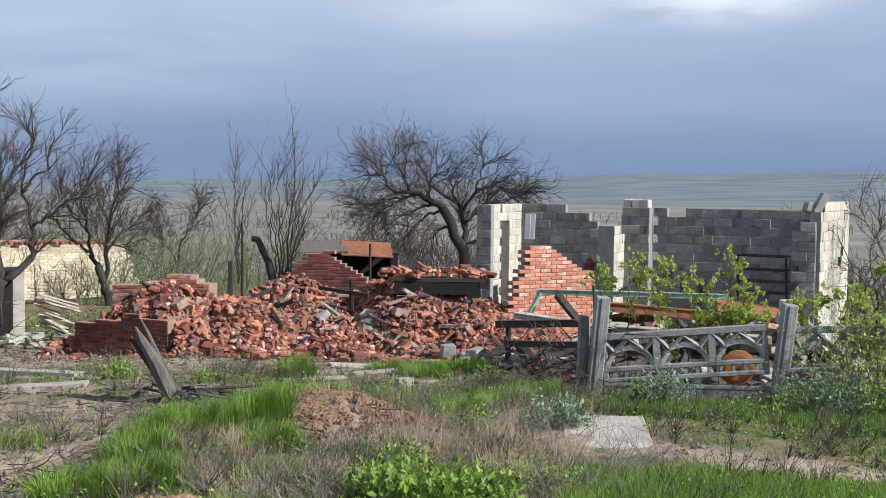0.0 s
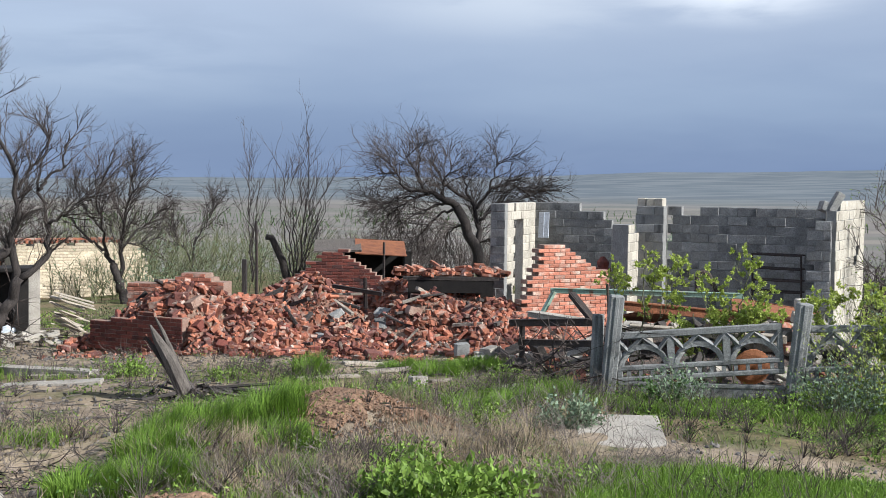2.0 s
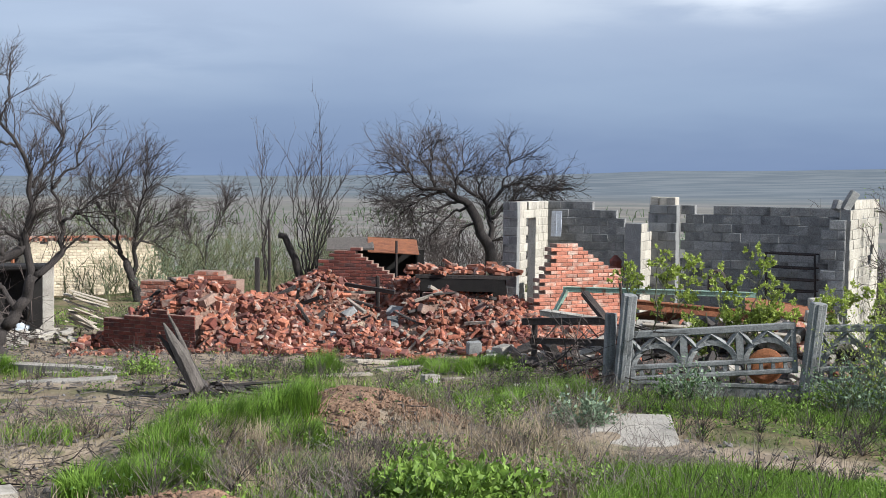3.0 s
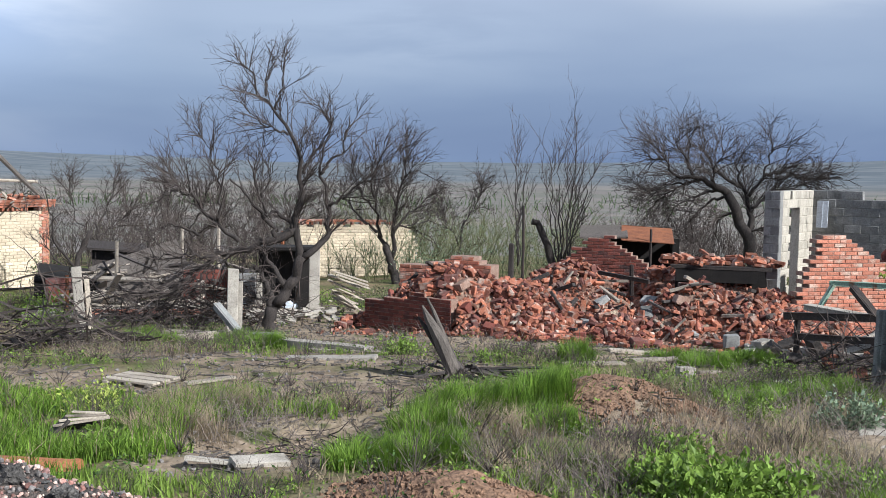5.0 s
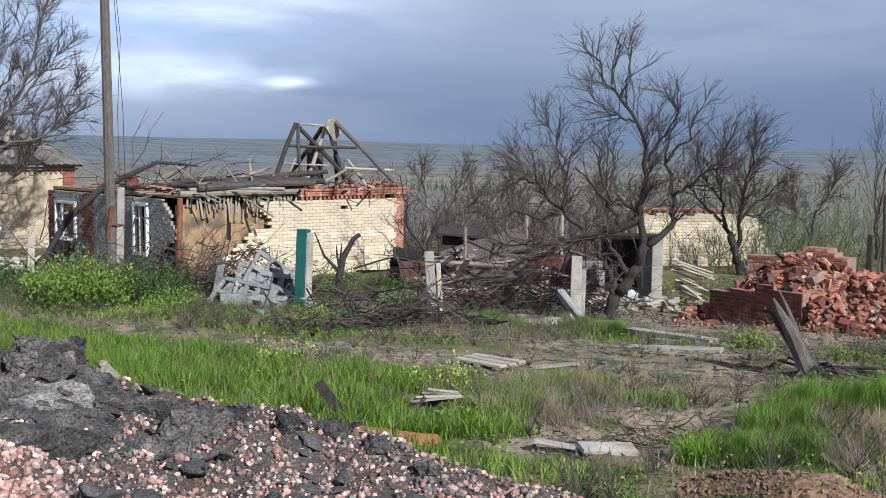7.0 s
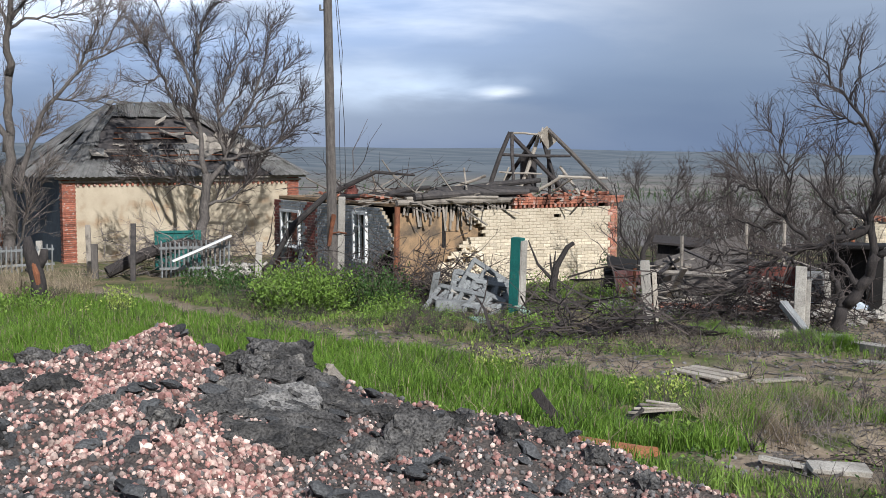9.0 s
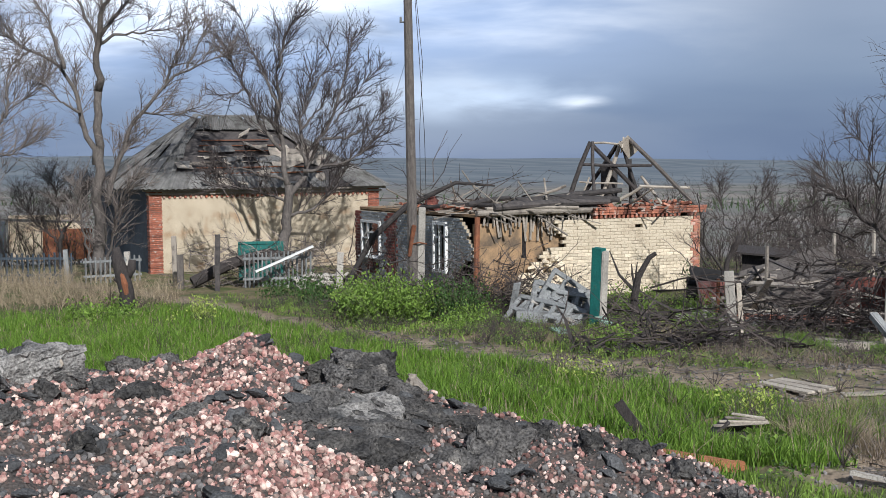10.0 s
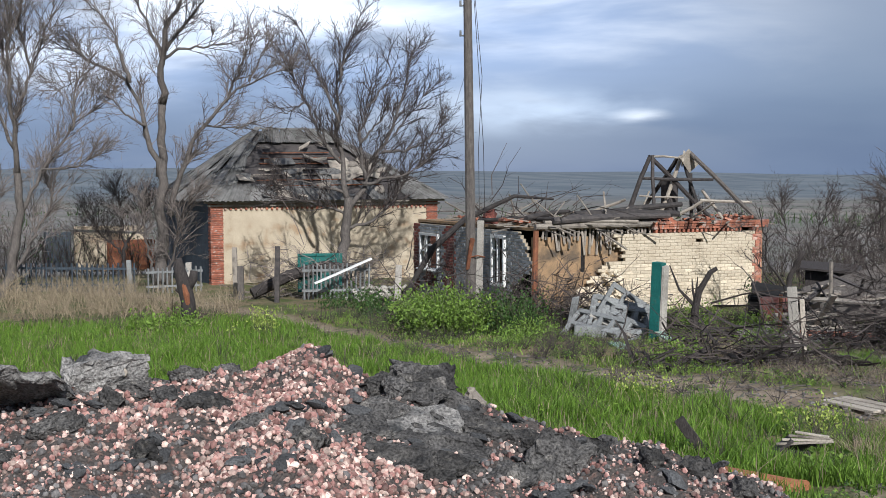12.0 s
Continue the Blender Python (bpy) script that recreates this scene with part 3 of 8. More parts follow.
block_wall(8.15, 23.94, U_AZ, 3.7, 2.52, M_BLOCK, "long grey breeze-block wall of a roofless outbuilding", "wall_block_long", ragged(lambda x: 3.2 - 0.2 * (x > 3.0), 0.05))
pil = block_wall(4.6, 25.1, U_AZ, 0.62, 2.5, M_BLOCK, "sooty breeze-block pier with pale blocks on top", "wall_block_pier", th=0.4)
g = Geo()
for k in range(3):
    g.box(pose(0.12 + 0.19 * k, 0.0, 3.2, 0, 0, random.uniform(-4, 4)), 0.18, 0.36, 0.19, 0.012)
part("top_block", g, M_LIT_PALEBLOCK, pil, "pale hollow blocks")
# partition, left wall and end wall get the paler, sunlit block colour
w = block_wall(3.5, 24.3, V_AZ, 1.0, 2.22, M_LIT_PALEBLOCK, "broken block partition, coloured pale as its sunlit side", "wall_block_partition", ragged(lambda x: 2.75 - 0.3 * (x > 0.5), 0.08), th=0.36)
block_wall(4.35, 27.4, U_AZ, 2.55, 2.5, M_BLOCK, "dark breeze-block back wall with broken top courses", "wall_block_back",
           ragged(lambda x: 2.55 + 0.55 * smooth01(x / 1.6) - 0.25 * (x < 0.7), 0.1))
w = thing("wall_block_left", pose(1.05, 26.25, BZ, 0, 0, 90 + V_AZ), "block wall with a narrow opening, coloured pale as sunlit", "wall", kind="structure")
for x_, z_, l_, h_ in ((0, 0, 0.72, 3.1), (1.3, 0, 1.0, 3.1), (0.72, 2.73, 0.58, 0.39), (0.72, 0, 0.58, 0.58)):
    masonry(w, l_, h_, 0.4, 0.195, 0.2, lambda p, q: True, M_LIT_PALEBLOCK, M_LIT_PALEBLOCK, "block", 100, 0.008, chip=0.008, at=pose(x_, 0, z_))
block_wall(1.16, 26.2, U_AZ, 0.35, 2.45, M_BLOCK, "grey block end of a ruined wall", "wall_block_stub")
block_wall(7.3, 22.3, -29.0, 3.2, 2.62, M_LIT_PALEBLOCK, "breeze-block end wall with a narrow slot, coloured pale as sunlit", "wall_block_end",
           lambda x, z: not (2.0 < x < 2.45 and 1.9 < z < 2.4) and z < 3.25 - 0.2 * (x < 0.3))
w = thing("wall_block_quoin", pose(7.3, 22.25, BZ, 0, 0, 90 + U_AZ), "stepped grey block corner beside the end wall", "wall", kind="structure")
masonry(w, 0.6, 2.9, 0.3, 0.195, 0.2, lambda x, z: x < 0.3 + 0.18 * ((z * 2.6) % 1 > 0.5) + 0.3 * (z < 0.8), M_BLOCK, M_BMORTAR, "block", 100, 0.012, chip=0.012)
g = Geo().box(pose(0, 0, 0.2, 14, 25, 30), 0.2, 0.12, 0.42, 0.02, 0.01).box(pose(-0.15, 0.05, 0.08, 0, 20, 10), 0.3, 0.18, 0.2, 0.02, 0.01)
single("loose_block", g, M_BLOCK, "broken grey block lying on top of the end wall", "block", at=pose(7.42, 22.45, 2.5))
single("metal_sheet", Geo().box(pose(0, 0, 0.33), 0.26, 0.015, 0.62, 0.003).box(pose(0, -0.012, 0.33), 0.012, 0.01, 0.62), M_SHEET, "pale blue-white metal sheet leaning on the block wall", "sheet", at=pose(2.13, 27.7, 1.65, -4, 0, 158 + 180))
single("clay_chimney", Geo().tube([(0, 0, 0), (0, 0, 1.1), (0, 0, 1.12), (0, 0, 1.25), (0, 0, 1.26), (0, 0, 1.38), (0, 0, 1.5)], [.14, .14, .19, .19, .12, .14, .04], 10), M_RED_OLD, "dark red clay chimney pot standing in the rubble", "chimney pot", at=pose(3.25, 25.1, -0.1))

# ---- red brick remains ----
RB = (0.25, 0.075, 0.12)
w = thing("wall_red_remnant", pose(1.15, 22.6, -0.4, 0, 0, 90 - 60), "stepped remnant of a red brick wall in sunlight", "wall", kind="structure")
masonry(w, 2.3, 2.3, 0.26, 0.077, 0.25, ragged(lambda x: 0.85 + 1.3 * smooth01((x - 0.1) / 0.65) - 0.55 * smooth01((x - 0.9) / 1.3), 0.1, 2.5), M_REDPALE, M_RMORTAR, "brick", 300)
w = thing("wall_red_gable", pose(-1.75, 27.0, -0.4, 0, 0, 90 + 84), "dark red stepped brick gable of a fallen house", "wall", kind="structure")
masonry(w, 2.5, 2.0, 0.26, 0.077, 0.25, ragged(lambda x: 1.9 - 0.62 * abs(x - 1.05) - 0.35 * (x > 2.0) - 0.1, 0.22, 2.5, 3.0), M_RED_OLD, M_RMORTAR, "brick", 300)
w = thing("wall_red_front", pose(-5.0, 21.15, -0.3, 0, 0, 90 + 66), "low dark red brick wall half buried in rubble", "wall", kind="structure")
masonry(w, 2.2, 0.95, 0.26, 0.077, 0.25, ragged(lambda x: 0.60 + 0.14 * math.sin(x * 2.2), 0.14, 3, 5.0), M_RED_OLD, M_RMORTAR, "brick", 250)
w = thing("wall_red_crest", pose(-4.45, 22.25, 0.22, 0, 0, 90 + 76), "bright red broken brick wall on the rubble crest", "wall", kind="structure")
masonry(w, 2.1, 1.0, 0.26, 0.077, 0.38, ragged(lambda x: 0.86 - 0.16 * abs(x - 0.7), 0.12, 3, 7.0), M_REDPALE, M_RMORTAR, "brick", 250)

# ---- rubble heaps ----
HEAPS = {
    "left": [(-5.3, 22.2, 1.15, 1.5, 1.1), (-4.0, 22.2, 0.95, 1.2, 1.1), (-6.3, 21.9, 0.55, 1.0, 0.8), (-2.9, 24.0, 0.95, 1.3, 1.4), (-3.4, 26.0, 1.25, 1.5, 1.0)],
    "right": [(-0.6, 23.2, 0.95, 1.4, 1.1), (0.7, 22.9, 0.85, 1.2, 1.1), (-2.0, 22.4, 0.5, 1.1, 1.1), (1.6, 23.2, 0.6, 0.9, 1.0), (0.0, 25.4, 1.05, 1.9, 1.0), (-1.3, 26.2, 1.15, 1.3, 0.8)],
}


def heap_z(x, y, which):
    z = 0.0
    for cx, cy, h, rx, ry in HEAPS[which]:
        z = np.maximum(z, h * np.exp(-(((x - cx) / rx) ** 2 + ((y - cy) / ry) ** 2) * 0.9)) + 0.12 * h * np.exp(-(((x - cx) / rx) ** 2 + ((y - cy) / ry) ** 2))
    if which == "left":   # the low front wall holds the heap back
        z = z * np.where((x > -7.4) & (x < -4.9), smooth01((y - 20.95 + 0.445 * (x + 5.0)) / 0.3), 1.0)
    return ground_z(x, y) + z - 0.12 + 0.06 * vnoise(x, y, 2.5, 11)


BRICKS = [brick_mesh("brick", *s, 0.008, M_RED, 40 + k) for k, s in enumerate([(0.25, 0.12, 0.065)] * 3 + [(0.13, 0.12, 0.065), (0.17, 0.115, 0.065), (0.26, 0.19, 0.14)])]


OLD_BRICKS = [brick_mesh("brick", *s, 0.008, M_RED_OLD, 60 + k) for k, s in enumerate([(0.25, 0.12, 0.065)] * 3 + [(0.13, 0.12, 0.065), (0.17, 0.115, 0.065), (0.26, 0.19, 0.14)])]


def mesh_arrays(me):
    co = np.empty(len(me.vertices) * 3); me.vertices.foreach_get("co", co)
    tri = np.empty(len(me.polygons) * 3, dtype=int); me.loops.foreach_get("vertex_index", tri)
    return co.reshape(-1, 3), tri.reshape(-1, 3)


def rubble(which, x0, x1, y0, y1, label, n_rest):
    h = thing("rubble_heap", Matrix(), label, "rubble", "brick rubble heaps")
    xs, ys = np.meshgrid(np.linspace(x0, x1, 90), np.linspace(y0, y1, 70))
    zs = heap_z(xs, ys, which)
    i = np.arange(xs.size).reshape(xs.shape)
    q = np.stack([i[:-1, :-1], i[:-1, 1:], i[1:, 1:], i[1:, :-1]], -1).reshape(-1, 4)
    part("debris_bed", mesh_np("debris_bed", np.stack([xs, ys, zs], -1), q, M_RUBBLE, True), None, h)
    arr = [mesh_arrays(b) for b in BRICKS]
    rest, dark, chips, done = Geo(), Geo(), Geo(), 0
    r = np.random.RandomState(len(which))
    X, Y = r.uniform(x0, x1, 30000), r.uniform(y0, y1, 30000)
    Z = heap_z(X, Y, which); lift = Z - ground_z(X, Y)
    dusty = vnoise(X, Y, 1.1, 61)
    for x, y, z, up, dust in zip(X, Y, Z, lift, dusty):
        if done >= n_rest + 300:
            break
        if (up < 0.02 and random.random() > 0.06) or (dust > 0.05 and random.random() < 0.84) or (y > y0 + 3.4 and random.random() < 0.5):
            continue
        steep = 34 if up > 0.05 else 8
        m = pose(x, y, max(z, gz(x, y) if up < 0 else z) + random.uniform(0.0, 0.10), random.gauss(0, steep), random.gauss(0, steep), random.uniform(0, 360))
        k = random.choices(range(6), (5, 5, 5, 4, 4, 0.6))[0]
        if done < 300:
            if y > y0 + 2.4:
                continue
            piece("brick", random.choice((BRICKS, BRICKS, OLD_BRICKS))[k], h, m)
        else:
            (dark if random.random() < 0.33 else rest).add(*arr[k], m)
        done += 1
    X, Y = r.uniform(x0, x1, 6500), r.uniform(y0, y1, 6500)
    Z, G = heap_z(X, Y, which), ground_z(X, Y)
    for x, y, z, g0 in zip(X, Y, Z, G):
        if z > g0 or random.random() < 0.15:
            s = random.uniform(0.03, 0.09)
            chips.box(pose(x, y, max(z, g0) + 0.02, *np.random.uniform(0, 360, 3)), s, s * 0.8, s * 0.6, 0, s * 0.15)
    for j in range(34):
        x, y = r.uniform(x0 + 0.8, x1 - 0.6), r.uniform(y0 + 0.5, y0 + 4.5)
        z = float(heap_z(np.array([x]), np.array([y]), which)[0])
        if z < gz(x, y):
            continue
        d = Vector((r.normal(0, 1), r.normal(0, 1), r.normal(0, 0.35))).normalized() * r.uniform(0.3, 0.9)
        c = Vector((x, y, z + 0.12))
        part("timber", Geo().beam(c - d / 2, c + d / 2, r.uniform(0.04, 0.1), r.uniform(0.03, 0.08), 0.005), (M_CHAR, M_WOOD, M_BARK)[j % 3], h)
    for j in range(22):
        x, y = r.uniform(x0 + 0.6, x1 - 0.4), r.uniform(y0 + 0.3, y0 + 4.0)
        z = float(heap_z(np.array([x]), np.array([y]), which)[0])
        if z < gz(x, y):
            continue
        s = r.uniform(0.1, 0.24)
        part("mortar_lump", Geo().box(pose(x, y, z + 0.06, *r.uniform(-30, 30, 2), r.uniform(0, 360)), s * 1.5, s, s * 0.8, 0.02, 0.02), (M_BLOCK, M_RMORTAR, M_RUBBLE)[j % 3], h)
    part("heaped_brick_rest", rest, M_RED_J, h, kind="stuff")
    part("sooty_brick_rest", dark, M_DARKBITS, h, kind="stuff")
    part("brick_chip_litter", chips, M_RED_J, h, kind="stuff")
    return h


rubble("left", -7.6, -1.5, 20.4, 27.2, "long heap of broken red bricks and mortar dust", 1700)
rubble("right", -3.2, 2.7, 20.6, 27.2, "heap of tumbled dark red bricks from a fallen house", 1900)

# ---- roadside spoil of asphalt and gravel ----
RAZ, RD, RZ = (np.array(c) for c in zip(*RIDGE))


def pile_z(x, y):
    r, az = np.hypot(x, y), np.degrees(np.arctan2(-x, y))
    d, top = np.interp(az, RAZ, RD), np.interp(az, RAZ, RZ)
    lump = 0.09 * vnoise(x, y, 2.3, 21) + 0.04 * vnoise(x, y, 6.0, 22)
    off = r - d
    z = top - np.where(off > 0, 0.75 * off, -0.11 * off) - 0.10 * off ** 2 * (off > 0) + lump * np.clip((top - 0.75) * 2.0 + 0.35, 0.2, 1.0)
    ends = smooth01((az - 20) / 8) * smooth01((86 - az) / 8)
    return np.where(ends > 0, ground_z(x, y) + (z - ground_z(x, y)) * ends, -9)


def rock_mesh(name, m, seed, n=1, sq=(1, 1, 0.75)):
    r = np.random.RandomState(seed)
    bm = bmesh.new()
    bmesh.ops.create_icosphere(bm, subdivisions=n, radius=0.5)
    for v in bm.verts:
        v.co = Vector([a * b for a, b in zip(v.co * r.uniform(0.72, 1.15), sq)])
    bm.verts.index_update()
    v = np.array([q.co[:] for q in bm.verts]); f = np.array([[q.index for q in p.verts] for p in bm.faces])
    bm.free()
    return mesh_np(name, v, f, m)


ROCKS = [rock_mesh("lump", M_ASPH, 60 + k, 2, (1, 0.8, 0.6)) for k in range(4)]


def build_pile():
    h = thing("spoil_heap", Matrix(), "roadside heap of pink gravel and broken black asphalt", "rubble heap")
    az, rr = np.radians(np.arange(19, 88, 0.35)), np.arange(4.6, 11.2, 0.05)
    A, R = np.meshgrid(az, rr)
    x, y = -np.sin(A) * R, np.cos(A) * R
    z = np.maximum(pile_z(x, y), ground_z(x, y) - 0.15)
    i = np.arange(x.size).reshape(x.shape)
    q = np.stack([i[:-1, :-1], i[:-1, 1:], i[1:, 1:], i[1:, :-1]], -1).reshape(-1, 4)[:, ::-1]
    part("fine_spoil", mesh_np("fine_spoil", np.stack([x, y, z], -1), q, M_SPOIL, True), None, h)
    stones = [rock_mesh("stone", M_STONE_P, s) for s in range(6)]
    arr = [mesh_arrays(s) for s in stones]
    pink, grey, k = Geo(), Geo(), 0
    r = np.random.RandomState(5)
    n = 90000
    a, d = r.uniform(21, 84, n), r.uniform(5.6, 10.6, n)
    px, py = -np.sin(np.radians(a)) * d, np.cos(np.radians(a)) * d
    pz = pile_z(px, py); lift = pz - ground_z(px, py)
    patch = 0.75 * vnoise(px, py, 1.3, 31) + 0.6 * np.exp(-((a - 55.5) / 6) ** 2) - 0.2 - 0.2 * (a < 47) - 0.35 * (d < 7.6) * (np.abs(a - 55) > 6)
    for j in range(n):
        if lift[j] < 0.015 or k > 27000:
            continue
        heart = patch[j] > 0.28
        if (heart and r.rand() > 0.9) or (not heart and r.rand() > 0.52):
            continue
        s = (0.016 + 0.056 * r.rand() ** 2.4) * (1.0 if heart else 0.85)
        m = pose(px[j], py[j], pz[j] + s * 0.18, *r.uniform(0, 360, 3)) @ Matrix.Diagonal((s, s, s, 1))
        pinkish = r.rand() < (0.93 if heart else 0.6)
        if pinkish and k < 300 and 42 < a[j] < 60 and d[j] > 7.4:
            piece("stone", stones[j % 6], h, m)
        else:
            (pink if pinkish else grey).add(*arr[j % 6], m)
        k += 1
    part("pink_gravel", pink, M_STONE, h, kind="stuff")
    part("grey_gravel", grey, M_GREYST, h, kind="stuff")
    return h


build_pile()


def asphalt_slab(az, d, up, size, turn, tx, ty, seed, m=M_ASPH, label="broken slab of black road asphalt"):
    """A flat broken piece with a ragged outline and thickness."""
    r = np.random.RandomState(seed)
    sx, sy, sz = size[0], size[1], size[2] * 0.62
    k = 10
    ang = (np.arange(k) + r.uniform(-0.35, 0.35, k)) / k * 2 * np.pi; rad = r.uniform(0.66, 1.1, k)
    ring = np.stack([np.cos(ang) * rad * sx / 2, np.sin(ang) * rad * sy / 2], 1)
    v, t = [], []
    for lvl, (zz, sc) in enumerate(((-0.5, 0.86), (-0.1, 1.02), (0.42, 0.97), (0.5, 0.9))):
        for p in ring:
            v.append((p[0] * sc * r.uniform(0.88, 1.1), p[1] * sc * r.uniform(0.88, 1.1), zz * sz + r.uniform(-0.16, 0.16) * sz))
    for lvl in range(3):
        for j in range(k):
            a, b = lvl * k + j, lvl * k + (j + 1) % k
            t += [(a, b, b + k), (a, b + k, a + k)]
    v += [(0, 0, -0.5 * sz), (0, 0, 0.5 * sz)]
    for j in range(k):
        t += [(4 * k, (j + 1) % k, j), (4 * k + 1, 3 * k + j, 3 * k + (j + 1) % k)]
    bm = bmesh.new()
    for q in v:
        bm.verts.new(q)
    bm.verts.ensure_lookup_table()
    for q in t:
        bm.faces.new([bm.verts[j] for j in q])
    bmesh.ops.subdivide_edges(bm, edges=bm.edges[:], cuts=3, use_grid_fill=True)
    for q in bm.verts:
        q.co += Vector((noise.noise(q.co * 9), noise.noise(q.co * 9 + Vector((9, 0, 0))), noise.noise(q.co * 9 + Vector((0, 7, 0))))) * 0.04 + noise.noise_vector(q.co * 24) * 0.03
    bmesh.ops.triangulate(bm, faces=bm.faces)
    bm.verts.index_update()
    v, t = [q.co[:] for q in bm.verts], [[q.index for q in f.verts] for f in bm.faces]
    bm.free()
    p = polar(az, d)
    z = max(float(pile_z(np.array([p.x]), np.array([p.y]))[0]), gz(p.x, p.y))
    return single("asphalt_chunk", Geo().add(np.array(v), t), m, label, "asphalt", "asphalt chunks on the spoil heap", at=pose(p.x, p.y, z + up * 0.45, tx * 0.8, ty * 0.8, az + turn))


GREY_SLABS = (68.4, 65.0, 50.1)
for row in ((51.6, 9.15, 0.10, (0.50, 0.34, 0.20), 15, 14, -6), (50.4, 9.25, 0.24, (0.52, 0.36, 0.22), -20, 10, 14), (49.3, 9.2, 0.22, (0.46, 0.34, 0.24), 35, 22, -10), (50.9, 8.95, 0.16, (0.42, 0.30, 0.18), 60, 26, 8), (49.9, 8.9, 0.18, (0.6, 0.36, 0.15), 5, 30, -12),
            (48.5, 9.0, 0.14, (0.62, 0.4, 0.13), -25, 16, 22), (50.1, 8.45, 0.20, (0.95, 0.55, 0.15), 10, 26, 6), (48.9, 8.2, 0.14, (0.80, 0.5, 0.14), -12, 22, 14), (47.3, 8.75, 0.12, (0.85, 0.34, 0.15), 32, 24, 18), (46.4, 8.5, 0.06, (0.6, 0.3, 0.14), 25, 14, 12),
            (51.8, 8.55, 0.10, (0.55, 0.34, 0.13), 18, 24, -8), (52.6, 8.2, 0.06, (0.6, 0.36, 0.16), 40, 18, -6), (51.2, 7.75, 0.08, (0.6, 0.42, 0.16), -15, 22, 8), (49.6, 7.7, 0.10, (0.66, 0.4, 0.14), 22, 28, -10), (48.0, 7.8, 0.12, (0.62, 0.36, 0.13), 5, 24, 20),
            (42.9, 7.9, 0.3, (0.50, 0.62, 0.12), 10, 72, 14), (44.2, 8.6, 0.08, (0.4, 0.3, 0.16), 30, 20, 20), (41.2, 8.2, 0.10, (0.34, 0.26, 0.16), 20, 40, 10), (40.4, 8.6, 0.05, (0.3, 0.22, 0.14), 70, 10, 20), (38.4, 8.0, 0.08, (0.28, 0.24, 0.18), 50, 10, 0),
            (36.5, 8.1, 0.03, (0.36, 0.24, 0.14), 0, 10, 0), (34.0, 7.8, 0.03, (0.3, 0.24, 0.14), 50, 15, 10), (31.5, 7.5, 0.03, (0.26, 0.2, 0.12), 80, 15, -10),
            (65.0, 9.35, 0.6, (0.72, 0.5, 0.42), 5, 4, 0), (68.4, 8.7, 0.8, (1.1, 0.66, 0.12), 62, -8, 32), (64.6, 8.9, 0.12, (0.3, 0.22, 0.22), 70, 40, 10), (63.4, 9.2, 0.08, (0.5, 0.28, 0.14), 20, 12, 5), (61.0, 9.35, 0.10, (0.34, 0.24, 0.2), -30, 10, 15), (59.2, 9.35, 0.08, (0.34, 0.24, 0.2), 15, 0, 10),
            (62.0, 8.7, 0.05, (0.4, 0.28, 0.14), 50, 18, 0), (60.2, 8.5, 0.04, (0.5, 0.3, 0.13), 12, 20, 10), (66.8, 8.2, 0.05, (0.45, 0.3, 0.15), 10, 15, -10), (58.0, 7.9, 0.03, (0.3, 0.22, 0.13), 0, 15, 0), (69.5, 7.9, 0.04, (0.34, 0.26, 0.15), 20, 15, 10),
            (55.2, 7.6, 0.03, (0.36, 0.26, 0.14), 80, 22, 8), (45.4, 7.7, 0.04, (0.42, 0.28, 0.14), 20, 20, 0), (63.0, 7.6, 0.03, (0.3, 0.24, 0.16), 45, 20, 8), (71.0, 9.4, 0.05, (0.5, 0.3, 0.14), 30, 8, 6)):
    az, d, up, size, turn, tx, ty = row
    grey = az in GREY_SLABS
    asphalt_slab(az, d, up * 0.5, size, turn, tx, ty, int(az * 10), M_GREYASPH if grey else M_ASPH, "weathered grey slab of road asphalt" if grey else "broken slab of black road asphalt")
asphalt_slab(47.3, 9.1, -0.10, (0.26, 0.5, 0.14), 15, 70, 8, 77, M_WOOD, "pale weathered wooden block stuck in the spoil heap")

rs = np.random.RandomState(12)
bits = Geo()
for _ in range(1100):
    az, d = rs.uniform(24, 82), rs.uniform(6.2, 9.9)
    p = polar(az, d)
    z = float(pile_z(np.array([p.x]), np.array([p.y]))[0])
    if z < gz(p.x, p.y) or vnoise(p.x, p.y, 1.3, 31) > 0.35:
        continue
    s = 0.035 + 0.17 * rs.rand() ** 3
    bits.add(*mesh_arrays(ROCKS[rs.randint(4)]), pose(p.x, p.y, z + s * 0.15, *rs.uniform(-30, 30, 2), rs.uniform(0, 360)) @ Matrix.Diagonal((s * 1.3, s, s * 0.7, 1)))
single("asphalt_crumbs", bits, M_CRUMB, "small black asphalt crumbs strewn on the spoil heap", "asphalt", kind="stuff")


# ---- burnt brick house ----
DENTIL, LONG_BRICK = brick_mesh("brick", 0.09, 0.15, 0.095, 0.006, M_RED, 71), brick_mesh("brick", 0.54, 0.36, 0.066, 0.006, M_RED, 72)
H1 = pose(-21.87, 22.45, -0.85, 0, 0, 90 - 16.7)


def frame_bars(parent, w, h, t, d, m, cross, at):
    """A window frame of bars round an opening w by h in the plane x, z, with muntins."""
    f = Geo()
    for a, b in (((0, 0, 0), (w, 0, 0)), ((0, 0, h), (w, 0, h))):
        f.beam(a, b, d, t)
    for x in (t / 2, w - t / 2):
        f.box(pose(x, 0, h / 2), t, d, h - t)
    fr = part("window_frame", f, m, parent, "flaking white wooden frame")
    fr.matrix_basis = at
    for a, b in cross:
        q = part("muntin", Geo().beam(a, b, d * 0.7, t * 0.6), m, parent)
        q.matrix_basis = at
    return fr


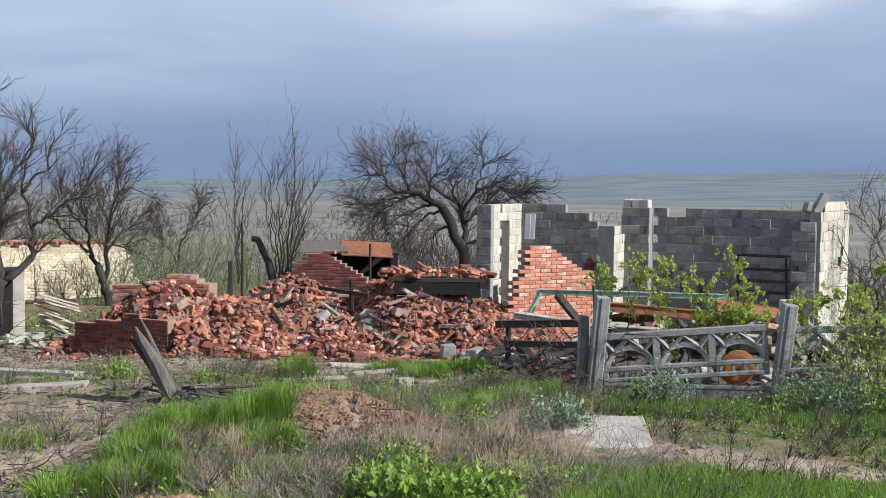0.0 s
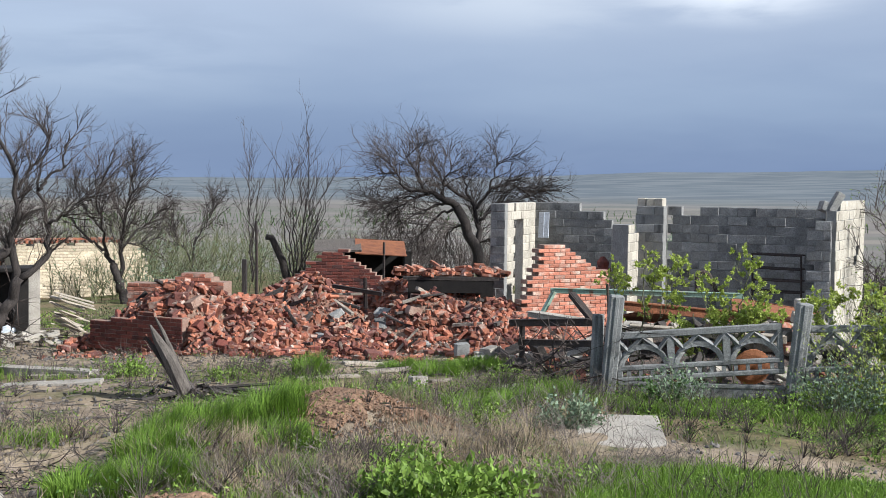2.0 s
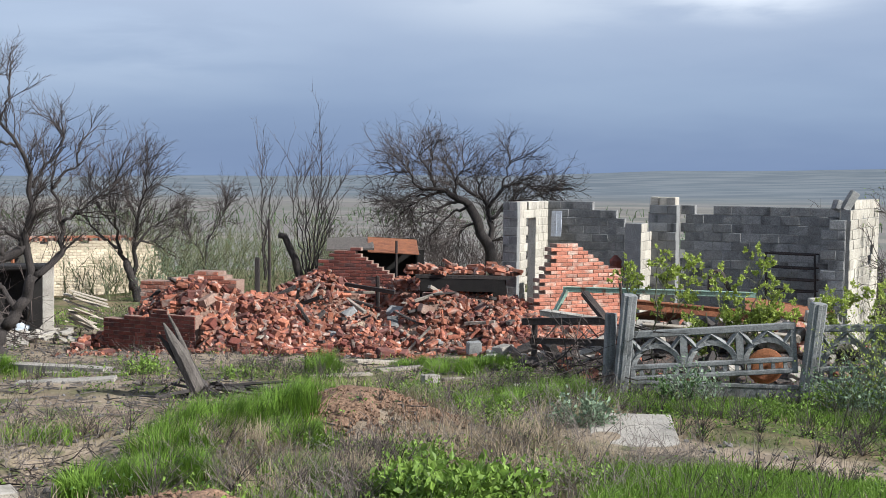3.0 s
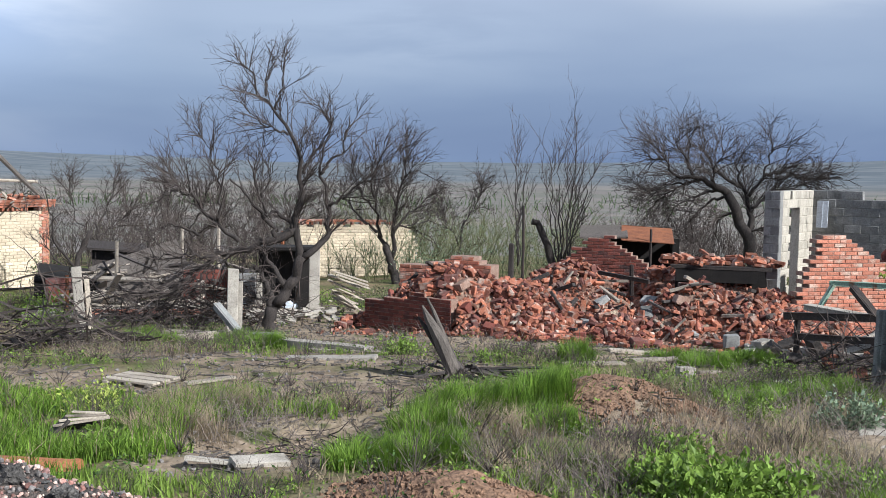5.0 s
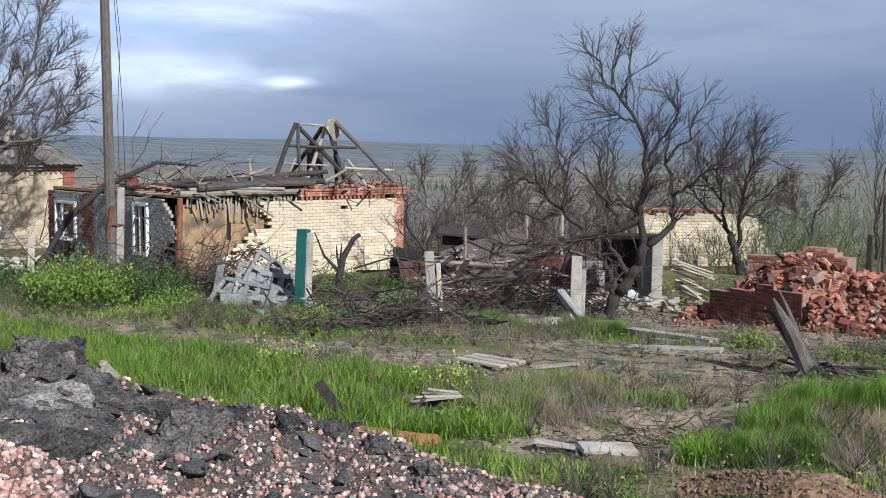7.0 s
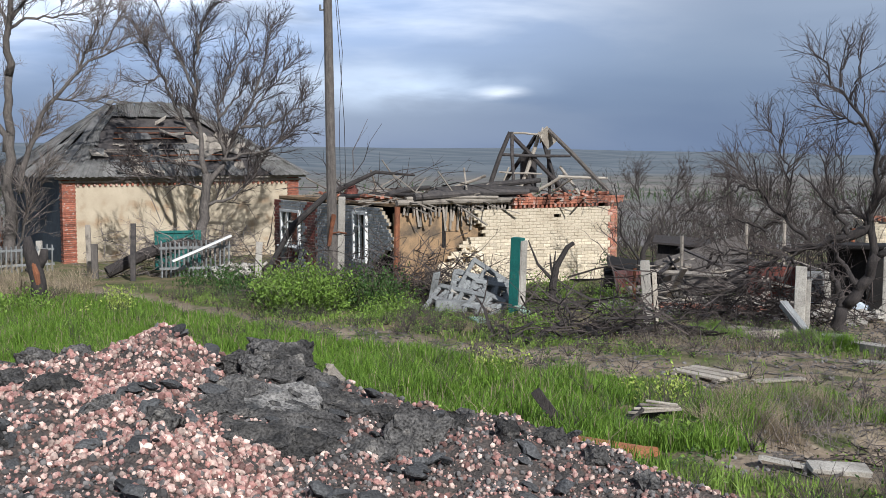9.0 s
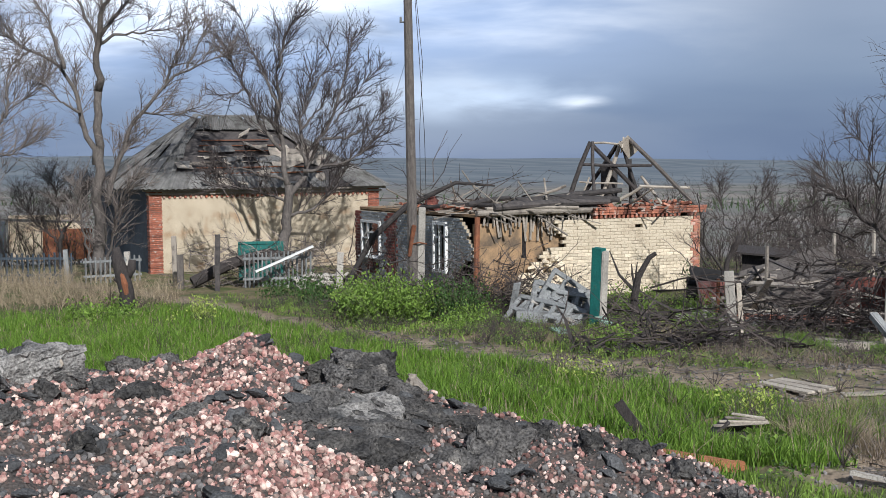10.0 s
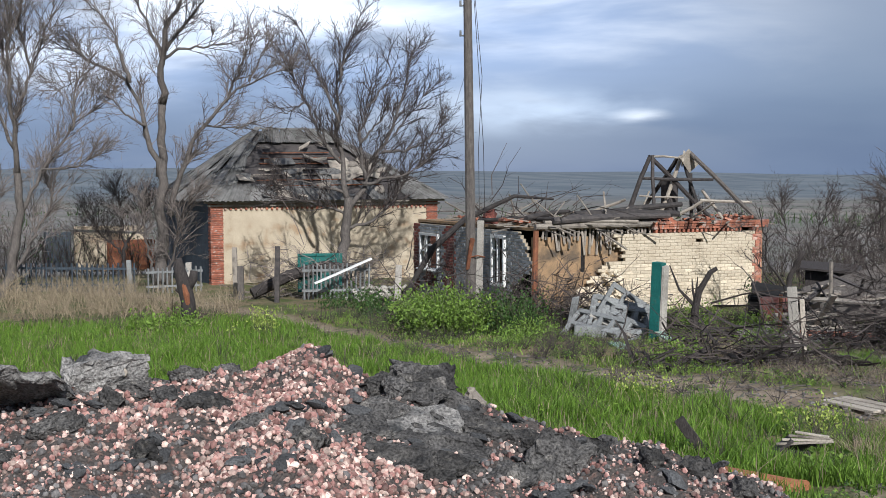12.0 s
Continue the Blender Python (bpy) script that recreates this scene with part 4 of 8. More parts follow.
def burnt_house():
    h = thing("brick_house", H1, "burnt-out yellow brick house with blown corner and charred rafters", "house")
    L = 7.9
    wall = part("side_wall", Geo(), M_MORTAR, h, "pale yellow brick wall with red brick trim")
    edge = lambda z: 2.15 + 0.9 * max(0, z - 1.3) - 0.5 * (z < 0.6) + 0.35 * math.sin(z * 5.0)
    masonry(wall, L - 0.25, 2.25, 0.26, 0.0975, 0.12, lambda x, z: x > edge(z) + 0.35 * fbm(x, z, 2.0, 4.0) and not (abs(x - 5.6) < 0.1 and abs(z - 2.05) < 0.06),
            M_YEL, M_MORTAR, "brick", 300, 0.014, at=pose(0, 0.06, 0))
    for i in range(23):
        out = 0.11 * (i % 4 < 2)
        part("quoin_brick", Geo().box(pose(L - 0.12 + (-out / 2), 0.06, 0.05 + i * 0.0975), 0.24 + out, 0.135, 0.086, 0.006), M_REDPALE, wall)
    for k in range(24):
        if random.random() < 0.94:
            piece("dentil_brick", DENTIL, wall, pose(4.05 + k * 0.16, 0.05, 2.3))
    trim = part("cornice", Geo(), M_RMORTAR, wall, "red brick cornice")
    for me_z, out in ((2.39, 0.0), (2.465, 0.02), (2.54, 0.05)):
        g = Geo()
        x = 3.95
        while x < L:
            if not (me_z > 2.5 and random.random() < 0.18):
                g.box(pose(x + 0.125, 0.05 - out, me_z), 0.25, 0.2, 0.07, 0.006, 0.003)
            x += 0.26
        part("brickwork", g, M_RED_J, wall, kind="stuff")
    # inner clay wall that shows through the blown-out corner
    part("inner_wall", Geo().box(pose(3.0, 0.32, 1.1), 5.7, 0.2, 2.2).box(pose(1.6, 0.2, 0.6), 1.5, 0.1, 1.2, 0.03, 0.02), M_CLAY, h, "orange clay inner wall")
    part("corner_post", Geo().tube([(0.12, 0.12, 0), (0.1, 0.12, 1.2), (0.14, 0.12, 2.4)], [.09, .085, .08], 8), M_RUST, h, "brown timber corner post")
    lath = Geo()
    for k in range(34):
        x = 0.4 + k * 0.125 + random.uniform(-0.03, 0.03)
        lath.beam((x, 0.17, 2.42), (x + random.uniform(-0.12, 0.12), 0.15, 2.42 - random.uniform(0.25, 0.75)), 0.035, 0.06)
    part("lath_work", lath, M_WOOD, h, "broken hanging laths", kind="stuff")
    g = Geo()
    for _ in range(95):
        x = random.uniform(0.9, 2.6)
        z = max(0.0, (1.25 - abs(x - 2.3) * 0.75)) * random.random()
        g.box(pose(x, random.uniform(-0.45, 0.1) - 0.25 * (1 - z), z + 0.05, *np.random.uniform(-30, 30, 2), random.uniform(0, 360)), 0.25, 0.12, 0.088, 0.006)
    part("fallen_brickwork", g, M_YEL, h, kind="stuff")
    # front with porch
    # the front takes the greyer brick, so its shade is in the colour
    front = part("front_wall", Geo(), M_MORTAR, h, "sand-lime brick front, coloured grey for its shade")
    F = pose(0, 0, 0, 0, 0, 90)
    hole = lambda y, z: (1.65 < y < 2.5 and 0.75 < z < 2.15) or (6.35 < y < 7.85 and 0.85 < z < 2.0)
    masonry(front, 8.5, 2.35, 0.26, 0.0975, 0.12, lambda y, z: y > 0.75 + 0.5 * math.sin(z * 3) + 0.3 * fbm(y, z, 2, 8.0) and not hole(y, z), M_SHADED_BRICK, M_MORTAR, "brick", 300,
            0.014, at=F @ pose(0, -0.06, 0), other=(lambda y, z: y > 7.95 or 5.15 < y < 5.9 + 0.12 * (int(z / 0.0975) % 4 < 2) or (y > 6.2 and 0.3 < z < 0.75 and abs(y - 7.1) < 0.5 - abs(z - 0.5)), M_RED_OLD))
    # inner walls behind the corner hole, near-black all over
    part("dark_partition", Geo().box(pose(0.9, 1.6, 1.2), 1.7, 0.15, 2.4).box(pose(1.7, 0.9, 1.2), 0.12, 1.4, 2.4), M_SHADE_SOOT, h, "near-black inner partition")
    w1 = part("window", Geo().box(pose(0.03, 7.1, 1.425), 0.01, 1.42, 1.07), M_GLASS, h, "window with broken panes")
    frame_bars(w1, 1.5, 1.15, 0.08, 0.1, M_WHITE, [((0.95, 0, 0), (0.95, 0, 1.15)), ((0.95, 0, 0.6), (1.5, 0, 0.6)), ((0.0, 0, 0.8), (0.95, 0, 0.8))], F @ pose(6.35, 0.02, 0.85))
    part("sill", Geo().box(pose(-0.05, 7.1, 0.82), 0.2, 1.7, 0.05, 0.01), M_WHITE, w1)
    w2 = part("window", Geo().box(pose(0.05, 2.28, 1.45), 0.01, 0.36, 1.3), M_GLASS, h, "narrow window without sash")
    frame_bars(w2, 0.85, 1.4, 0.09, 0.12, M_WHITE, [((0.45, 0, 0), (0.45, 0, 1.4)), ((0.45, 0, 1.0), (0.85, 0, 1.0))], F @ pose(1.65, 0.02, 0.75))
    part("curtain", Geo().box(pose(0.2, 1.95, 1.5), 0.03, 0.3, 1.1, 0.01), M_PALEWOOD, h, "pale rag hanging behind the window")
    part("back_wall", Geo().box(pose(L - 0.1, 4.5, 1.2), 0.25, 9.0, 2.4).box(pose(4.0, 8.4, 1.2), 7.6, 0.2, 2.4), M_CLAY, h)
    part("attic_floor", Geo().box(pose(4.0, 4.3, 2.42), 7.7, 8.2, 0.08), M_CLAY, h, "collapsed clay attic floor")
    # roof remains
    P = lambda a, b, dy=0.0: (5.5 + a * 0.0125, 2.4 - a * 0.012 + dy, 4.55 - b * 0.0182)
    roof = part("roof_frame", Geo().tube([P(0, 0), P(-18, 40), P(-42, 105)], [.07, .075, .08], 7), M_CHAR, h, "charred remains of the roof frame")
    for a, b, r, m in ((P(4, 0), P(6, 108), .06, M_CHAR), (P(4, 2, .1), P(115, 112, .1), .07, M_BARK), (P(68, -4), P(202, 122), .07, M_GBARK), (P(62, 0, .2), P(24, 104, .2), .065, M_PALEWOOD),
                       (P(0, 2), P(68, 4), .035, M_PALEWOOD), (P(-15, 40), P(112, 42), .05, M_CHAR), (P(35, 112), P(92, 78), .055, M_PALEWOOD), (P(90, 78), P(178, 79), .045, M_PALEWOOD),
                       (P(66, 0, .3), P(100, 100, .3), .06, M_CHAR), (P(66, 5, .5), P(30, 90, 1.2), .07, M_CHAR), (P(84, 30, .4), P(88, 110, .4), .06, M_CHAR), (P(-20, 70), P(60, 72), .03, M_WOOD), (P(-20, 105), P(-2, 62), .03, M_PALEWOOD),
                       (P(-105, 100, .3), P(-35, 76, .3), .05, M_WOOD), (P(110, 60, .5), P(150, 112, .5), .05, M_WOOD)):
        q = [Vector(a).lerp(Vector(b), t) + Vector(np.random.uniform(-0.02, 0.02, 3)) for t in (0, 0.35, 0.7, 1)]
        part("rafter", Geo().tube(q, [r, r * 1.02, r * 0.95, r * 0.9], 7), m, roof)
    part("chimney_stack", Geo().box(pose(6.3, 2.5, 3.1, 0, 0, 12), 0.4, 0.4, 1.5, 0.03, 0.02), M_CHAR, roof, "sooty broken chimney stack")
    part("slate_scrap", Geo().box(pose(*P(72, 10, 0.1), 30, 40, 20), 0.7, 0.05, 0.4).box(pose(*P(58, 6, 0), 10, 30, 60), 0.3, 0.05, 0.4), M_PALEWOOD, roof, "pale split boards at the ridge")
    logs = part("wall_plate", Geo().tube([(0.1, 0.1, 2.5), (2.0, 0.06, 2.52), (4.2, 0.08, 2.5)], [.085, .09, .08], 8), M_WOOD, h, "grey log along the wall head")
    for a, b, r, m in (((1.0, .25, 2.62), (4.4, .3, 2.6), .12, M_CHAR), ((1.3, .5, 2.72), (4.3, .35, 2.66), .1, M_CHAR), ((0.2, 1.5, 2.6), (3.0, .4, 2.64), .06, M_WOOD), ((-.2, 3.0, 2.6), (1.2, .4, 2.7), .06, M_CHAR), ((0.4, .1, 2.62), (3.4, -.02, 2.6), .05, M_WOOD)):
        part("log", Geo().tube([a, Vector(a).lerp(Vector(b), .5) + Vector((0, 0, .03)), b], [r, r * 1.05, r * .9], 8), m, logs)
    for a, b, r in (((0.6, 0.0, 2.66), (4.6, 0.15, 2.74), .10), ((1.6, 0.7, 2.8), (5.2, 0.5, 2.78), .11), ((2.6, 1.4, 2.75), (5.6, 0.9, 3.05), .09), ((0.3, 1.0, 2.7), (2.4, 2.2, 2.85), .08)):
        part("charred_log", Geo().tube([a, Vector(a).lerp(Vector(b), .5) + Vector((0, 0, .04)), b], [r, r * 1.05, r * .8], 8), M_CHAR, logs)
    g = Geo()
    for _ in range(260):
        x, y = random.uniform(0.1, 7.8), random.choice((random.uniform(0.1, 1.2), random.uniform(0.2, 8)))
        a = Vector((x, y, 2.48 + random.uniform(0, 0.12)))
        d = Vector((random.gauss(0, 1), random.gauss(0, 1), random.gauss(0, 0.22))).normalized() * random.uniform(0.3, 1.5)
        g.beam(a, a + d, random.uniform(0.02, 0.08), 0.03)
    part("roof_debris", g, M_WOOD, h, "splintered laths and slate on the wall head", kind="stuff")
    g = Geo()
    for _ in range(60):
        x, y = random.choice(((random.uniform(4.2, 7.9), random.uniform(0, 0.3)), (random.uniform(0, .3), random.uniform(0.5, 5)), (7.8, random.uniform(0, 3))))
        g.box(pose(x, y, 2.61 + random.uniform(-.02, .04), random.gauss(0, 14), random.gauss(0, 14), random.uniform(0, 360)), 0.25, 0.12, 0.07, 0.006)
    part("loose_brickwork", g, M_RED_J, h, kind="stuff")
    g = Geo()
    for k in range(9):
        a = (0.3 + k * 0.15, 3.2 + k * 0.3, 2.4)
        g.box(pose(a[0], a[1], 2.62, random.gauss(0, 20), random.gauss(0, 20), 30 * k), 0.16, 0.3, 0.45, 0.02, 0.02)
    part("broken_ridge", g, M_RED_OLD, h, kind="stuff")
    return h


burnt_house()

# ---- farther house with a corrugated hip roof ----
def hip_house():
    h = thing("hip_roof_house", pose(-40.0, 22.7, -1.3, 0, 0, 90 - 15), "abandoned plastered house with torn corrugated slate hip roof", "house")
    L, D, E, R = 10.0, 9.0, 3.45, 6.55
    part("side_wall", Geo().box(pose(L / 2, 0.15, E / 2), L - 0.9, 0.3, E), M_PLASTER, h, "flaking ochre plaster wall")
    # dark blue-grey paints this end wall as the side in shadow
    part("front_wall", Geo().box(pose(0.15, D / 2, E / 2), 0.28, D - 0.6, E), M_BLUEGREY, h, "end wall coloured dark as its shaded side")
    part("far_wall", Geo().box(pose(L - 0.15, D / 2, E / 2), 0.28, D - 0.6, E).box(pose(L / 2, D - 0.15, E / 2), L - 0.6, 0.28, E), M_PLASTER, h)
    for x in (0.25, L - 0.25):
        pil = part("corner_pilaster", Geo().box(pose(x, 0.14, E / 2), 0.46, 0.32, E - 0.02), M_RMORTAR, h, "red brick corner pilaster")
        for i in range(45):
            piece("brick", LONG_BRICK, pil, pose(x, 0.13, 0.04 + i * 0.0765) @ Matrix.Diagonal((1.0 if i % 2 else 0.92, 1, 1, 1)))
    part("eaves_board", Geo().box(pose(L / 2, -0.12, E - 0.06), L + 0.5, 0.3, 0.1).box(pose(L / 2, -0.02, E - 0.2), L + 0.2, 0.2, 0.08), M_PALEWOOD, h, "pale broken eaves boards")
    course = part("dentil_course", Geo().box(pose(L / 2, 0.03, E - 0.26), L - 1.1, 0.1, 0.03), M_RMORTAR, h)
    for k in range(42):
        piece("brick", DENTIL, course, pose(0.6 + k * 0.215, 0.0, E - 0.33))
    a, b, c, d = (-0.3, -0.35), (L + 0.3, -0.35), (L + 0.3, D + 0.3), (-0.3, D + 0.3)
    r0, r1 = (3.3, 4.3, R), (6.2, 4.3, R)
    # one dark sheet closes the roof just below the slates
    roof = part("roof_lining", Geo().add([(*a, E), (*b, E), (*c, E), (*d, E), (r0[0], r0[1], R - 0.12), (r1[0], r1[1], R - 0.12)], [(0, 1, 5), (0, 5, 4), (1, 2, 5), (2, 3, 4), (2, 4, 5), (3, 0, 4)]), M_CHAR, h, "dark lining sheet seen through the holes")

    def slope(p, q, s, t, cols, rows, hole):
        """Corrugated sheets on the slope between eaves p-q and ridge s-t."""
        p, q, s, t = (Vector(v) for v in (p, q, s, t))
        nrm = (q - p).cross(s - p).normalized()
        for i in range(cols):
            for j in range(rows):
                if hole((i + .5) / cols, (j + .5) / rows):
                    continue
                u0, u1, v0, v1 = i / cols, (i + 1) / cols + 0.006, j / rows - 0.02, (j + 1) / rows
                at = lambda u, v: p.lerp(q, u).lerp(s.lerp(t, u), v)
                c0, n = at((u0 + u1) / 2, (v0 + v1) / 2), 14
                vs, ts = [], []
                for k in range(n + 1):
                    u = u0 + (u1 - u0) * k / n
                    w = 0.028 * math.sin(k / n * math.pi * 8) + 0.04 + 0.02 * (1 - 0)
                    vs += [at(u, v0) + nrm * w, at(u, v1) + nrm * (w - 0.02)]
                    if k:
                        o = 2 * k
                        ts += [(o - 2, o, o + 1), (o - 2, o + 1, o - 1)]
                slide = Vector((0, 0, 0)) if random.random() < 0.75 else (p - s).normalized() * random.uniform(0, 0.25) + nrm * 0.05
                rot = Matrix.Rotation(radians(random.gauss(0, 3 if slide.length == 0 else 9)), 4, nrm)
                vs = [rot @ (v - c0) + c0 + slide for v in vs]
                part("slate_sheet", Geo().add([v[:] for v in vs], ts), M_SLATE, roof)

    torn = lambda u, v: 0.1 < v < 0.9 and 0.1 < u < 0.9 and fbm(u * 9, v * 5, 1, 2.0) > -0.45
    slope((*a, E), (*b, E), r0, r1, 12, 5, lambda u, v: torn(u, v) or random.random() < 0.08)
    slope((*d, E), (*a, E), r0, r0, 9, 5, lambda u, v: random.random() < 0.12)
    slope((*b, E), (*c, E), r1, r1, 8, 4, lambda u, v: random.random() < 0.1)
    for s, t in ((a, r0), (b, r1)):
        part("hip_cap", Geo().beam((*s, E + 0.06), (t[0], t[1], R + 0.06), 0.28, 0.05), M_SLATE, roof)
    part("ridge_cap", Geo().beam(r0, r1, 0.3, 0.06), M_SLATE, roof)
    for k in range(7):
        v = 0.18 + k * 0.075
        p = Vector((*a, E)).lerp(Vector(r0), v); q = Vector((*b, E)).lerp(Vector(r1), v)
        part("batten", Geo().beam(p.lerp(q, 0.2 + random.uniform(-.05, .05)) + Vector((0, 0, .02)), p.lerp(q, 0.74 + random.uniform(-.05, .08)) + Vector((0, 0, .06)), 0.12, 0.04), random.choice((M_WOOD, M_PALEWOOD, M_RUST)), roof)
    for k in range(34):
        u, v = random.uniform(0.12, 0.86), random.uniform(0.02, 0.75)
        p = (Vector((*a, E)).lerp(Vector(r0), v)).lerp(Vector((*b, E)).lerp(Vector(r1), v), u) + Vector((0, -0.06, 0.12))
        part("loose_sheet", Geo().box(pose(*p, 38 + random.gauss(0, 10), random.gauss(0, 10), random.gauss(0, 30)), random.uniform(0.3, 1.1), random.uniform(0.1, 0.5), 0.02), random.choice((M_SLATE, M_PALEWOOD, M_WOOD)), roof)
    return h


hip_house()

# ---- yellow shed wall behind the rubble ----
sh = thing("brick_shed", pose(-14.6, 37.2, -1.15, 0, 0, 90 - 62), "roofless yellow brick shed with red brick coping", "shed")
masonry(sh, 4.6, 1.95, 0.26, 0.0975, 0.25, ragged(lambda x: 1.95 - 1.3 * smooth01((x - 3.9) / 0.7) * (x > 3.9), 0.12, 3, 2.0), M_YEL, M_MORTAR, "brick", 300, 0.014)
g = Geo()
for k in range(26):
    if k < 22 and random.random() < 0.9:
        g.box(pose(0.1 + k * 0.16, 0, 1.99 + random.uniform(-.01, .02)), 0.09, 0.3, 0.1, 0.006)
part("coping", g.box(pose(1.6, 0, 2.08), 3.2, 0.3, 0.07, 0.01), M_RED_J, sh, "red brick coping")
part("back_wall", Geo().box(pose(0.1, 1.6, 0.95), 0.25, 3.2, 1.9), M_YEL, sh)


# ---- concrete panel fence ----
def bend(geo, pts, w, d):
    geo.tube(pts, [(w + d) * 0.46] * len(pts), 4)


FENCE = thing("concrete_fence", pose(0, 0, 0), "grey concrete fence of square posts and arched openwork panels", "fence")


def fence_panel(L, H, at):
    """Openwork panel of arches, x along, z up, its foot at z = 0."""
    p = thing("openwork_panel", at)
    p.parent = FENCE
    rim = Geo()
    for z in (0.04, 0.2, H - 0.05):
        rim.beam((0, 0, z), (L, 0, z), 0.08, 0.10 if z > 0.5 else 0.07, 0.012)
    for x in (0.04, L - 0.04):
        rim.beam((x, 0, 0), (x, 0, H), 0.07, 0.08, 0.012)
    part("rim", rim, M_CONC, p)
    n = 14
    low = Geo()
    for k in range(1, n):
        low.beam((L * k / n, 0, 0.04), (L * k / n, 0, 0.2), 0.055, 0.05)
    part("short_bar", low, M_CONC, p)
    w = L / 3
    for k in range(3):
        x = w * (k + 0.5)
        g = Geo()
        bend(g, [(x - w * 0.42 * math.cos(t), 0, 0.2 + (H - 0.42) * math.sin(t)) for t in np.linspace(0, math.pi, 11)], 0.055, 0.055)
        part("arch", g, M_CONC, p)
        g = Geo()
        bend(g, [(x - w * 0.5, 0, H - 0.08), (x - w * 0.28, 0, H * 0.62), (x, 0, H - 0.1), (x + w * 0.28, 0, H * 0.62), (x + w * 0.5, 0, H - 0.08)], 0.045, 0.05)
        part("zigzag", g, M_CONC, p)
        if k:
            part("mullion", Geo().beam((w * k, 0, 0.2), (w * k, 0, H - 0.05), 0.07, 0.10), M_CONC, p)
    return p


def slab_panel(L, H):
    g = Geo().box(pose(L / 2, 0, H / 2), L, 0.06, H, 0.012).box(pose(L / 2, 0, H - 0.03), L, 0.085, 0.06, 0.01)
    return part("base_panel", g, M_CONC, FENCE, "solid concrete base panel")


def fence_post(m, h, w=0.20, mat_=None, label="square grey concrete fence post, chipped at the corners"):
    g = Geo().box(pose(0, 0, h / 2 - 0.15), w, w * 0.9, h + 0.3, 0.015, 0.004)
    g.box(pose(0, -w * 0.46, h / 2), w * 0.3, 0.03, h * 0.98, 0.006)
    p = part("post", g, mat_ or M_CONC, FENCE)
    p.matrix_basis = m
    return p


f1, f2 = Vector((2.22, 16.39)), Vector((4.79, 16.14))
fence_post(spot(2.22, 16.39, 0, 0, 2, 4), 1.42)
fence_post(spot(2.06, 16.55, 10, 0, -2, 2), 1.15, 0.15)
fence_post(spot(4.79, 16.14, 0, 0, 2, 5), 1.42)
fence_post(spot(7.35, 15.9, 0, 0, 1, 2), 1.45)
fence_panel(2.33, 0.72, pose(2.36, 16.36, 0.15, 0, -5.0, -5.5))
fence_panel(2.33, 0.82, pose(4.95, 16.12, 0.22, 0, -2.0, -5.0))
slab_panel(2.33, 0.34).matrix_basis = pose(2.36, 16.36, -0.16, 0, 0, -5.5)
slab_panel(2.33, 0.34).matrix_basis = pose(4.95, 16.12, -0.12, 0, 0.6, -5.0)
single("clay_disc", Geo().tube([(0, -.02, 0), (0, 0, 0), (0, 0.03, 0), (0, 0.05, 0)], [.2, .28, .28, .2], 18), M_PIPE, "round rusty lid leaning behind the fence", "lid", at=pose(4.47, 17.1, 0.28, 12, 0, 0))

# ---- scrap among the ruin ----
def bar(name, a, b, w, h, m, label, cat="beam", c=0.006):
    a, b = Vector(a), Vector(b)
    g = Geo().beam(a - a, b - a, w, h, c)
    g.beam((b - a) * 0.02 + Vector((0, 0, h * 0.45)), (b - a) * 0.98 + Vector((0, 0, h * 0.45)), w * 1.5, h * 0.12)
    return single(name, g, m, label, cat, at=Matrix.Translation(a))


bar("green_channel", (1.66, 19.77, 1.14), (4.86, 19.23, 1.14), 0.08, 0.09, M_GREEN, "long faded green steel channel lying over the rubble")
bar("green_channel", (1.72, 19.75, 1.12), (1.42, 19.7, 0.55), 0.1, 0.07, M_GREEN, "bent faded green steel end piece")
bar("steel_beam", (2.0, 19.6, 1.1), (2.6, 18.8, 0.35), 0.1, 0.1, M_IRON, "dark rusty steel beam propped in rubble")
bar("steel_beam", (0.95, 19.32, 0.62), (2.3, 18.3, 0.78), 0.08, 0.12, M_IRON, "dark rusty steel beam near the fence")
bar("steel_beam", (1.1, 19.3, 0.3), (2.35, 18.35, 0.42), 0.08, 0.1, M_IRON, "dark steel beam low in the rubble")
bar("steel_beam", (1.15, 19.25, -0.2), (1.15, 19.25, 0.62), 0.1, 0.1, M_IRON, "short upright steel leg")
bar("steel_beam", (2.75, 19.3, 0.95), (5.2, 19.4, 0.75), 0.12, 0.16, M_RUST, "brown rusty beam behind the saplings")
bar("steel_beam", (2.5, 18.7, 1.36), (2.55, 18.65, 0.2), 0.035, 0.035, M_IRON, "thin upright iron rod")
bar("timber", (2.9, 18.9, 0.62), (5.4, 18.6, 0.5), 0.2, 0.12, M_PALEWOOD, "pale weathered timber lying behind the fence", "timber")
bar("timber", (1.3, 19.6, 0.75), (2.2, 18.9, 0.7), 0.16, 0.1, M_PALECONC, "pale slab lying on the beams", "slab")
single("rusty_sheet", Geo().box(pose(0, 0, 0, 10, 8, -12), 1.5, 0.9, 0.02, 0.004, 0.02), M_RUST, "sagging rusty metal sheet on the rubble", "sheet", at=pose(5.5, 19.5, 0.85))
single("rusty_sheet", Geo().box(pose(0, 0, 0, -14, 6, 30), 0.9, 0.7, 0.02, 0.004, 0.03), M_RUST, "crumpled rusty sheet by the fence", "sheet", at=pose(3.3, 19.6, 0.72))
shelf = thing("metal_rack", pose(6.1, 23.5, 0.0, 0, 0, -34), "dark bent metal rack against the block wall", "rack")
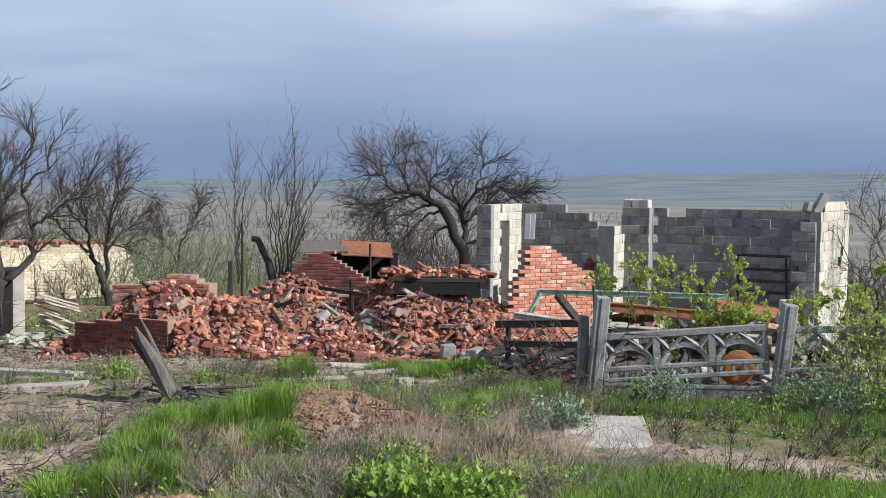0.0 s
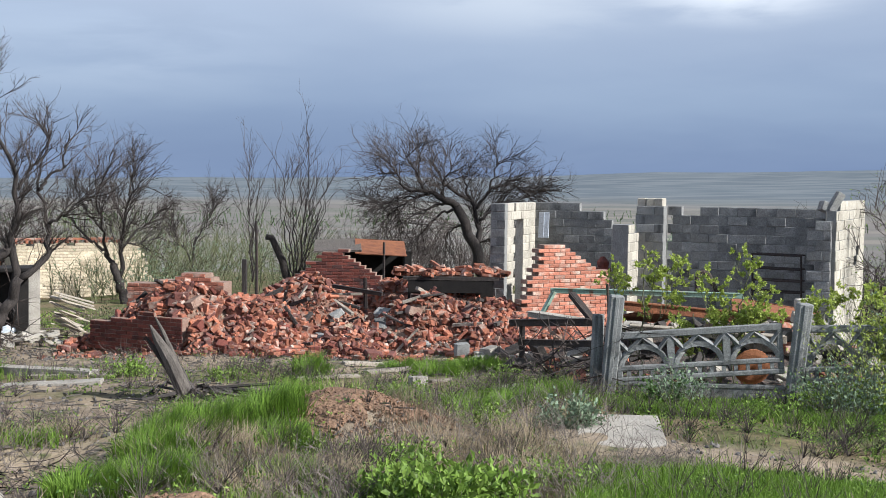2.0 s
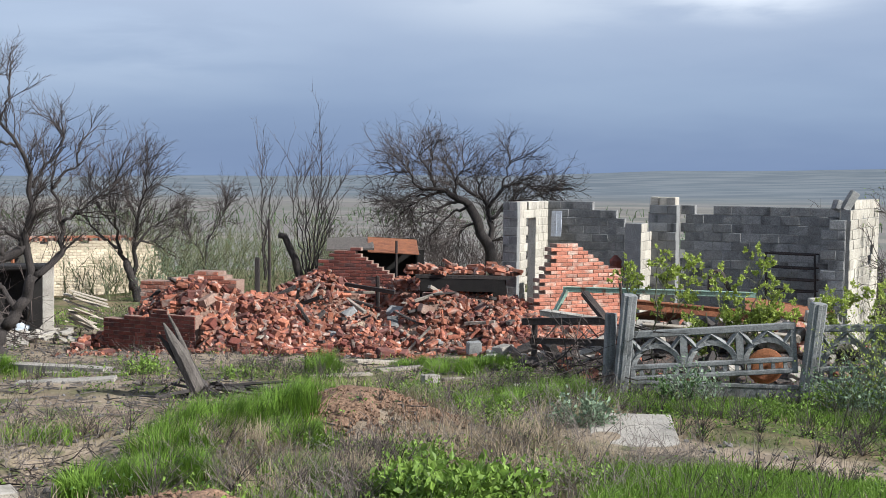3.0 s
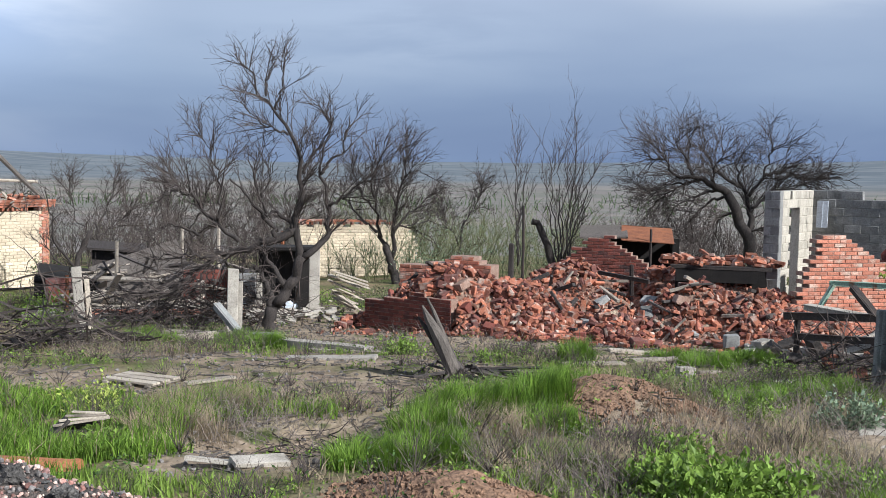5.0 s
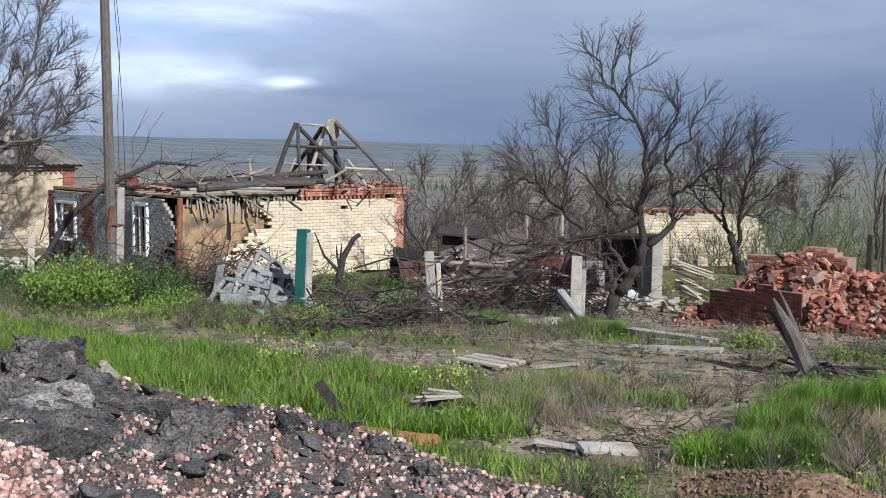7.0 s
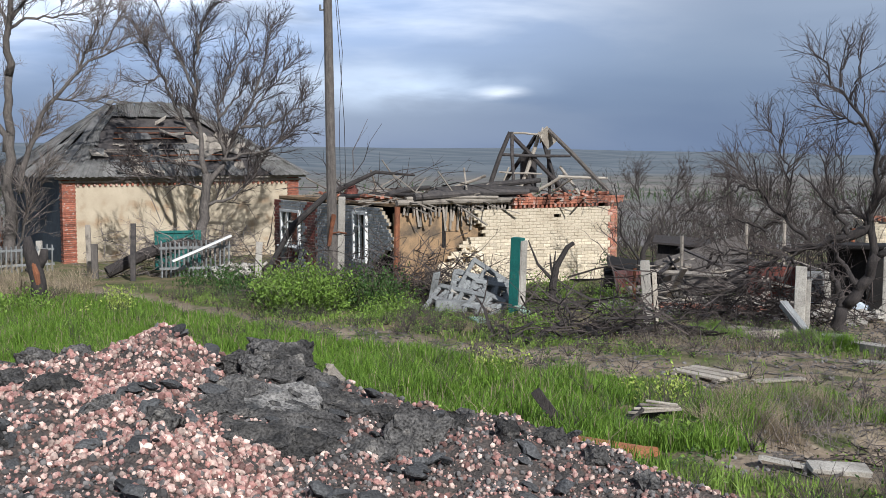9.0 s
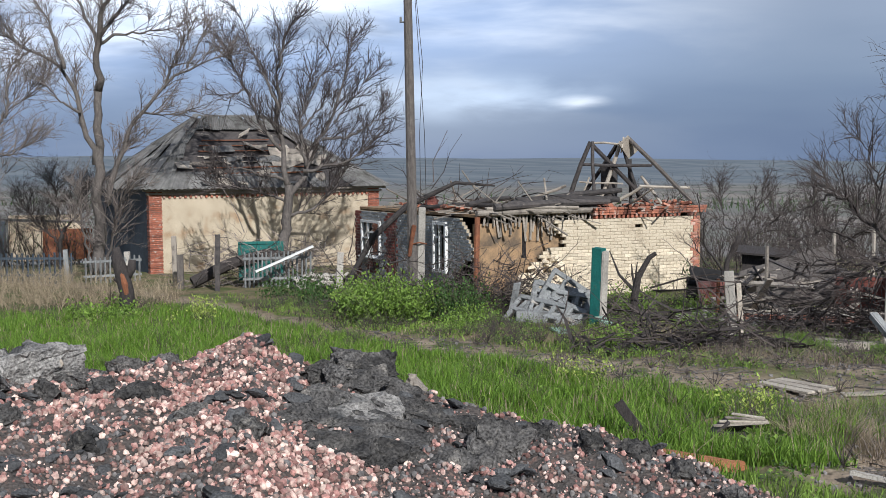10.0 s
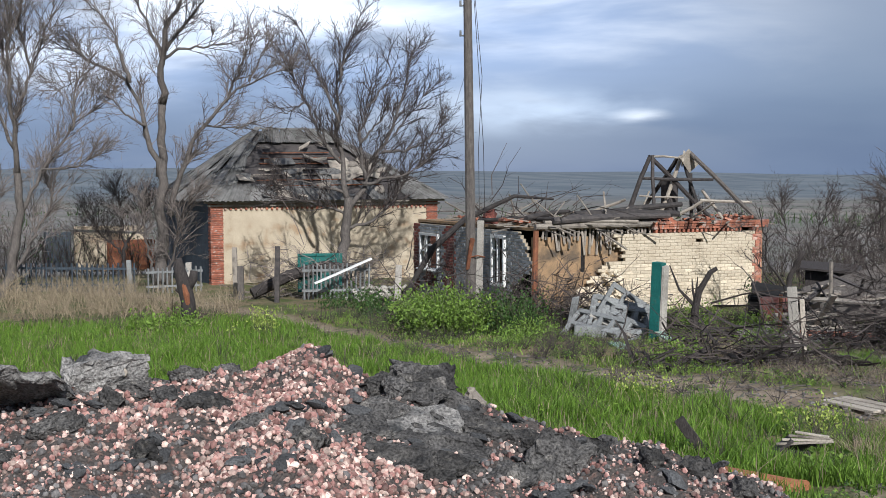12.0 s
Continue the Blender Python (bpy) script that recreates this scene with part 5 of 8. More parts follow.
for k, z in enumerate((0.85, 1.08, 1.32, 1.6)):
    part("rail", Geo().tube([(0, 0, z), (0.5, 0.01, z - 0.01), (1.0, 0, z)], [.022] * 3, 6).tube([(0, 0.3, z), (1.0, 0.3, z)], [.018] * 2, 6), M_IRON, shelf)
for x in (0.0, 1.0):
    part("upright", Geo().tube([(x, 0, 0), (x + 0.03, 0, 0.8), (x, 0, 1.62)], [.022] * 3, 6), M_IRON, shelf)
a = np.linspace(0, math.pi, 9)
single("bent_pipe", Geo().tube([(-0.13, 0, 0)] + [(-0.13 * math.cos(t), 0, 0.3 + 0.13 * math.sin(t)) for t in a] + [(0.3, 0, 0)], [.05] * 11, 8), M_IRON, "bent dark iron pipe standing in rubble", "pipe", at=pose(5.05, 23.2, 0.8))
for x, y, z, r in ((5.80, 18.95, 1.03, 8), (5.92, 18.8, 0.8, 20), (5.72, 18.9, 0.82, -10), (6.05, 19.0, 0.62, 30), (5.85, 18.75, 0.58, 0), (6.0, 18.95, 0.38, 10), (5.75, 18.9, 0.36, 40), (5.9, 18.85, 0.15, 15)):
    g = Geo().box(pose(0, 0, 0), 0.3, 0.19, 0.19, 0.015, 0.006).box(pose(-0.07, -0.09, 0), 0.09, 0.02, 0.1, 0.005).box(pose(0.07, -0.09, 0), 0.09, 0.02, 0.1, 0.005)
    single("hollow_block", g, M_PALECONC, "pale hollow concrete block in a tumbled stack", "block", "tumbled concrete blocks", at=pose(x, y, z, random.gauss(0, 8), random.gauss(0, 8), r))
# low debris bed behind the fence
xs, ys = np.meshgrid(np.linspace(1.8, 8.6, 60), np.linspace(17.2, 24.0, 60))
bed = np.exp(-(((xs - 4.6) / 2.6) ** 4 + ((ys - 20.6) / 2.4) ** 4)) * (0.55 + 0.22 * vnoise(xs, ys, 1.7, 71))
i = np.arange(xs.size).reshape(xs.shape)
q = np.stack([i[:-1, :-1], i[:-1, 1:], i[1:, 1:], i[1:, :-1]], -1).reshape(-1, 4)
dz = ground_z(xs, ys) + bed - 0.06
debris = thing("debris_heap", Matrix(), "low heap of mixed building debris behind the fence", "rubble")
part("debris_bed", mesh_np("debris_bed", np.stack([xs, ys, dz], -1), q, M_SPOIL, True), None, debris)
ga, gb, gc = Geo(), Geo(), Geo()
for _ in range(420):
    x, y = random.gauss(4.6, 1.6), random.gauss(20.3, 1.5)
    u, v = min(59, max(0, int((x - 1.8) / 6.8 * 59))), min(59, max(0, int((y - 17.2) / 6.8 * 59)))
    s = random.uniform(0.06, 0.3)
    random.choice((ga, gb, gc)).box(pose(x, y, dz[v, u] + 0.05, random.gauss(0, 25), random.gauss(0, 25), random.uniform(0, 360)), s * 1.5, s, s * 0.5, 0.01, 0.01)
part("concrete_litter", ga, M_PALECONC, debris, kind="stuff"); part("brick_litter", gb, M_RED_J, debris, kind="stuff"); part("charred_litter", gc, M_CHAR, debris, kind="stuff")

# ---- behind the rubble: lean-to roof, cellar opening, post ----
lt = thing("lean_to", pose(-2.3, 29.4, -0.5, 0, 0, 6), "collapsed lean-to with rusty sheet roof, its inside shade painted near-black", "shed")
part("roof", Geo().box(pose(0.35, 0, 1.78, 12, 3, 0), 1.3, 1.4, 0.03, 0.004, 0.01), M_RUST, lt, "rusty sheet roof")
part("grey_roof", Geo().box(pose(-0.75, 0.2, 1.82, 8, -2, 0), 1.2, 1.6, 0.04, 0.004, 0.01), M_GBARK, lt)
# back and side are near-black: the shade inside is put into their colour
part("back", Geo().box(pose(0.1, 0.6, 0.8), 2.2, 0.1, 1.7).box(pose(1.0, 0, 0.8), 0.08, 1.2, 1.6), M_SHADE_SOOT, lt)
part("post", Geo().tube([(0.42, -0.65, 0.6), (0.42, -0.65, 1.95)], [.04, .035], 6), M_IRON, lt)
cel = thing("cellar_opening", pose(-0.1, 25.0, 0.22, 0, 0, -2), "charred lintel over a cellar opening in the rubble, its shade painted on", "opening")
part("lintel", Geo().box(pose(0, 0, 0.66), 2.1, 0.25, 0.08, 0.01, 0.008), M_BARK, cel)
# solid near-black boxes paint the shade under the lintel
part("recess", Geo().box(pose(0, 0.3, 0.35), 1.9, 0.3, 0.55).box(pose(0, -0.1, 0.48), 1.85, 0.03, 0.26), M_SHADE_SOOT, cel)
g = Geo()
for _ in range(90):
    g.box(pose(random.uniform(-1.2, 1.2), random.uniform(-0.1, 0.9), 0.72 + random.uniform(0, 0.22) * random.random(), random.gauss(0, 15), random.gauss(0, 15), random.uniform(0, 360)), 0.25, 0.12, 0.07, 0.006)
part("loose_bricks", g, M_RED_J, cel, kind="stuff")
single("rusty_post", Geo().tube([(0, 0, -0.3), (0.02, 0, 1.0), (0.0, 0, 2.05)], [.034, .034, .03], 7), M_IRON, "thin rusty steel post behind the rubble", "post", at=pose(-4.55, 25.93, 0.0))
single("short_post", Geo().box(pose(0, 0, 0.5), 0.12, 0.1, 1.2, 0.02, 0.01), M_BARK, "short grey wooden post behind the rubble", "post", at=pose(-4.75, 25.6, 0.1))
for x0, y0, z0, x1, y1 in ((-2.6, 24.2, 0.75, -1.5, 23.6), (-1.9, 24.0, 0.95, -1.9, 24.0)):
    bar("steel_beam", (x0, y0, z0), (x1, y1, 0.65) if x0 != x1 else (x0 + 0.02, y0, 0.3), 0.06, 0.08, M_IRON, "dark steel scrap sticking out of the bricks")
for x, y, sx, sy, sz, r, m_, lab in ((0.75, 20.85, 0.75, 0.4, 0.16, 5, M_PALECONC, "pale broken concrete slab at the foot of the rubble"), (1.5, 20.9, 0.4, 0.3, 0.2, 30, M_PALECONC, "pale broken concrete lump at the foot of the rubble"),
                                     (0.15, 21.0, 0.26, 0.2, 0.3, 12, M_BLOCK, "grey block standing among red bricks"), (-0.54, 17.2, 0.26, 0.2, 0.16, 20, M_PALECONC, "pale stone block in the grass"), (-0.2, 17.6, 0.4, 0.12, 0.07, 30, M_PALEWOOD, "pale board end in the grass"),
                                     (1.75, 20.6, 0.25, 0.12, 0.08, 60, M_RED, "single red brick on the ground"), (0.95, 16.6, 0.5, 0.25, 0.1, 10, M_PALECONC, "flat pale concrete piece in the grass"), (1.75, 16.3, 0.5, 0.14, 0.06, 15, M_RUST, "rusty board leaning by the fence")):
    single("rubble_block", Geo().box(pose(0, 0, sz / 2 - 0.03), sx, sy, sz, 0.02, 0.012), m_, lab, "block", at=spot(x, y, r, 0.0, random.gauss(0, 4), random.gauss(0, 4)))

# ---- planks and slabs on the ground ----
def plank(x0, y0, x1, y1, w, t, m, label, up0=0.03, up1=0.03, name="plank", roll=0.0):
    a, b = Vector((x0, y0, gz(x0, y0) + up0)), Vector((x1, y1, gz(x1, y1) + up1))
    g = Geo()
    k = 4
    pts = [(b - a) * (j / k) + Vector((0, 0, random.uniform(-0.006, 0.006))) for j in range(k + 1)]
    for p, q in zip(pts[:-1], pts[1:]):
        g.beam(p, q + (q - p) * 0.01, w * random.uniform(0.94, 1.0), t, 0.004, roll)
    return single(name, g, m, label, "plank", at=Matrix.Translation(a))


for row in ((-3.3, 12.9, -2.1, 14.9, 0.14, 0.04, M_PALEWOOD, "long pale plank lying on the track edge"), (-3.05, 13.2, -2.3, 14.6, 0.1, 0.05, M_WOOD, "grey plank beside another on the track edge"), (-3.6, 13.0, -2.6, 13.6, 0.1, 0.04, M_WOOD, "short grey board by the track"),
            (-1.9, 19.6, -0.9, 20.0, 0.2, 0.06, M_PALEWOOD, "pale plank at the foot of the rubble"), (-6.6, 16.6, -5.2, 16.8, 0.3, 0.06, M_PALECONC, "pale concrete strip lying by the yard"), (-7.7, 18.6, -5.6, 17.7, 0.26, 0.16, M_PALECONC, "long pale concrete beam fallen on the ground"),
            (-6.7, 18.0, -5.3, 17.6, 0.3, 0.05, M_PALEWOOD, "flat pale board on the ground"), (-8.6, 19.0, -7.8, 19.1, 0.3, 0.22, M_CONC, "grey concrete block beam by the tree"), (-9.6, 18.7, -8.9, 19.3, 0.18, 0.16, M_PALEWOOD, "pale timber end by the white post"),
            (-10.3, 19.6, -8.9, 19.4, 0.4, 0.04, M_WOOD, "dark warped board by the white post"), (-10.8, 19.0, -9.6, 19.8, 0.3, 0.04, M_WOOD, "weathered board flat on the yard"), (-1.4, 18.4, -0.7, 18.7, 0.2, 0.04, M_PALEWOOD, "pale board half hidden in grass"),
            (-2.4, 17.4, -1.5, 17.9, 0.16, 0.04, M_PALEWOOD, "thin pale board in the grass"), (-13.0, 18.2, -11.6, 17.4, 0.12, 0.05, M_WOOD, "grey stick of timber by brushwood")):
    plank(*row)
bar("strut", (-9.05, 19.25, 0.32), (-8.55, 19.1, -0.12), 0.12, 0.12, M_CONC, "short grey strut leaning on the white post")
def pallet(x, y, turn, label):
    p = thing("wooden_hatch", spot(x, y, turn, 0.03) @ Matrix.Diagonal((0.75, 0.75, 0.9, 1)), label, "hatch")
    for k in range(3):
        part("board", Geo().box(pose(0, -0.28 + 0.27 * k, 0.05, 0, 0, random.gauss(0, 2)), 1.15, 0.2, 0.035, 0.005), M_PALEWOOD, p)
    for x_ in (-0.48, 0.0, 0.48):
        part("batten", Geo().box(pose(x_, 0, 0.015, 0, 0, random.gauss(0, 3)), 0.12, 0.85, 0.03, 0.004), M_WOOD, p)


pallet(-7.6, 13.9, -10, "pale wooden hatch lying flat on the dirt track")
plank(-7.0, 14.0, -6.5, 14.5, 0.16, 0.03, M_PALEWOOD, "pale split board beside the hatch")
g = Geo()
for k in range(5):
    g.box(pose(-0.3 + 0.15 * k, random.uniform(-.05, .05), 0.02 * k * 0.4, 6, -14 + 2 * k, 8 * k), 0.13, 0.62, 0.05, 0.008, 0.006)
single("broken_slab", g, M_PALECONC, "pale broken ribbed concrete slab in the ditch", "slab", at=spot(-3.25, 10.2, 18, 0.08, -14, 8) @ Matrix.Diagonal((0.75, 0.75, 0.8, 1)))
g = Geo().box(pose(0, 0, 0.01, 4, 3, 10), 0.7, 0.3, 0.05, 0.01, 0.01).box(pose(-0.5, 0.15, 0.0, -6, 4, -20), 0.8, 0.2, 0.04, 0.01, 0.01)
single("broken_slab", g, M_PALECONC, "flat pale slab shards in the ditch", "slab", at=spot(-3.6, 8.6, 30, 0.03) @ Matrix.Diagonal((0.65, 0.65, 0.8, 1)))
# concrete slab with a puddle
sl = thing("concrete_slab", spot(1.75, 11.9, -8, -0.015), "cracked pale concrete slab with a puddle", "slab")
part("slab_half", Geo().box(pose(0, 0.85, 0, 1, 0, 2), 0.95, 1.5, 0.1, 0.015, 0.008), M_PALECONC, sl)
part("slab_half", Geo().box(pose(0.05, -0.72, -0.07, 2, -1, -3), 1.05, 1.5, 0.1, 0.015, 0.008), M_PALECONC, sl)

v = [(0.26 * math.cos(t) * (1 + 0.18 * math.sin(3 * t)), 0.45 * math.sin(t) * (1 + 0.12 * math.cos(2 * t)), 0) for t in np.linspace(0, 2 * math.pi, 24, endpoint=False)] + [(0, 0, 0)]
g = Geo().add(v, [(k, (k + 1) % 24, 24) for k in range(24)])
ob = part("puddle", g, M_PUDDLE, sl, "shallow puddle"); ob.matrix_basis = pose(0.12, -0.95, -0.008, 2, -1, 0)

# ---- burnt stump ----
def splinter_stump():
    s = thing("burnt_stump", spot(-3.55, 15.3, 13, 0), "leaning charred grey tree stump, split into splinters", "stump")
    for k, (dx, h, r, m) in enumerate(((-0.50, 1.02, .10, M_GBARK), (-0.40, 0.86, .10, M_BARK), (-0.56, 0.86, .06, M_CHAR), (-0.44, 1.12, .05, M_GBARK), (-0.30, 0.70, .09, M_CHAR), (-0.34, 0.92, .045, M_BARK), (-0.20, 0.52, .08, M_CHAR), (-0.08, 0.26, .12, M_CHAR))):
        y = 0.03 * (k - 3.5)
        part("splinter", Geo().tube([(0.04, y, -0.1), (dx * 0.28, y, h * 0.3), (dx * 0.5, y * 1.2, h * 0.55), (dx * 0.8 + random.uniform(-.02, .02), y, h * 0.82), (dx, y + .02, h)], [r * 1.25, r * 1.05, r * 0.95, r * 0.6, 0.012], 8), m, s)
    for _ in range(26):
        a = random.uniform(-0.6, 1.3)
        part("root", Geo().tube([(a * 0.3, random.gauss(0, .15), 0.12), (a, random.gauss(0, .25), random.uniform(0, 0.2)), (a * 1.5, random.gauss(0, .3), random.uniform(0, .08))], [.025, .02, .006], 5), M_CHAR, s)


splinter_stump()

# ---- posts of the next yards ----
def tilted_post(name, x, y, h, w, m, label, rx=0, ry=0, turn=0, extra=None):
    p = thing(name, spot(x, y, turn, 0, rx, ry), label, "fence post", "yard fence posts")
    part("shaft", Geo().box(pose(0, 0, h / 2 - 0.1), w, w * 0.8, h + 0.2, 0.012, 0.005), m, p)
    if extra:
        part("rear_strip", Geo().box(pose(*extra[:3]), *extra[3:6], 0.01, 0.004), extra[6], p)
    return p


tilted_post("white_post", -8.92, 19.65, 1.24, 0.2, M_PALECONC, "whitewashed concrete post with a rear strip", 0, 1, 24, (0.14, 0.05, 0.5, 0.09, 0.12, 1.0, M_PALECONC))
tilted_post("white_post", -11.40, 18.57, 1.27, 0.17, M_PALECONC, "whitewashed concrete post beside brushwood", -1, -4, 31, (0.16, 0.06, 0.5, 0.09, 0.1, 1.05, M_PALEWOOD))
gp = tilted_post("green_post", -15.05, 19.12, 1.68, 0.24, M_TEAL, "thick teal-painted gate post with bare concrete side", 0, 2.5, 38 - 30)
part("bare_side", Geo().box(pose(0.155, 0.0, 0.82), 0.07, 0.19, 1.6, 0.012, 0.008), M_PALECONC, gp, "bare concrete side")
plank(-15.0, 17.7, -14.3, 17.2, 0.28, 0.04, M_GREEN, "green painted board lying on the track edge", 0.05, 0.04)
plank(-14.8, 18.9, -14.2, 18.6, 0.2, 0.04, M_GREEN, "green painted plank at the post foot", 0.25, 0.05)

# ---- collapsed shed between the yards ----
sd = thing("collapsed_shed", pose(-12.0, 24.2, -0.5, 0, 0, 26), "collapsed shed with broken boards, sheets and brick", "shed")
def pile_of(n, x0, x1, y0, y1, z0, z1, lmin, lmax, w, m, name, flat=0.15):
    g = Geo()
    for _ in range(n):
        a = Vector((random.uniform(x0, x1), random.uniform(y0, y1), random.uniform(z0, z1)))
        d = Vector((random.gauss(0, 1), random.gauss(0, 0.8), random.gauss(0, flat))).normalized() * random.uniform(lmin, lmax)
        g.beam(a - d / 2, a + d / 2, random.uniform(w * 0.4, w * 1.3), random.uniform(0.02, 0.05), 0, random.uniform(-20, 20))
    return part(name, g, m, sd, kind="stuff")


pile_of(55, -2.6, 1.2, -0.5, 1.8, 0.1, 0.9, 0.6, 2.0, 0.16, M_WOOD, "board_tangle", 0.3)
pile_of(36, -2.4, 2.4, -1.5, 0.5, 0.05, 0.25, 0.4, 1.6, 0.16, M_PALEWOOD, "pale_tangle", 0.08)
pile_of(26, -3.0, 2.0, -0.2, 1.8, 0.3, 1.1, 0.4, 1.6, 0.12, M_CHAR, "charred_tangle", 0.35)
part("leaning_roof", Geo().box(pose(-1.2, 1.0, 0.75, 34, -18, 8), 2.2, 1.6, 0.05, 0.01, 0.02).box(pose(0.1, 0.6, 0.6, 30, 10, -10), 1.4, 1.3, 0.05, 0.01, 0.02), M_GBARK, sd, "slumped board roof")
part("low_brick_wall", Geo().box(pose(0.4, 0.1, 0.45, 0, 0, 5), 1.2, 0.25, 0.9, 0.03, 0.03), M_RED_OLD, sd, "broken red brick wall")
part("low_brick_wall", Geo().box(pose(-2.9, 0.4, 0.35, 0, 0, 20), 0.8, 0.25, 0.7, 0.03, 0.03), M_RED_OLD, sd, "broken red brick wall")
part("dark_hut", Geo().box(pose(-1.9, 3.2, 0.65, 0, 0, 4), 1.3, 1.0, 1.1, 0.03, 0.03).box(pose(-1.9, 3.0, 1.24, 5, 4, 4), 1.45, 1.2, 0.05), M_BARK, sd, "low dark outhouse with a flat roof")
part("dark_box", Geo().box(pose(-3.0, 1.4, 0.4, 0, 0, 0), 1.3, 0.8, 0.5, 0.03, 0.05).box(pose(-2.9, 1.3, 0.72, 12, 8, 10), 1.4, 0.9, 0.05, 0.01, 0.03), M_SHADE_SOOT, sd)
for x, y, h in ((-1.7, -0.2, 1.6), (-2.7, -0.9, 0.9), (0.6, 1.8, 1.9), (2.2, 2.1, 1.7), (-0.3, 2.6, 1.8)):
    part("post", Geo().tube([(x, y, 0), (x + 0.02, y, h)], [.05, .045], 6), random.choice((M_RUST, M_WOOD)), sd)
for x, y, z in ((0.9, -0.7, 0.12), (1.15, -0.6, 0.2), (2.2, -0.8, 0.15), (1.6, -0.2, 0.14), (-0.4, -1.0, 0.1)):
    me = rock_mesh("sack", M_BAG, int(x * 10) + 50, 2, (1, 0.8, 0.6))
    ob = piece("sack", me, sd, pose(x, y, z, 0, 0, 40) @ Matrix.Diagonal((0.4, 0.4, 0.4, 1)))
g = Geo()
for _ in range(260):
    x, y = random.uniform(-3.5, 3.2), random.gauss(-1.3, 0.7)
    s = random.uniform(0.05, 0.22)
    g.box(pose(x, y, 0.08 + random.uniform(0, 0.06), random.gauss(0, 10), random.gauss(0, 10), random.uniform(0, 360)), s * 1.6, s, 0.05, 0.004, 0.006)
part("pale_rubble", g, M_PALECONC, sd, kind="stuff")
g = Geo()
for k in range(34):
    g.box(pose(-2.2 + 0.1 * k, -1.55 + 0.05 * math.sin(k), 0.12, 20, 0, random.gauss(0, 4)), 0.085, 0.26, 0.1, 0.006)
part("fallen_brick_row", g, M_RED_J, sd, "row of toppled bricks")
hut = thing("dark_doorway", pose(-9.7, 24.3, -0.5, 0, 0, 22), "gutted brick shed corner with white pillars and a doorway blacked in as shade", "shed")
# near-black back and top slab: the doorway's shade as colour
part("back", Geo().box(pose(0, 0.6, 0.75), 1.3, 0.1, 1.5).box(pose(0, 0.3, 1.5), 1.5, 0.9, 0.1, 0.02, 0.02), M_SHADE_SOOT, hut)
for x, h in ((0.62, 1.5), (-0.62, 0.95)):
    part("pillar", Geo().box(pose(x, -0.1, h / 2 - 0.05), 0.24 if x > 0 else 0.14, 0.25, h + 0.1, 0.02, 0.01), M_PALECONC, hut, "whitewashed brick pillar")
part("side", Geo().box(pose(-0.95, 0.3, 0.45), 0.5, 0.3, 0.9, 0.03, 0.03), M_BLOCK, hut)
g = Geo()
for k in range(14):
    g.beam((0.9 + random.uniform(0, .3), 0.2 + random.gauss(0, .2), 0.3 + 0.05 * k), (1.5 + random.uniform(0, .5), random.gauss(0, .3), 0.05 + 0.05 * k), 0.14, 0.025)
part("split_boards", g, M_PALEWOOD, hut, "grey split boards leaning outside", kind="stuff")

# ---- heap of perforated slabs by the brick house ----
hp = thing("slab_heap", pose(-16.3, 19.1, -0.6, 0, 0, 40), "heap of broken openwork concrete fence panels", "slab heap")
for k in range(7):
    at = pose(random.gauss(0, 0.3), -0.3 + 0.1 * k, 0.34 + 0.04 * k, random.gauss(52, 12), random.gauss(16, 14), random.gauss(0, 22))
    w_, n_ = random.uniform(0.8, 1.4), 4
    panel = part("broken_panel", Geo().box(at @ pose(0, 0, 0.004), w_ + 0.06, 0.09, 0.075, 0.008), M_PALECONC if k % 2 else M_CONC, hp)
    for yy in (-0.36, 0.36):
        part("rail", Geo().box(at @ pose(0, yy, 0.004), w_ + 0.06, 0.11, 0.075, 0.008), M_CONC, panel)
    for j in range(n_ + 1):
        part("slat", Geo().box(at @ pose(-w_ / 2 + w_ * j / n_, 0, 0), 0.09, 0.75, 0.07, 0.008), M_CONC, panel)
part("plinth", Geo().box(pose(0, -0.2, 0.12, 0, 4, 0), 1.5, 0.6, 0.5, 0.03, 0.02), M_CONC, hp)
bar("leaning_slab", (-17.2, 18.8, -0.4), (-17.05, 18.85, 0.35), 0.25, 0.06, M_CONC, "thin grey slab leaning on the heap")

# ---- utility pole ----
pl = thing("utility_pole", pose(-22.85, 21.05, -0.75, 0, 0, 47), "weathered wooden utility pole on a concrete stub with hanging wires", "utility pole")
part("shaft", Geo().tube([(-0.02, 0, -0.2), (-0.05, 0, 3), (-0.12, 0, 9.4)], [.15, .14, .115], 10), M_GBARK, pl)
part("concrete_stub", Geo().box(pose(0.2, 0.05, 1.25, 0, 1.5, 0), 0.2, 0.22, 2.7, 0.02, 0.006), M_PALECONC, pl, "pale concrete stub")
part("wire_band", Geo().tube([(-0.1, -0.16, 1.6), (0.15, -0.17, 1.65), (0.35, -0.02, 1.6)], [.02] * 3, 5).box(pose(-0.06, -0.18, 1.7, 5, 10, 0), 0.1, 0.06, 0.9, 0.02, 0.02), M_RUST, pl)
for k, (a, b) in enumerate(((0.2, 0.35), (0.28, 0.2), (-0.2, -0.9))):
    part("wire", Geo().tube([(a * 0.2, 0.1, 9.0), (a, 0.12, 6.5), (b * 0.9, 0.1, 4.6), (b, 0.1, 2.6 if k < 2 else 7.0)], [.008] * 4, 4), M_IRON, pl)
for z in (7.6, 8.4):
    part("insulator", Geo().tube([(-0.2, 0, z), (-0.3, 0, z), (-0.3, 0, z + 0.14)], [.02, .04, .03], 7), M_CONC, pl)

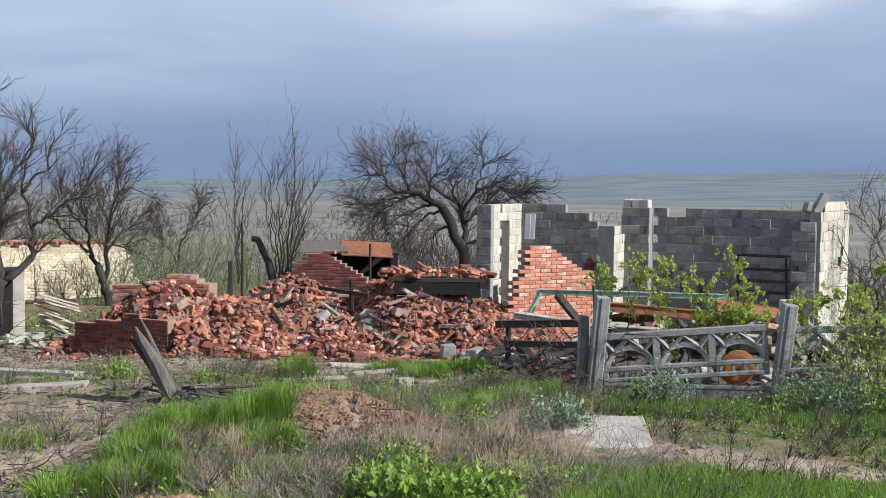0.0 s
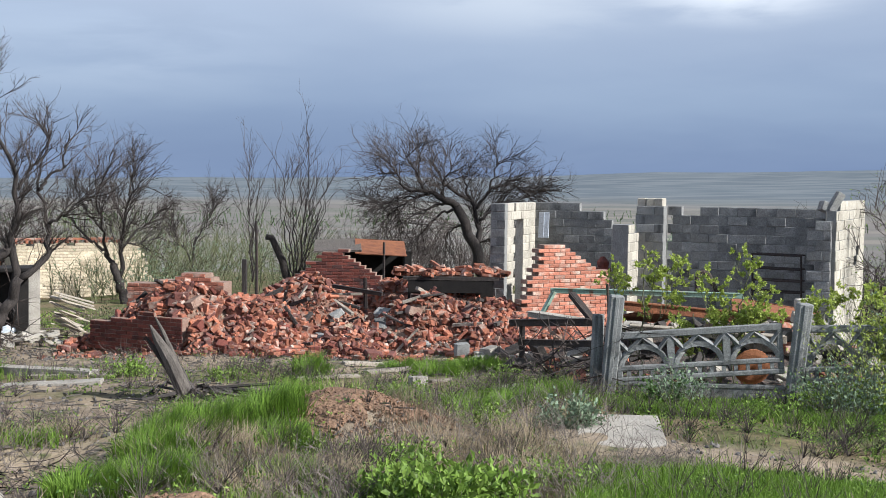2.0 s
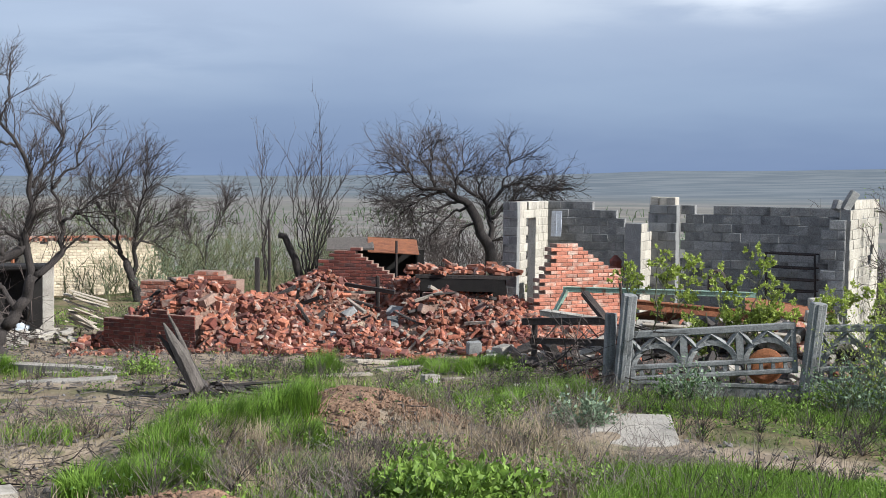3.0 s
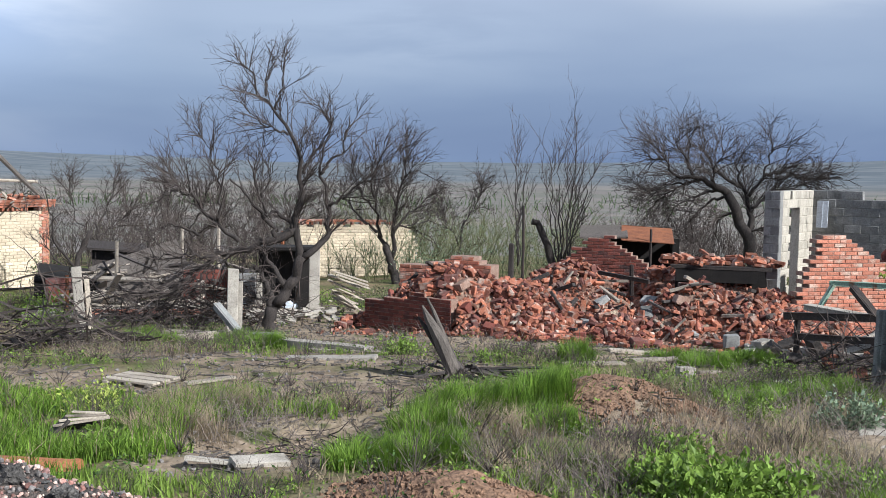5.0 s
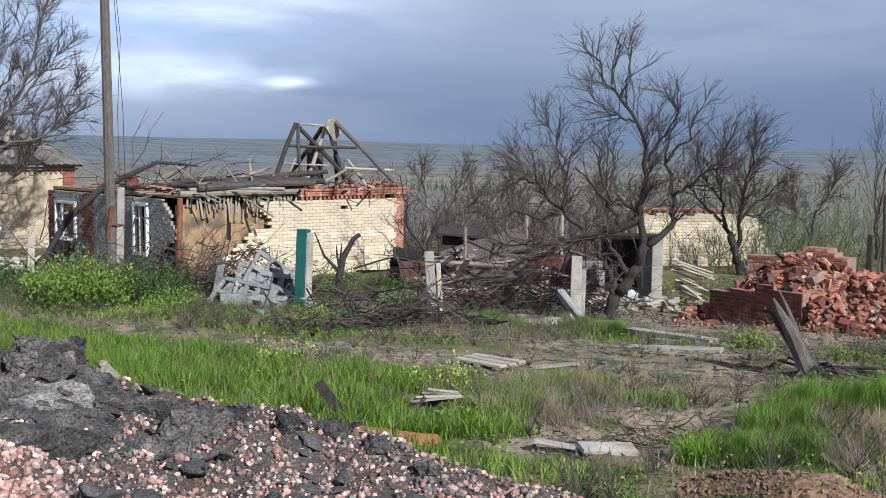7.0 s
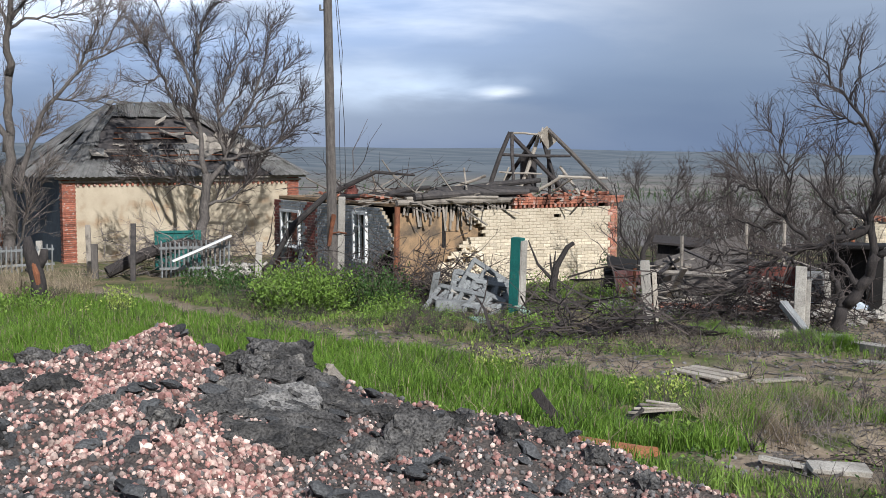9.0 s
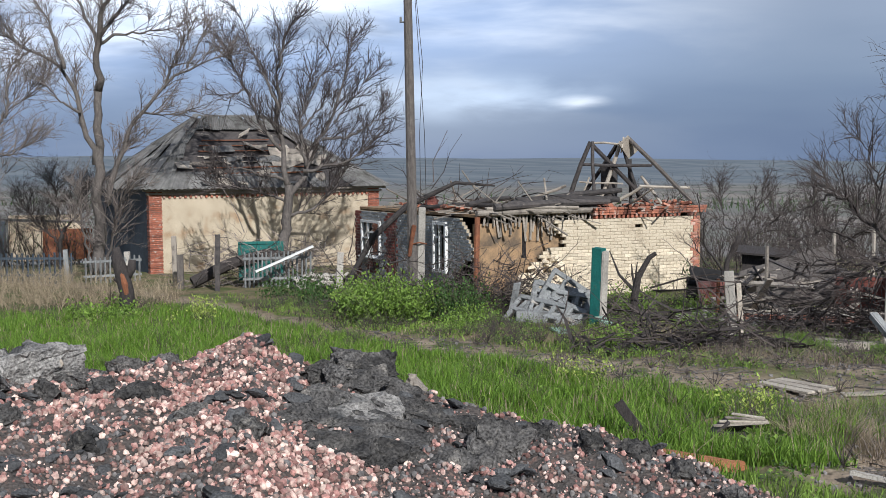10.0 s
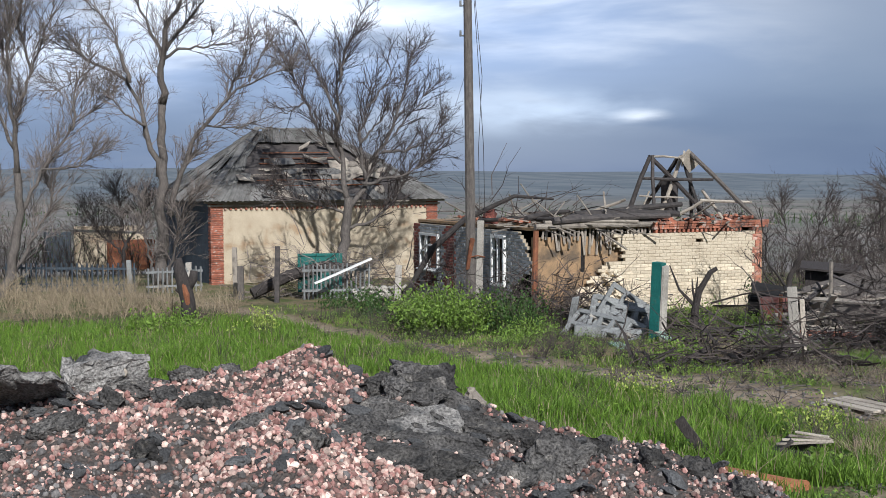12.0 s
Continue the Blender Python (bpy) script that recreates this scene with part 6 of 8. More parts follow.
# ---- fences and gate of the far yards ----
def picket_fence(x0, y0, x1, y1, n, h, m, label, name="picket_fence", arch=False):
    a, b = Vector((x0, y0, gz(x0, y0))), Vector((x1, y1, gz(x1, y1)))
    f = thing(name, Matrix.Translation(a), label, "fence")
    d = b - a
    for z in (0.25 * h, 0.8 * h):
        part("rail", Geo().beam((0, 0, z), d + Vector((0, 0, z)), 0.05, 0.08), m, f)
    for k in range(n):
        p = d * ((k + 0.5) / n)
        part("picket", Geo().beam(p + Vector((0, 0, -0.05)), p + Vector((random.gauss(0, .015), 0, h * random.uniform(0.93, 1.0))), 0.03, d.length / n * (0.5 if not arch else 0.42)), m, f)
    return f


picket_fence(-30.9, 20.9, -29.3, 22.5, 16, 1.2, M_CONC, "pale concrete picket fence with broken boards", arch=True)
picket_fence(-38.0, 18.9, -36.9, 20.6, 12, 0.95, M_CONC, "low pale picket fence before the far house")
picket_fence(-43.0, 15.6, -38.3, 18.7, 26, 1.1, M_BLUEGREY, "dark blue-grey board fence in dry weeds", "board_fence")
gt = thing("metal_gate", pose(-31.9, 21.4, -1.0, 0, 0, 55), "dull green metal gate half hidden by branches", "gate")
part("leaf", Geo().box(pose(0.75, 0, 0.85), 1.5, 0.04, 1.3, 0.01), M_TEAL, gt)
part("brace", Geo().beam((0.05, -0.04, 0.3), (1.45, -0.04, 1.4), 0.03, 0.06).beam((0, -0.04, 1.45), (1.5, -0.04, 1.45), 0.04, 0.06), M_TEAL, gt)
for x, y, h, w_, m_ in ((-30.48, 19.65, 1.8, 0.16, M_CHAR), (-32.9, 19.6, 1.7, 0.16, M_WOOD), (-31.9, 19.2, 1.1, 0.2, M_GBARK), (-27.69, 22.3, 1.15, 0.2, M_PALECONC), (-37.2, 20.2, 1.1, 0.2, M_PALECONC), (-38.4, 18.5, 1.2, 0.16, M_CONC)):
    tilted_post("yard_post", x, y, h, w_, m_, "old square yard post in the weeds" if m_ is not M_PALECONC else "pale concrete yard post in the weeds", random.gauss(0, 2), random.gauss(0, 2), 50)
plank(-29.9, 20.7, -29.0, 22.3, 0.22, 0.06, M_WHITE, "white plank leaning across the picket fence", 0.55, 1.35)
g = Geo()
for _ in range(60):
    g.box(pose(random.gauss(0, .35), random.gauss(0, .35), random.uniform(0, .45), *np.random.uniform(-40, 40, 2), random.uniform(0, 360)), 0.25, 0.12, 0.08, 0.008)
single("brick_heap", g, M_PALECONC, "small heap of whitewashed broken bricks", "rubble", at=spot(-28.2, 21.9, 0, 0.02))
single("fallen_trunk", Geo().tube([(0, 0, 0.2), (1.2, 0.3, 0.75), (2.4, 0.5, 1.05), (3.4, 0.6, 1.0)], [.2, .2, .17, .12], 9), M_BARK, "thick fallen trunk leaning over the yard", "trunk", at=spot(-32.2, 19.8, 58, 0.0))
h3 = thing("ruined_house", pose(-55.0, 24.0, -1.6, 0, 0, 66), "low ruined house with dark door and pale broken wall", "house")
part("wall", Geo().box(pose(1.2, 0, 1.1), 3.4, 0.3, 2.3, 0.05, 0.04), M_PLASTER, h3)
part("roof", Geo().box(pose(0.4, 1.0, 2.3, 14, 3, 0), 6.0, 2.4, 0.12, 0.02, 0.05), M_SLATE, h3)
part("door", Geo().box(pose(-1.3, -0.05, 1.0), 1.3, 0.2, 2.0, 0.02), M_BLUEGREY, h3)
part("rusty_panel", Geo().box(pose(2.2, -2.0, 0.9), 2.3, 0.06, 1.5, 0.01), M_RUST, h3)

# ---- scrap by the spoil heap ----
single("rusty_pipe", Geo().tube([(-1.3, 0, 0), (0.8, 0.0, 0.0), (2.72, 0, 0)], [.115, .115, .115], 18).tube([(2.68, 0, 0), (2.73, 0, 0)], [.122, .122], 18), M_PIPE, "orange rusty steel pipe lying in the grass", "pipe", at=pose(-7.75, 7.95, 0.44, 0, 0.2, math.degrees(math.atan2(0.35, 2.7))))
plank(-6.70, 8.84, -6.47, 9.02, 0.05, 0.1, M_BARK, "dark grey plank end sticking up from the spoil heap", 0.38, 0.0)
cr = thing("broken_crate", spot(-6.0, 9.75, 30, 0.0) @ Matrix.Diagonal((0.7, 0.7, 0.75, 1)), "dark broken wooden crate with pale split boards", "crate")
part("side", Geo().box(pose(-0.25, 0, 0.14, 0, -38, 8), 0.45, 0.3, 0.05, 0.01, 0.01).box(pose(0, 0.1, 0.1, 0, 0, 20), 0.5, 0.05, 0.2, 0.01, 0.01), M_CHAR, cr)
for k in range(4):
    part("board", Geo().box(pose(0.1 + 0.03 * k, -0.05 + 0.04 * k, 0.25 + 0.03 * k, 0, -4 + 2 * k, 10 - 8 * k), 0.75 - 0.1 * k, 0.06, 0.025, 0.004), M_PALEWOOD if k % 2 else M_WOOD, cr)
single("pale_stick", Geo().tube([(0, 0, 0), (0.4, 0.05, 0.03), (0.75, 0.0, 0.0)], [.035, .03, .02], 7), M_PALEWOOD, "pale wooden stick on the spoil heap", "stick", at=pose(-8.25, 4.0, 1.52, 0, 4, 150))


# ---- bare trees ----
def twigs(starts, dirs, lens, r0, droop=0.0, wig=0.25, rs=None, seg=4):
    """Many three-sided tapering twigs at once. Returns vertices, triangles, and points along the twigs with their directions."""
    n = len(starts)
    p, d = np.array(starts, float), np.array(dirs, float)
    d /= np.linalg.norm(d, axis=1)[:, None] + 1e-9
    pts, ds = [p.copy()], [d.copy()]
    for _ in range(seg - 1):
        d = d + rs.normal(0, wig, d.shape); d[:, 2] -= droop
        d /= np.linalg.norm(d, axis=1)[:, None] + 1e-9
        p = p + d * (np.asarray(lens) / (seg - 1))[:, None]
        pts.append(p.copy()); ds.append(d.copy())
    P, D = np.stack(pts, 1), np.stack(ds, 1)
    u = np.cross(D, np.array([0.31, 0.52, 0.79])); u /= np.linalg.norm(u, axis=2)[..., None] + 1e-9
    w = np.cross(D, u)
    taper = np.linspace(1, 0.3, seg)[None, :, None, None] * np.asarray(r0)[:, None, None, None]
    a = np.array([0, 2.094, 4.189])
    V = P[:, :, None, :] + taper * (np.cos(a)[None, None, :, None] * u[:, :, None, :] + np.sin(a)[None, None, :, None] * w[:, :, None, :])
    k = []
    for i in range(seg - 1):
        for j in range(3):
            b, c = i * 3 + j, i * 3 + (j + 1) % 3
            k += [(b, c, c + 3), (b, c + 3, b + 3)]
    T = (np.array(k)[None] + (np.arange(n) * seg * 3)[:, None, None]).reshape(-1, 3)
    return V.reshape(-1, 3), T, P, D


def spread(P, D, n, rs, lo=0.25, ang=0.9):
    """n start points on the given branches, and directions that fork away from them."""
    i = rs.randint(0, len(P), n); s = P.shape[1]
    t = rs.uniform(lo, 0.99, n) * (s - 1); k = t.astype(int).clip(0, s - 2); f = (t - k)[:, None]
    pos = P[i, k] * (1 - f) + P[i, k + 1] * f
    d = D[i, k]
    side = rs.normal(0, 1, (n, 3)); side -= (side * d).sum(1)[:, None] * d
    side /= np.linalg.norm(side, axis=1)[:, None] + 1e-9
    a = rs.uniform(0.35, ang, n)[:, None]
    return pos, d * np.cos(a) + side * np.sin(a), i


def resample(pts, n=15):
    pts = np.array(pts, float)
    if pts.shape[1] == 2:
        pts = np.column_stack([pts[:, 0], np.zeros(len(pts)), pts[:, 1]])
    else:
        pts = pts[:, [0, 2, 1]]
    s = np.concatenate([[0], np.cumsum(np.linalg.norm(np.diff(pts, axis=0), axis=1))])
    q = np.linspace(0, s[-1], n)
    out = np.column_stack([np.interp(q, s, pts[:, k]) for k in range(3)])
    out[1:-1] = (out[:-2] + 2 * out[1:-1] + out[2:]) / 4
    return out


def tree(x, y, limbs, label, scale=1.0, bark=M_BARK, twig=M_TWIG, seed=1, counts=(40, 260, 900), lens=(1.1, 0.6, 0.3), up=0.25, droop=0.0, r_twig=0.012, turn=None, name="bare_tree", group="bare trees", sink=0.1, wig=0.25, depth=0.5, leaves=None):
    """limbs: (base radius, tip radius, [(across, up) or (across, up, away), ...]); across runs square to the line of
    sight, and the large trees' limbs are outlined to fit the camera's view.
    """
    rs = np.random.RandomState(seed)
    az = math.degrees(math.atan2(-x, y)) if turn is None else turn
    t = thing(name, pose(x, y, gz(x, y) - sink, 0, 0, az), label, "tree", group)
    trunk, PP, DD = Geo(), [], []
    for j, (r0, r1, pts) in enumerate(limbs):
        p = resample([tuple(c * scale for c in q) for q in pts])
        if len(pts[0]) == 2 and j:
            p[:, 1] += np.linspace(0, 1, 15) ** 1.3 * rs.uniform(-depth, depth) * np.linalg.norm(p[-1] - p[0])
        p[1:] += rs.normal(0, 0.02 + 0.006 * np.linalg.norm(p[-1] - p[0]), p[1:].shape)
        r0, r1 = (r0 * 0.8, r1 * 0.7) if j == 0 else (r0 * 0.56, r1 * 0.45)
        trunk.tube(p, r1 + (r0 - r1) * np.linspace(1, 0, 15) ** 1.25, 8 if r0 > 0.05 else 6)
        d = np.gradient(p, axis=0); d /= np.linalg.norm(d, axis=1)[:, None]
        reps = max(1, int(np.linalg.norm(p[-1] - p[0]) * 2))
        if j or len(limbs) == 1:
            PP += [p] * reps; DD += [d] * reps
    part("trunk", trunk, bark, t, smooth=True)
    P, D = np.stack(PP), np.stack(DD)
    crown = Geo()
    counts, lens = (*counts, int(counts[-1] * 1.1)), (*lens, lens[-1] * 0.85)
    for lvl, (n, ln) in enumerate(zip(counts, lens)):
        pos, d, src = spread(P, D, n, rs, 0.15 if lvl else 0.12)
        d[:, 2] += up * (1 - 0.3 * lvl)
        room = np.linalg.norm(P[src, -1] - pos, axis=1)
        V, T, P, D = twigs(pos, d, np.minimum(rs.uniform(0.5, 1.3, n) * ln, 0.5 * ln + 0.7 * room) if lvl == 0 else rs.uniform(0.5, 1.2, n) * ln, r_twig * (1.25, 0.7, 0.42, 0.34)[lvl] * rs.uniform(0.7, 1.2, n), droop, wig, rs)
        crown.add(V, T)
    part("crown", crown, twig, t, "bare twigs")
    if leaves:
        pos, d, _ = spread(P, D, leaves[0], rs, 0.2)
        part("leaves", leaf_geo(pos, d, leaves[1], rs), leaves[2], t, "young leaves")
    return t


def leaf_geo(pos, d, size, rs):
    """Folded pointed leaves at the positions."""
    n = len(pos)
    d = d + rs.normal(0, 0.6, d.shape); d /= np.linalg.norm(d, axis=1)[:, None] + 1e-9
    s = np.cross(d, rs.normal(0, 1, d.shape)); s /= np.linalg.norm(s, axis=1)[:, None] + 1e-9
    L = (rs.uniform(0.6, 1.2, n) * size)[:, None]
    up = np.cross(s, d)
    V = np.stack([pos, pos + d * L * 0.5 + s * L * 0.28 + up * L * 0.08, pos + d * L, pos + d * L * 0.5 - s * L * 0.28 + up * L * 0.08], 1).reshape(-1, 3)
    T = (np.array([(0, 1, 2), (0, 2, 3)])[None] + (np.arange(n) * 4)[:, None, None]).reshape(-1, 3)
    g = Geo(); g.add(V, T)
    return g


# the old apple tree with its broken limb
tree(-8.52, 20.45, [(0.17, 0.130, [(0.00, 0.04), (0.06, 0.59), (0.22, 0.81), (0.44, 1.03), (0.56, 1.36), (0.67, 1.63)]), (0.13, 0.090, [(0.08, 0.59), (-0.03, 0.98), (-0.16, 1.30), (-0.36, 1.46)]),
      (0.13, 0.080, [(0.38, 0.98), (0.19, 1.30), (-0.03, 1.56), (-0.14, 1.80)]),
      (0.14, 0.030, [(0.58, 1.52), (0.56, 2.07), (0.61, 2.62), (0.67, 3.28), (0.55, 3.72), (0.38, 4.10), (0.11, 4.60), (-0.08, 4.87), (-0.44, 5.20), (-0.51, 5.50)]),
      (0.13, 0.030, [(0.67, 1.63), (0.95, 1.77), (1.15, 1.96), (1.24, 2.29), (1.21, 2.73), (1.04, 3.17), (1.01, 3.66), (1.12, 4.03)]), (0.05, 0.015, [(-0.08, 4.87), (-0.03, 5.31), (0.06, 5.67)]),
      (0.05, 0.015, [(0.11, 4.60), (0.25, 5.04), (0.21, 5.50)]), (0.05, 0.015, [(0.38, 4.10), (-0.11, 4.27), (-0.49, 4.62)]),
      (0.07, 0.020, [(1.21, 2.68), (1.59, 2.97), (2.05, 3.33), (2.27, 3.52)]), (0.07, 0.020, [(1.02, 3.33), (1.17, 3.55), (1.48, 3.77), (1.65, 3.98)]),
      (0.04, 0.015, [(1.48, 3.77), (1.51, 4.10), (1.61, 4.42)]), (0.06, 0.015, [(0.66, 3.33), (0.95, 3.83), (1.26, 4.21), (1.13, 4.62)]),
      (0.17, 0.070, [(0.56, 2.24), (0.16, 2.02), (-0.36, 1.85), (-1.02, 1.63), (-1.57, 1.25), (-2.03, 0.92)]), (0.10, 0.050, [(0.56, 2.07), (0.38, 2.40), (0.08, 2.56), (-0.11, 2.49)]),
      (0.09, 0.030, [(0.14, 2.02), (-0.16, 2.51), (-0.49, 2.90), (-0.82, 3.20)]), (0.08, 0.020, [(-0.60, 1.94), (-1.04, 2.35), (-1.48, 2.73), (-1.81, 3.01), (-2.14, 3.33)]),
      (0.05, 0.012, [(-1.02, 2.35), (-0.95, 3.17), (-1.20, 3.77), (-1.39, 4.10)]), (0.05, 0.012, [(-0.05, 2.51), (-0.19, 2.84), (0.03, 3.28), (0.14, 3.77)]),
      (0.05, 0.015, [(-0.16, 2.79), (-0.33, 3.28), (-0.25, 3.72)]), (0.06, 0.015, [(-1.57, 1.25), (-2.08, 0.81), (-2.44, 0.48)]), (0.07, 0.015, [(-1.02, 1.63), (-1.81, 1.66), (-2.46, 1.57)]),
      (0.05, 0.015, [(-1.37, 2.07), (-1.97, 2.29), (-2.46, 2.05)]), (0.05, 0.012, [(-1.48, 2.73), (-1.64, 3.28), (-1.72, 3.66)]), (0.05, 0.012, [(-1.26, 1.36), (-1.48, 0.98), (-1.64, 0.65)]),
      (0.05, 0.012, [(-0.71, 1.74), (-1.15, 1.30), (-1.37, 0.98)]), (0.05, 0.012, [(-1.81, 3.01), (-2.25, 2.73), (-2.52, 2.46)])],
     "old bare apple tree with a broken limb hanging to the ground", 0.95, seed=3, counts=(330, 1400, 2200), lens=(0.8, 0.42, 0.24), depth=0.3, r_twig=0.010, up=0.2, wig=0.16)
tree(-10.36, 34.8, [(0.22, 0.170, [(0.30, -0.29), (0.17, 0.34), (-0.05, 0.97), (-0.23, 1.43)]), (0.15, 0.030, [(-0.19, 1.34), (-0.43, 1.79), (-0.84, 2.15), (-1.28, 2.31)]),
      (0.14, 0.030, [(-0.01, 0.97), (0.08, 1.88), (0.12, 2.78), (0.30, 3.69), (0.49, 4.50), (0.44, 4.99)]), (0.09, 0.020, [(0.08, 1.88), (0.42, 2.42), (0.93, 2.78), (1.32, 3.18)]),
      (0.09, 0.020, [(-0.34, 1.70), (-0.55, 2.60), (-0.70, 3.69), (-0.37, 4.50), (-0.19, 5.17)]), (0.08, 0.020, [(-0.84, 2.15), (-1.42, 2.78), (-1.82, 3.36)]),
      (0.07, 0.020, [(0.12, 2.78), (-0.16, 3.50), (-0.26, 4.14)]), (0.07, 0.020, [(0.08, 2.06), (0.84, 2.15), (1.38, 2.33)]), (0.06, 0.015, [(-0.55, 2.60), (-1.15, 3.32), (-1.42, 4.23)]),
      (0.06, 0.015, [(0.30, 3.69), (0.84, 4.05), (1.20, 3.87)])],
     "bare fruit tree before the yellow shed wall", 0.93, seed=5, counts=(170, 800, 1500), lens=(1.0, 0.62, 0.34), r_twig=0.012, wig=0.16)
tree(0.80, 33.3, [(0.27, 0.200, [(0.05, -0.00), (-0.02, 1.32), (-0.26, 2.32), (-0.56, 2.98), (-0.89, 3.56)]),
      (0.22, 0.040, [(-0.86, 3.53), (-1.39, 3.81), (-1.80, 4.05), (-2.05, 4.14), (-2.47, 4.05), (-2.80, 4.55), (-2.93, 4.72)]),
      (0.07, 0.020, [(-2.90, 4.67), (-3.13, 4.93), (-3.43, 5.16), (-3.62, 4.93)]), (0.07, 0.020, [(-2.90, 4.63), (-3.33, 4.63), (-3.69, 4.57)]),
      (0.10, 0.020, [(-1.97, 4.10), (-2.22, 4.63), (-2.53, 5.13), (-2.30, 5.36)]), (0.06, 0.020, [(-2.17, 4.55), (-2.10, 5.05), (-2.20, 5.43)]),
      (0.10, 0.030, [(-1.77, 4.01), (-2.30, 3.81), (-2.66, 3.56), (-3.00, 3.34)]), (0.07, 0.020, [(-2.10, 3.89), (-2.80, 3.81), (-3.43, 3.56), (-3.79, 3.67)]),
      (0.06, 0.020, [(-2.96, 3.39), (-3.29, 2.98), (-3.54, 2.61)]), (0.20, 0.060, [(-0.15, 1.82), (-0.12, 2.90), (-0.23, 3.48), (-0.48, 3.81), (-0.98, 4.01), (-1.44, 4.47), (-1.80, 5.10)]),
      (0.10, 0.020, [(-0.23, 3.48), (0.18, 4.14), (0.35, 4.72), (0.45, 5.16)]), (0.09, 0.020, [(-0.15, 3.11), (0.51, 3.64), (1.26, 3.84), (1.92, 4.14)]),
      (0.09, 0.020, [(-0.48, 3.81), (-0.64, 4.47), (-0.45, 4.87)]), (0.09, 0.020, [(-0.56, 2.98), (-1.14, 2.78), (-1.67, 2.23)]),
      (0.09, 0.020, [(-0.89, 3.53), (-1.47, 3.28), (-2.10, 2.61), (-2.30, 2.12)]), (0.09, 0.020, [(0.22, 4.14), (0.84, 4.30), (1.51, 4.01)]),
      (0.08, 0.020, [(-0.25, 2.32), (0.35, 2.61), (0.88, 2.85)]), (0.09, 0.020, [(-1.14, 3.72), (-1.56, 3.56), (-2.47, 3.11), (-2.88, 2.56)]),
      (0.08, 0.020, [(-1.39, 3.81), (-1.31, 4.39), (-0.98, 4.93)])],
     "gnarled bare walnut tree with a dense drooping crown", 0.89, seed=7, counts=(320, 1900, 3200), lens=(1.1, 0.7, 0.4), droop=0.06, up=0.15, r_twig=0.012, wig=0.2)
tree(-5.11, 33.9, [(0.20, 0.140, [(0.32, -0.11), (0.15, 0.75), (-0.07, 1.53), (-0.29, 2.21), (-0.63, 2.34)]), (0.05, 0.012, [(0.35, 0.92), (0.39, 2.30), (0.43, 3.68), (0.46, 5.02)]),
      (0.05, 0.012, [(0.39, 0.92), (0.51, 2.30), (0.66, 3.68), (0.75, 5.61)]), (0.05, 0.012, [(0.42, 0.92), (0.67, 2.30), (0.95, 3.68), (1.12, 4.51)]),
      (0.05, 0.012, [(0.46, 0.92), (0.82, 2.30), (1.24, 3.68), (1.50, 5.02)]), (0.05, 0.012, [(0.32, 0.92), (0.15, 2.30), (-0.04, 3.68), (-0.16, 4.46)]),
      (0.05, 0.012, [(0.25, 0.92), (0.00, 2.30), (-0.28, 3.68), (-0.46, 3.99)]), (0.05, 0.012, [(0.35, 0.92), (0.30, 2.30), (0.23, 3.68), (0.18, 4.75)]),
      (0.05, 0.012, [(0.46, 0.92), (0.63, 2.30), (0.83, 3.68), (0.95, 3.85)]), (0.05, 0.012, [(0.41, 0.92), (0.90, 2.30), (1.45, 3.68), (1.80, 3.85)]),
      (0.04, 0.010, [(-1.01, 0.92), (-1.04, 2.30), (-1.21, 4.51)]), (0.04, 0.010, [(-1.01, 0.92), (-1.04, 2.30), (-0.99, 4.75)]), (0.04, 0.010, [(-1.01, 0.92), (-1.04, 2.30), (-0.74, 4.16)]),
      (0.04, 0.010, [(-1.01, 0.92), (-1.04, 2.30), (-0.57, 4.63)])],
     "bare upright water-shoot tree behind the rubble", 0.95, seed=9, counts=(70, 260, 380), lens=(1.1, 0.7, 0.4), up=0.9, r_twig=0.010, wig=0.1)
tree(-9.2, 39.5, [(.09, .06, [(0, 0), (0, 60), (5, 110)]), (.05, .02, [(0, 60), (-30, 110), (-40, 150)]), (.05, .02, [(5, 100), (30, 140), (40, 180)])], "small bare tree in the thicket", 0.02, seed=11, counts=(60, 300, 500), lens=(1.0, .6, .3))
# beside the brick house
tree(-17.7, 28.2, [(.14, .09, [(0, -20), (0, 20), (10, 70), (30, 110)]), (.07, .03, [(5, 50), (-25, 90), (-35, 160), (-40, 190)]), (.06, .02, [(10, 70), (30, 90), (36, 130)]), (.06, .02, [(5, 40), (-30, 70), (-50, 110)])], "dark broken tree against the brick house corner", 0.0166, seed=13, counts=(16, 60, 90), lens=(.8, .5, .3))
for k, (az, d, h) in enumerate(((31.0, 40, 3.6), (28.6, 44, 3.2), (26.6, 40, 3.4), (24.0, 46, 3.0), (35.0, 50, 3.2), (22, 42, 3.0))):
    p = polar(az, d)
    tree(p.x, p.y, [(.08, .05, [(0, 0), (0.05, h * .35), (0, h * .55)]), (.05, .015, [(0, h * .35), (-.7, h * .6), (-.9, h * .95)]), (.05, .015, [(0, h * .5), (.5, h * .75), (.6, h)]), (.04, .015, [(0, h * .4), (.9, h * .6), (1.3, h * .7)])],
         "thin bare orchard tree in the meadow", 1.0, seed=20 + k, counts=(60, 320, 520), lens=(1.0, .6, .3))
